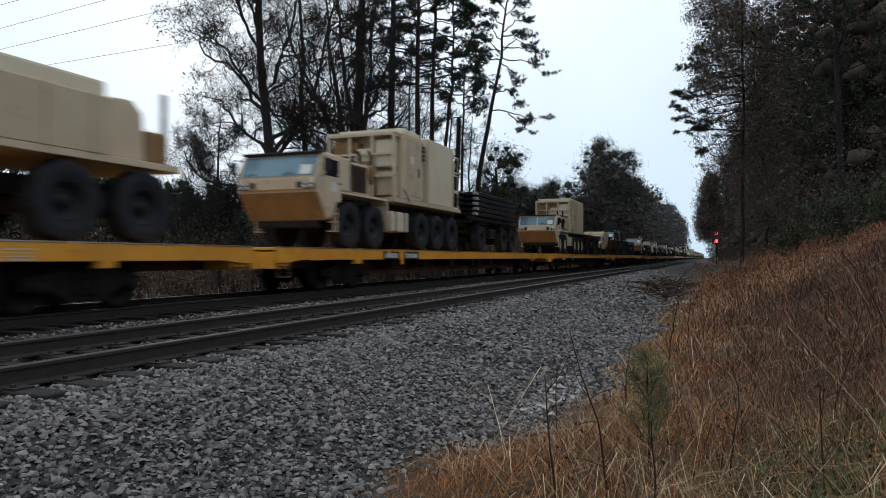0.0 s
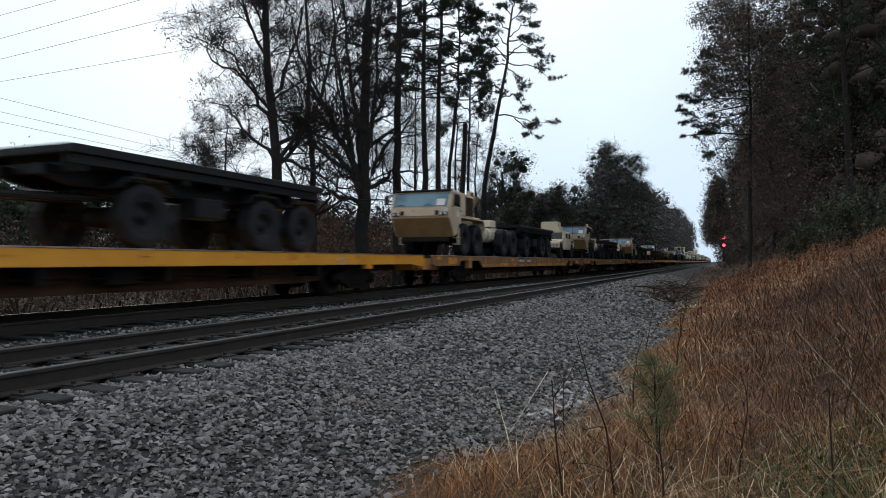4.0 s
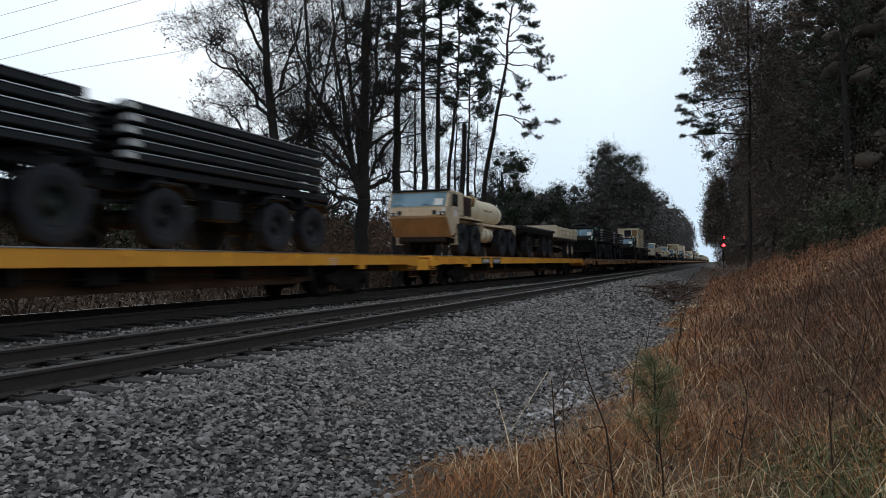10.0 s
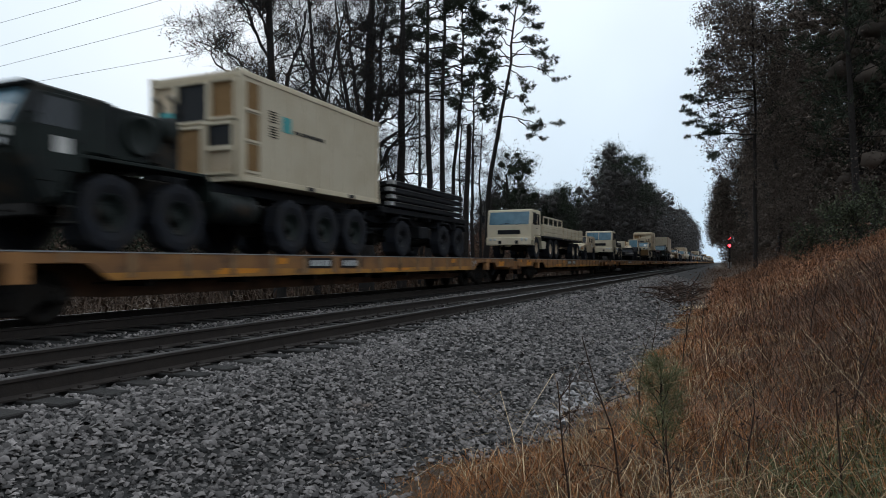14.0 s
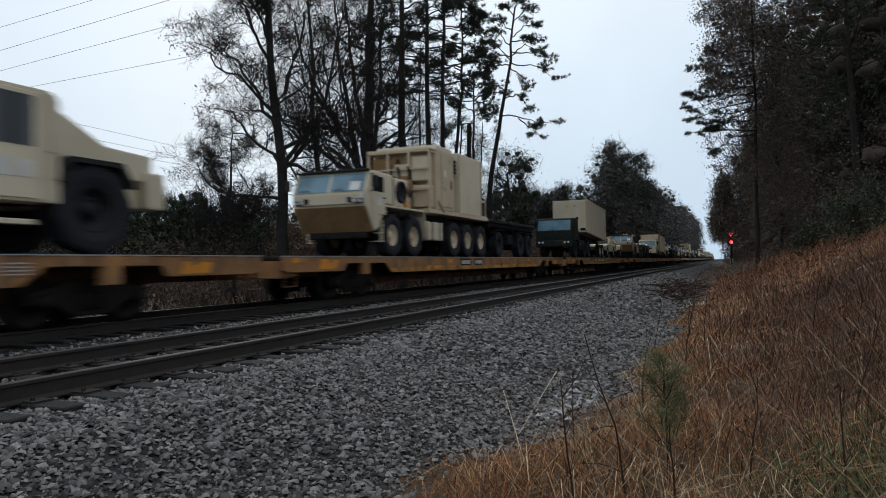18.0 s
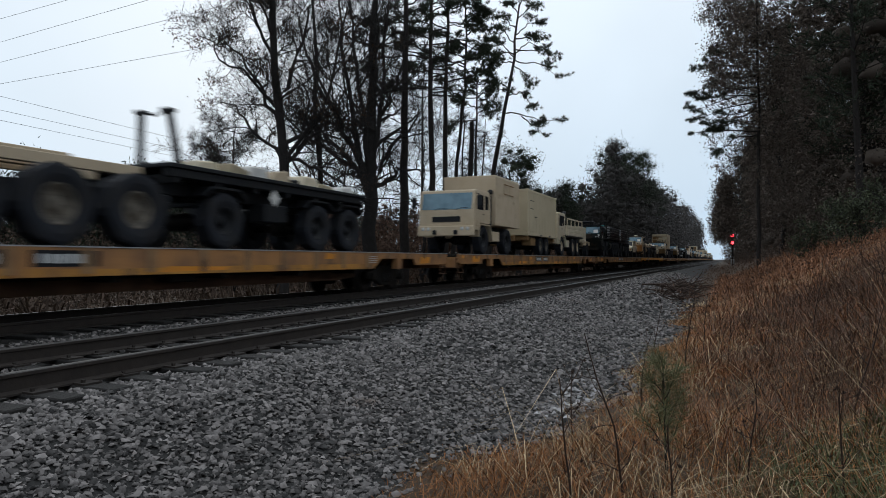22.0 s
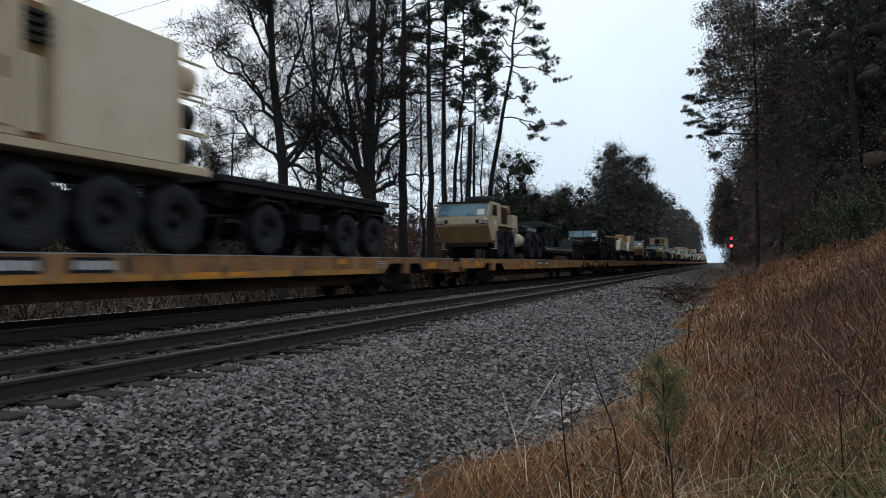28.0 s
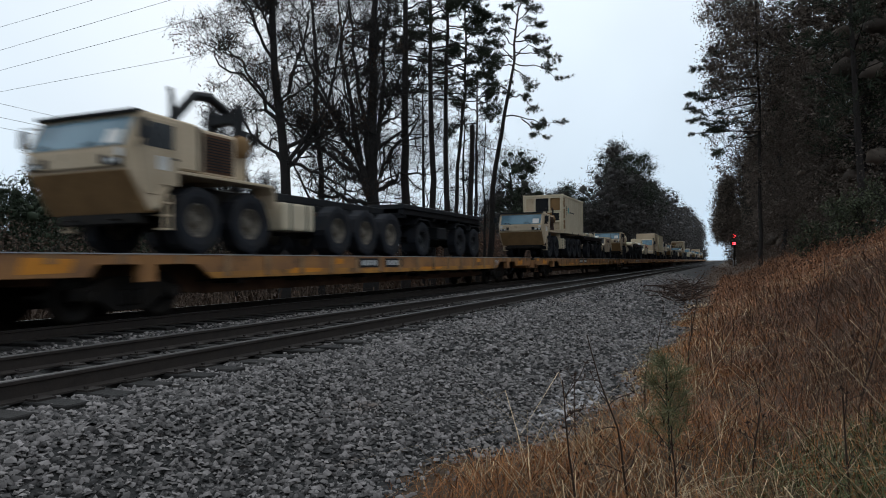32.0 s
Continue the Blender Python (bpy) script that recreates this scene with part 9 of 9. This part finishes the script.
load(10, ("fmtv_cargo", 5.1), ("cargo_trailer", 11.2), ("hm_hard", 19.4))
load(11, ("fmtv_tractor", 4.0), ("lowbed", 6.9), ("crane", 21.3))
load(12, ("pls_tan_hub", 6.4), ("shelter", 6.4), ("trailer", 15.4))
load(13, ("fmtv_dark", 4.7), ("van_trailer", 8.4), ("hm_open", 18.5), ("water", 25.8))
load(14, ("pls_empty", 6.9), ("trailer_hoop", 15.55))
load(15, ("fmtv_van", 4.2), ("iso_chassis", 10.7), ("iso", 10.65, 0.98), ("fmtv_cargo", 18.6), ("genset", 27.1))
laden(16, "pls_green_ring", 5.0, 13.6, 5, 5, "trailer_open")
load(16, ("hm_pickup", 23.7))
load(17, ("hemtt_crane", 4.8), ("trailer_gear", 13.0), ("hm_pickup", 21.4))
load(18, ("pls_tan", 7.25), ("shelter", 7.25), ("trailer", 16.4))
load(19, ("hemtt_tractor", 6.1), ("lowbed_long", 10.4), ("chassis", 15.0, 0.72))
load(20, ("hemtt_wrecker", 4.2), ("ambulance", 13.0), ("command", 19.1))
load(21, ("pls_arm", 5.7), ("trailer", 14.5))
load(22, ("pls_tan", 4.6), ("iso_vent", 7.8, 1.50), ("trailer_gear", 14.6), ("hm_hard", 23.0))
FAR = [(("hemtt_tan", 4.3), ("trailer", 13.2), ("hm_pickup", 22.0)), (("pls_tan", 4.3), ("shelter", 4.3), ("trailer", 14.2)), (("fmtv_cargo", 4.2), ("cargo_trailer", 10.4), ("hm_hard", 19.0), ("genset", 26.6)),
       (("hemtt_tank", 4.3), ("trailer_gear", 13.0), ("hm_turret", 22.4)), (("fmtv_van", 4.2), ("iso_chassis", 10.7), ("iso", 10.65, 0.98), ("fmtv_cargo", 18.6))]
for k in range(23, len(JOINTS) - 2):
    load(k, *FAR[k % 5][:4 if k < 27 else 2])


def motions():
    """The whole train runs past at one speed; wheelsets turn while their wagon is near."""
    for ob, s, z, x, turn in TRAIN:
        walk(ob, [(0.0, pose(x, s, z, 0, 0, turn)), (32.0, pose(x, s - SPEED * 32.0, z, 0, 0, turn))])
        for w in [c for c in ob.children if c.name.startswith("wheelset")]:
            y, r = w.location.y, w.location.z
            mid = (s + y - 8.0) / SPEED
            first, last = max(frame(mid - 0.9), 2), min(frame(mid + 0.5), frame(32.0) - 1)
            if last - first < 3:
                continue
            rows = [(0.0, pose(0, y, r))]
            for f in range(first, last + 1):
                rows.append(((f - 1) / FPS, pose(0, y, r, math.degrees(SPEED * (f - first) / FPS / 0.46))))
            rows.append((32.0, pose(0, y, r, math.degrees(SPEED * (last - first) / FPS / 0.46))))
            walk(w, rows)


motions()
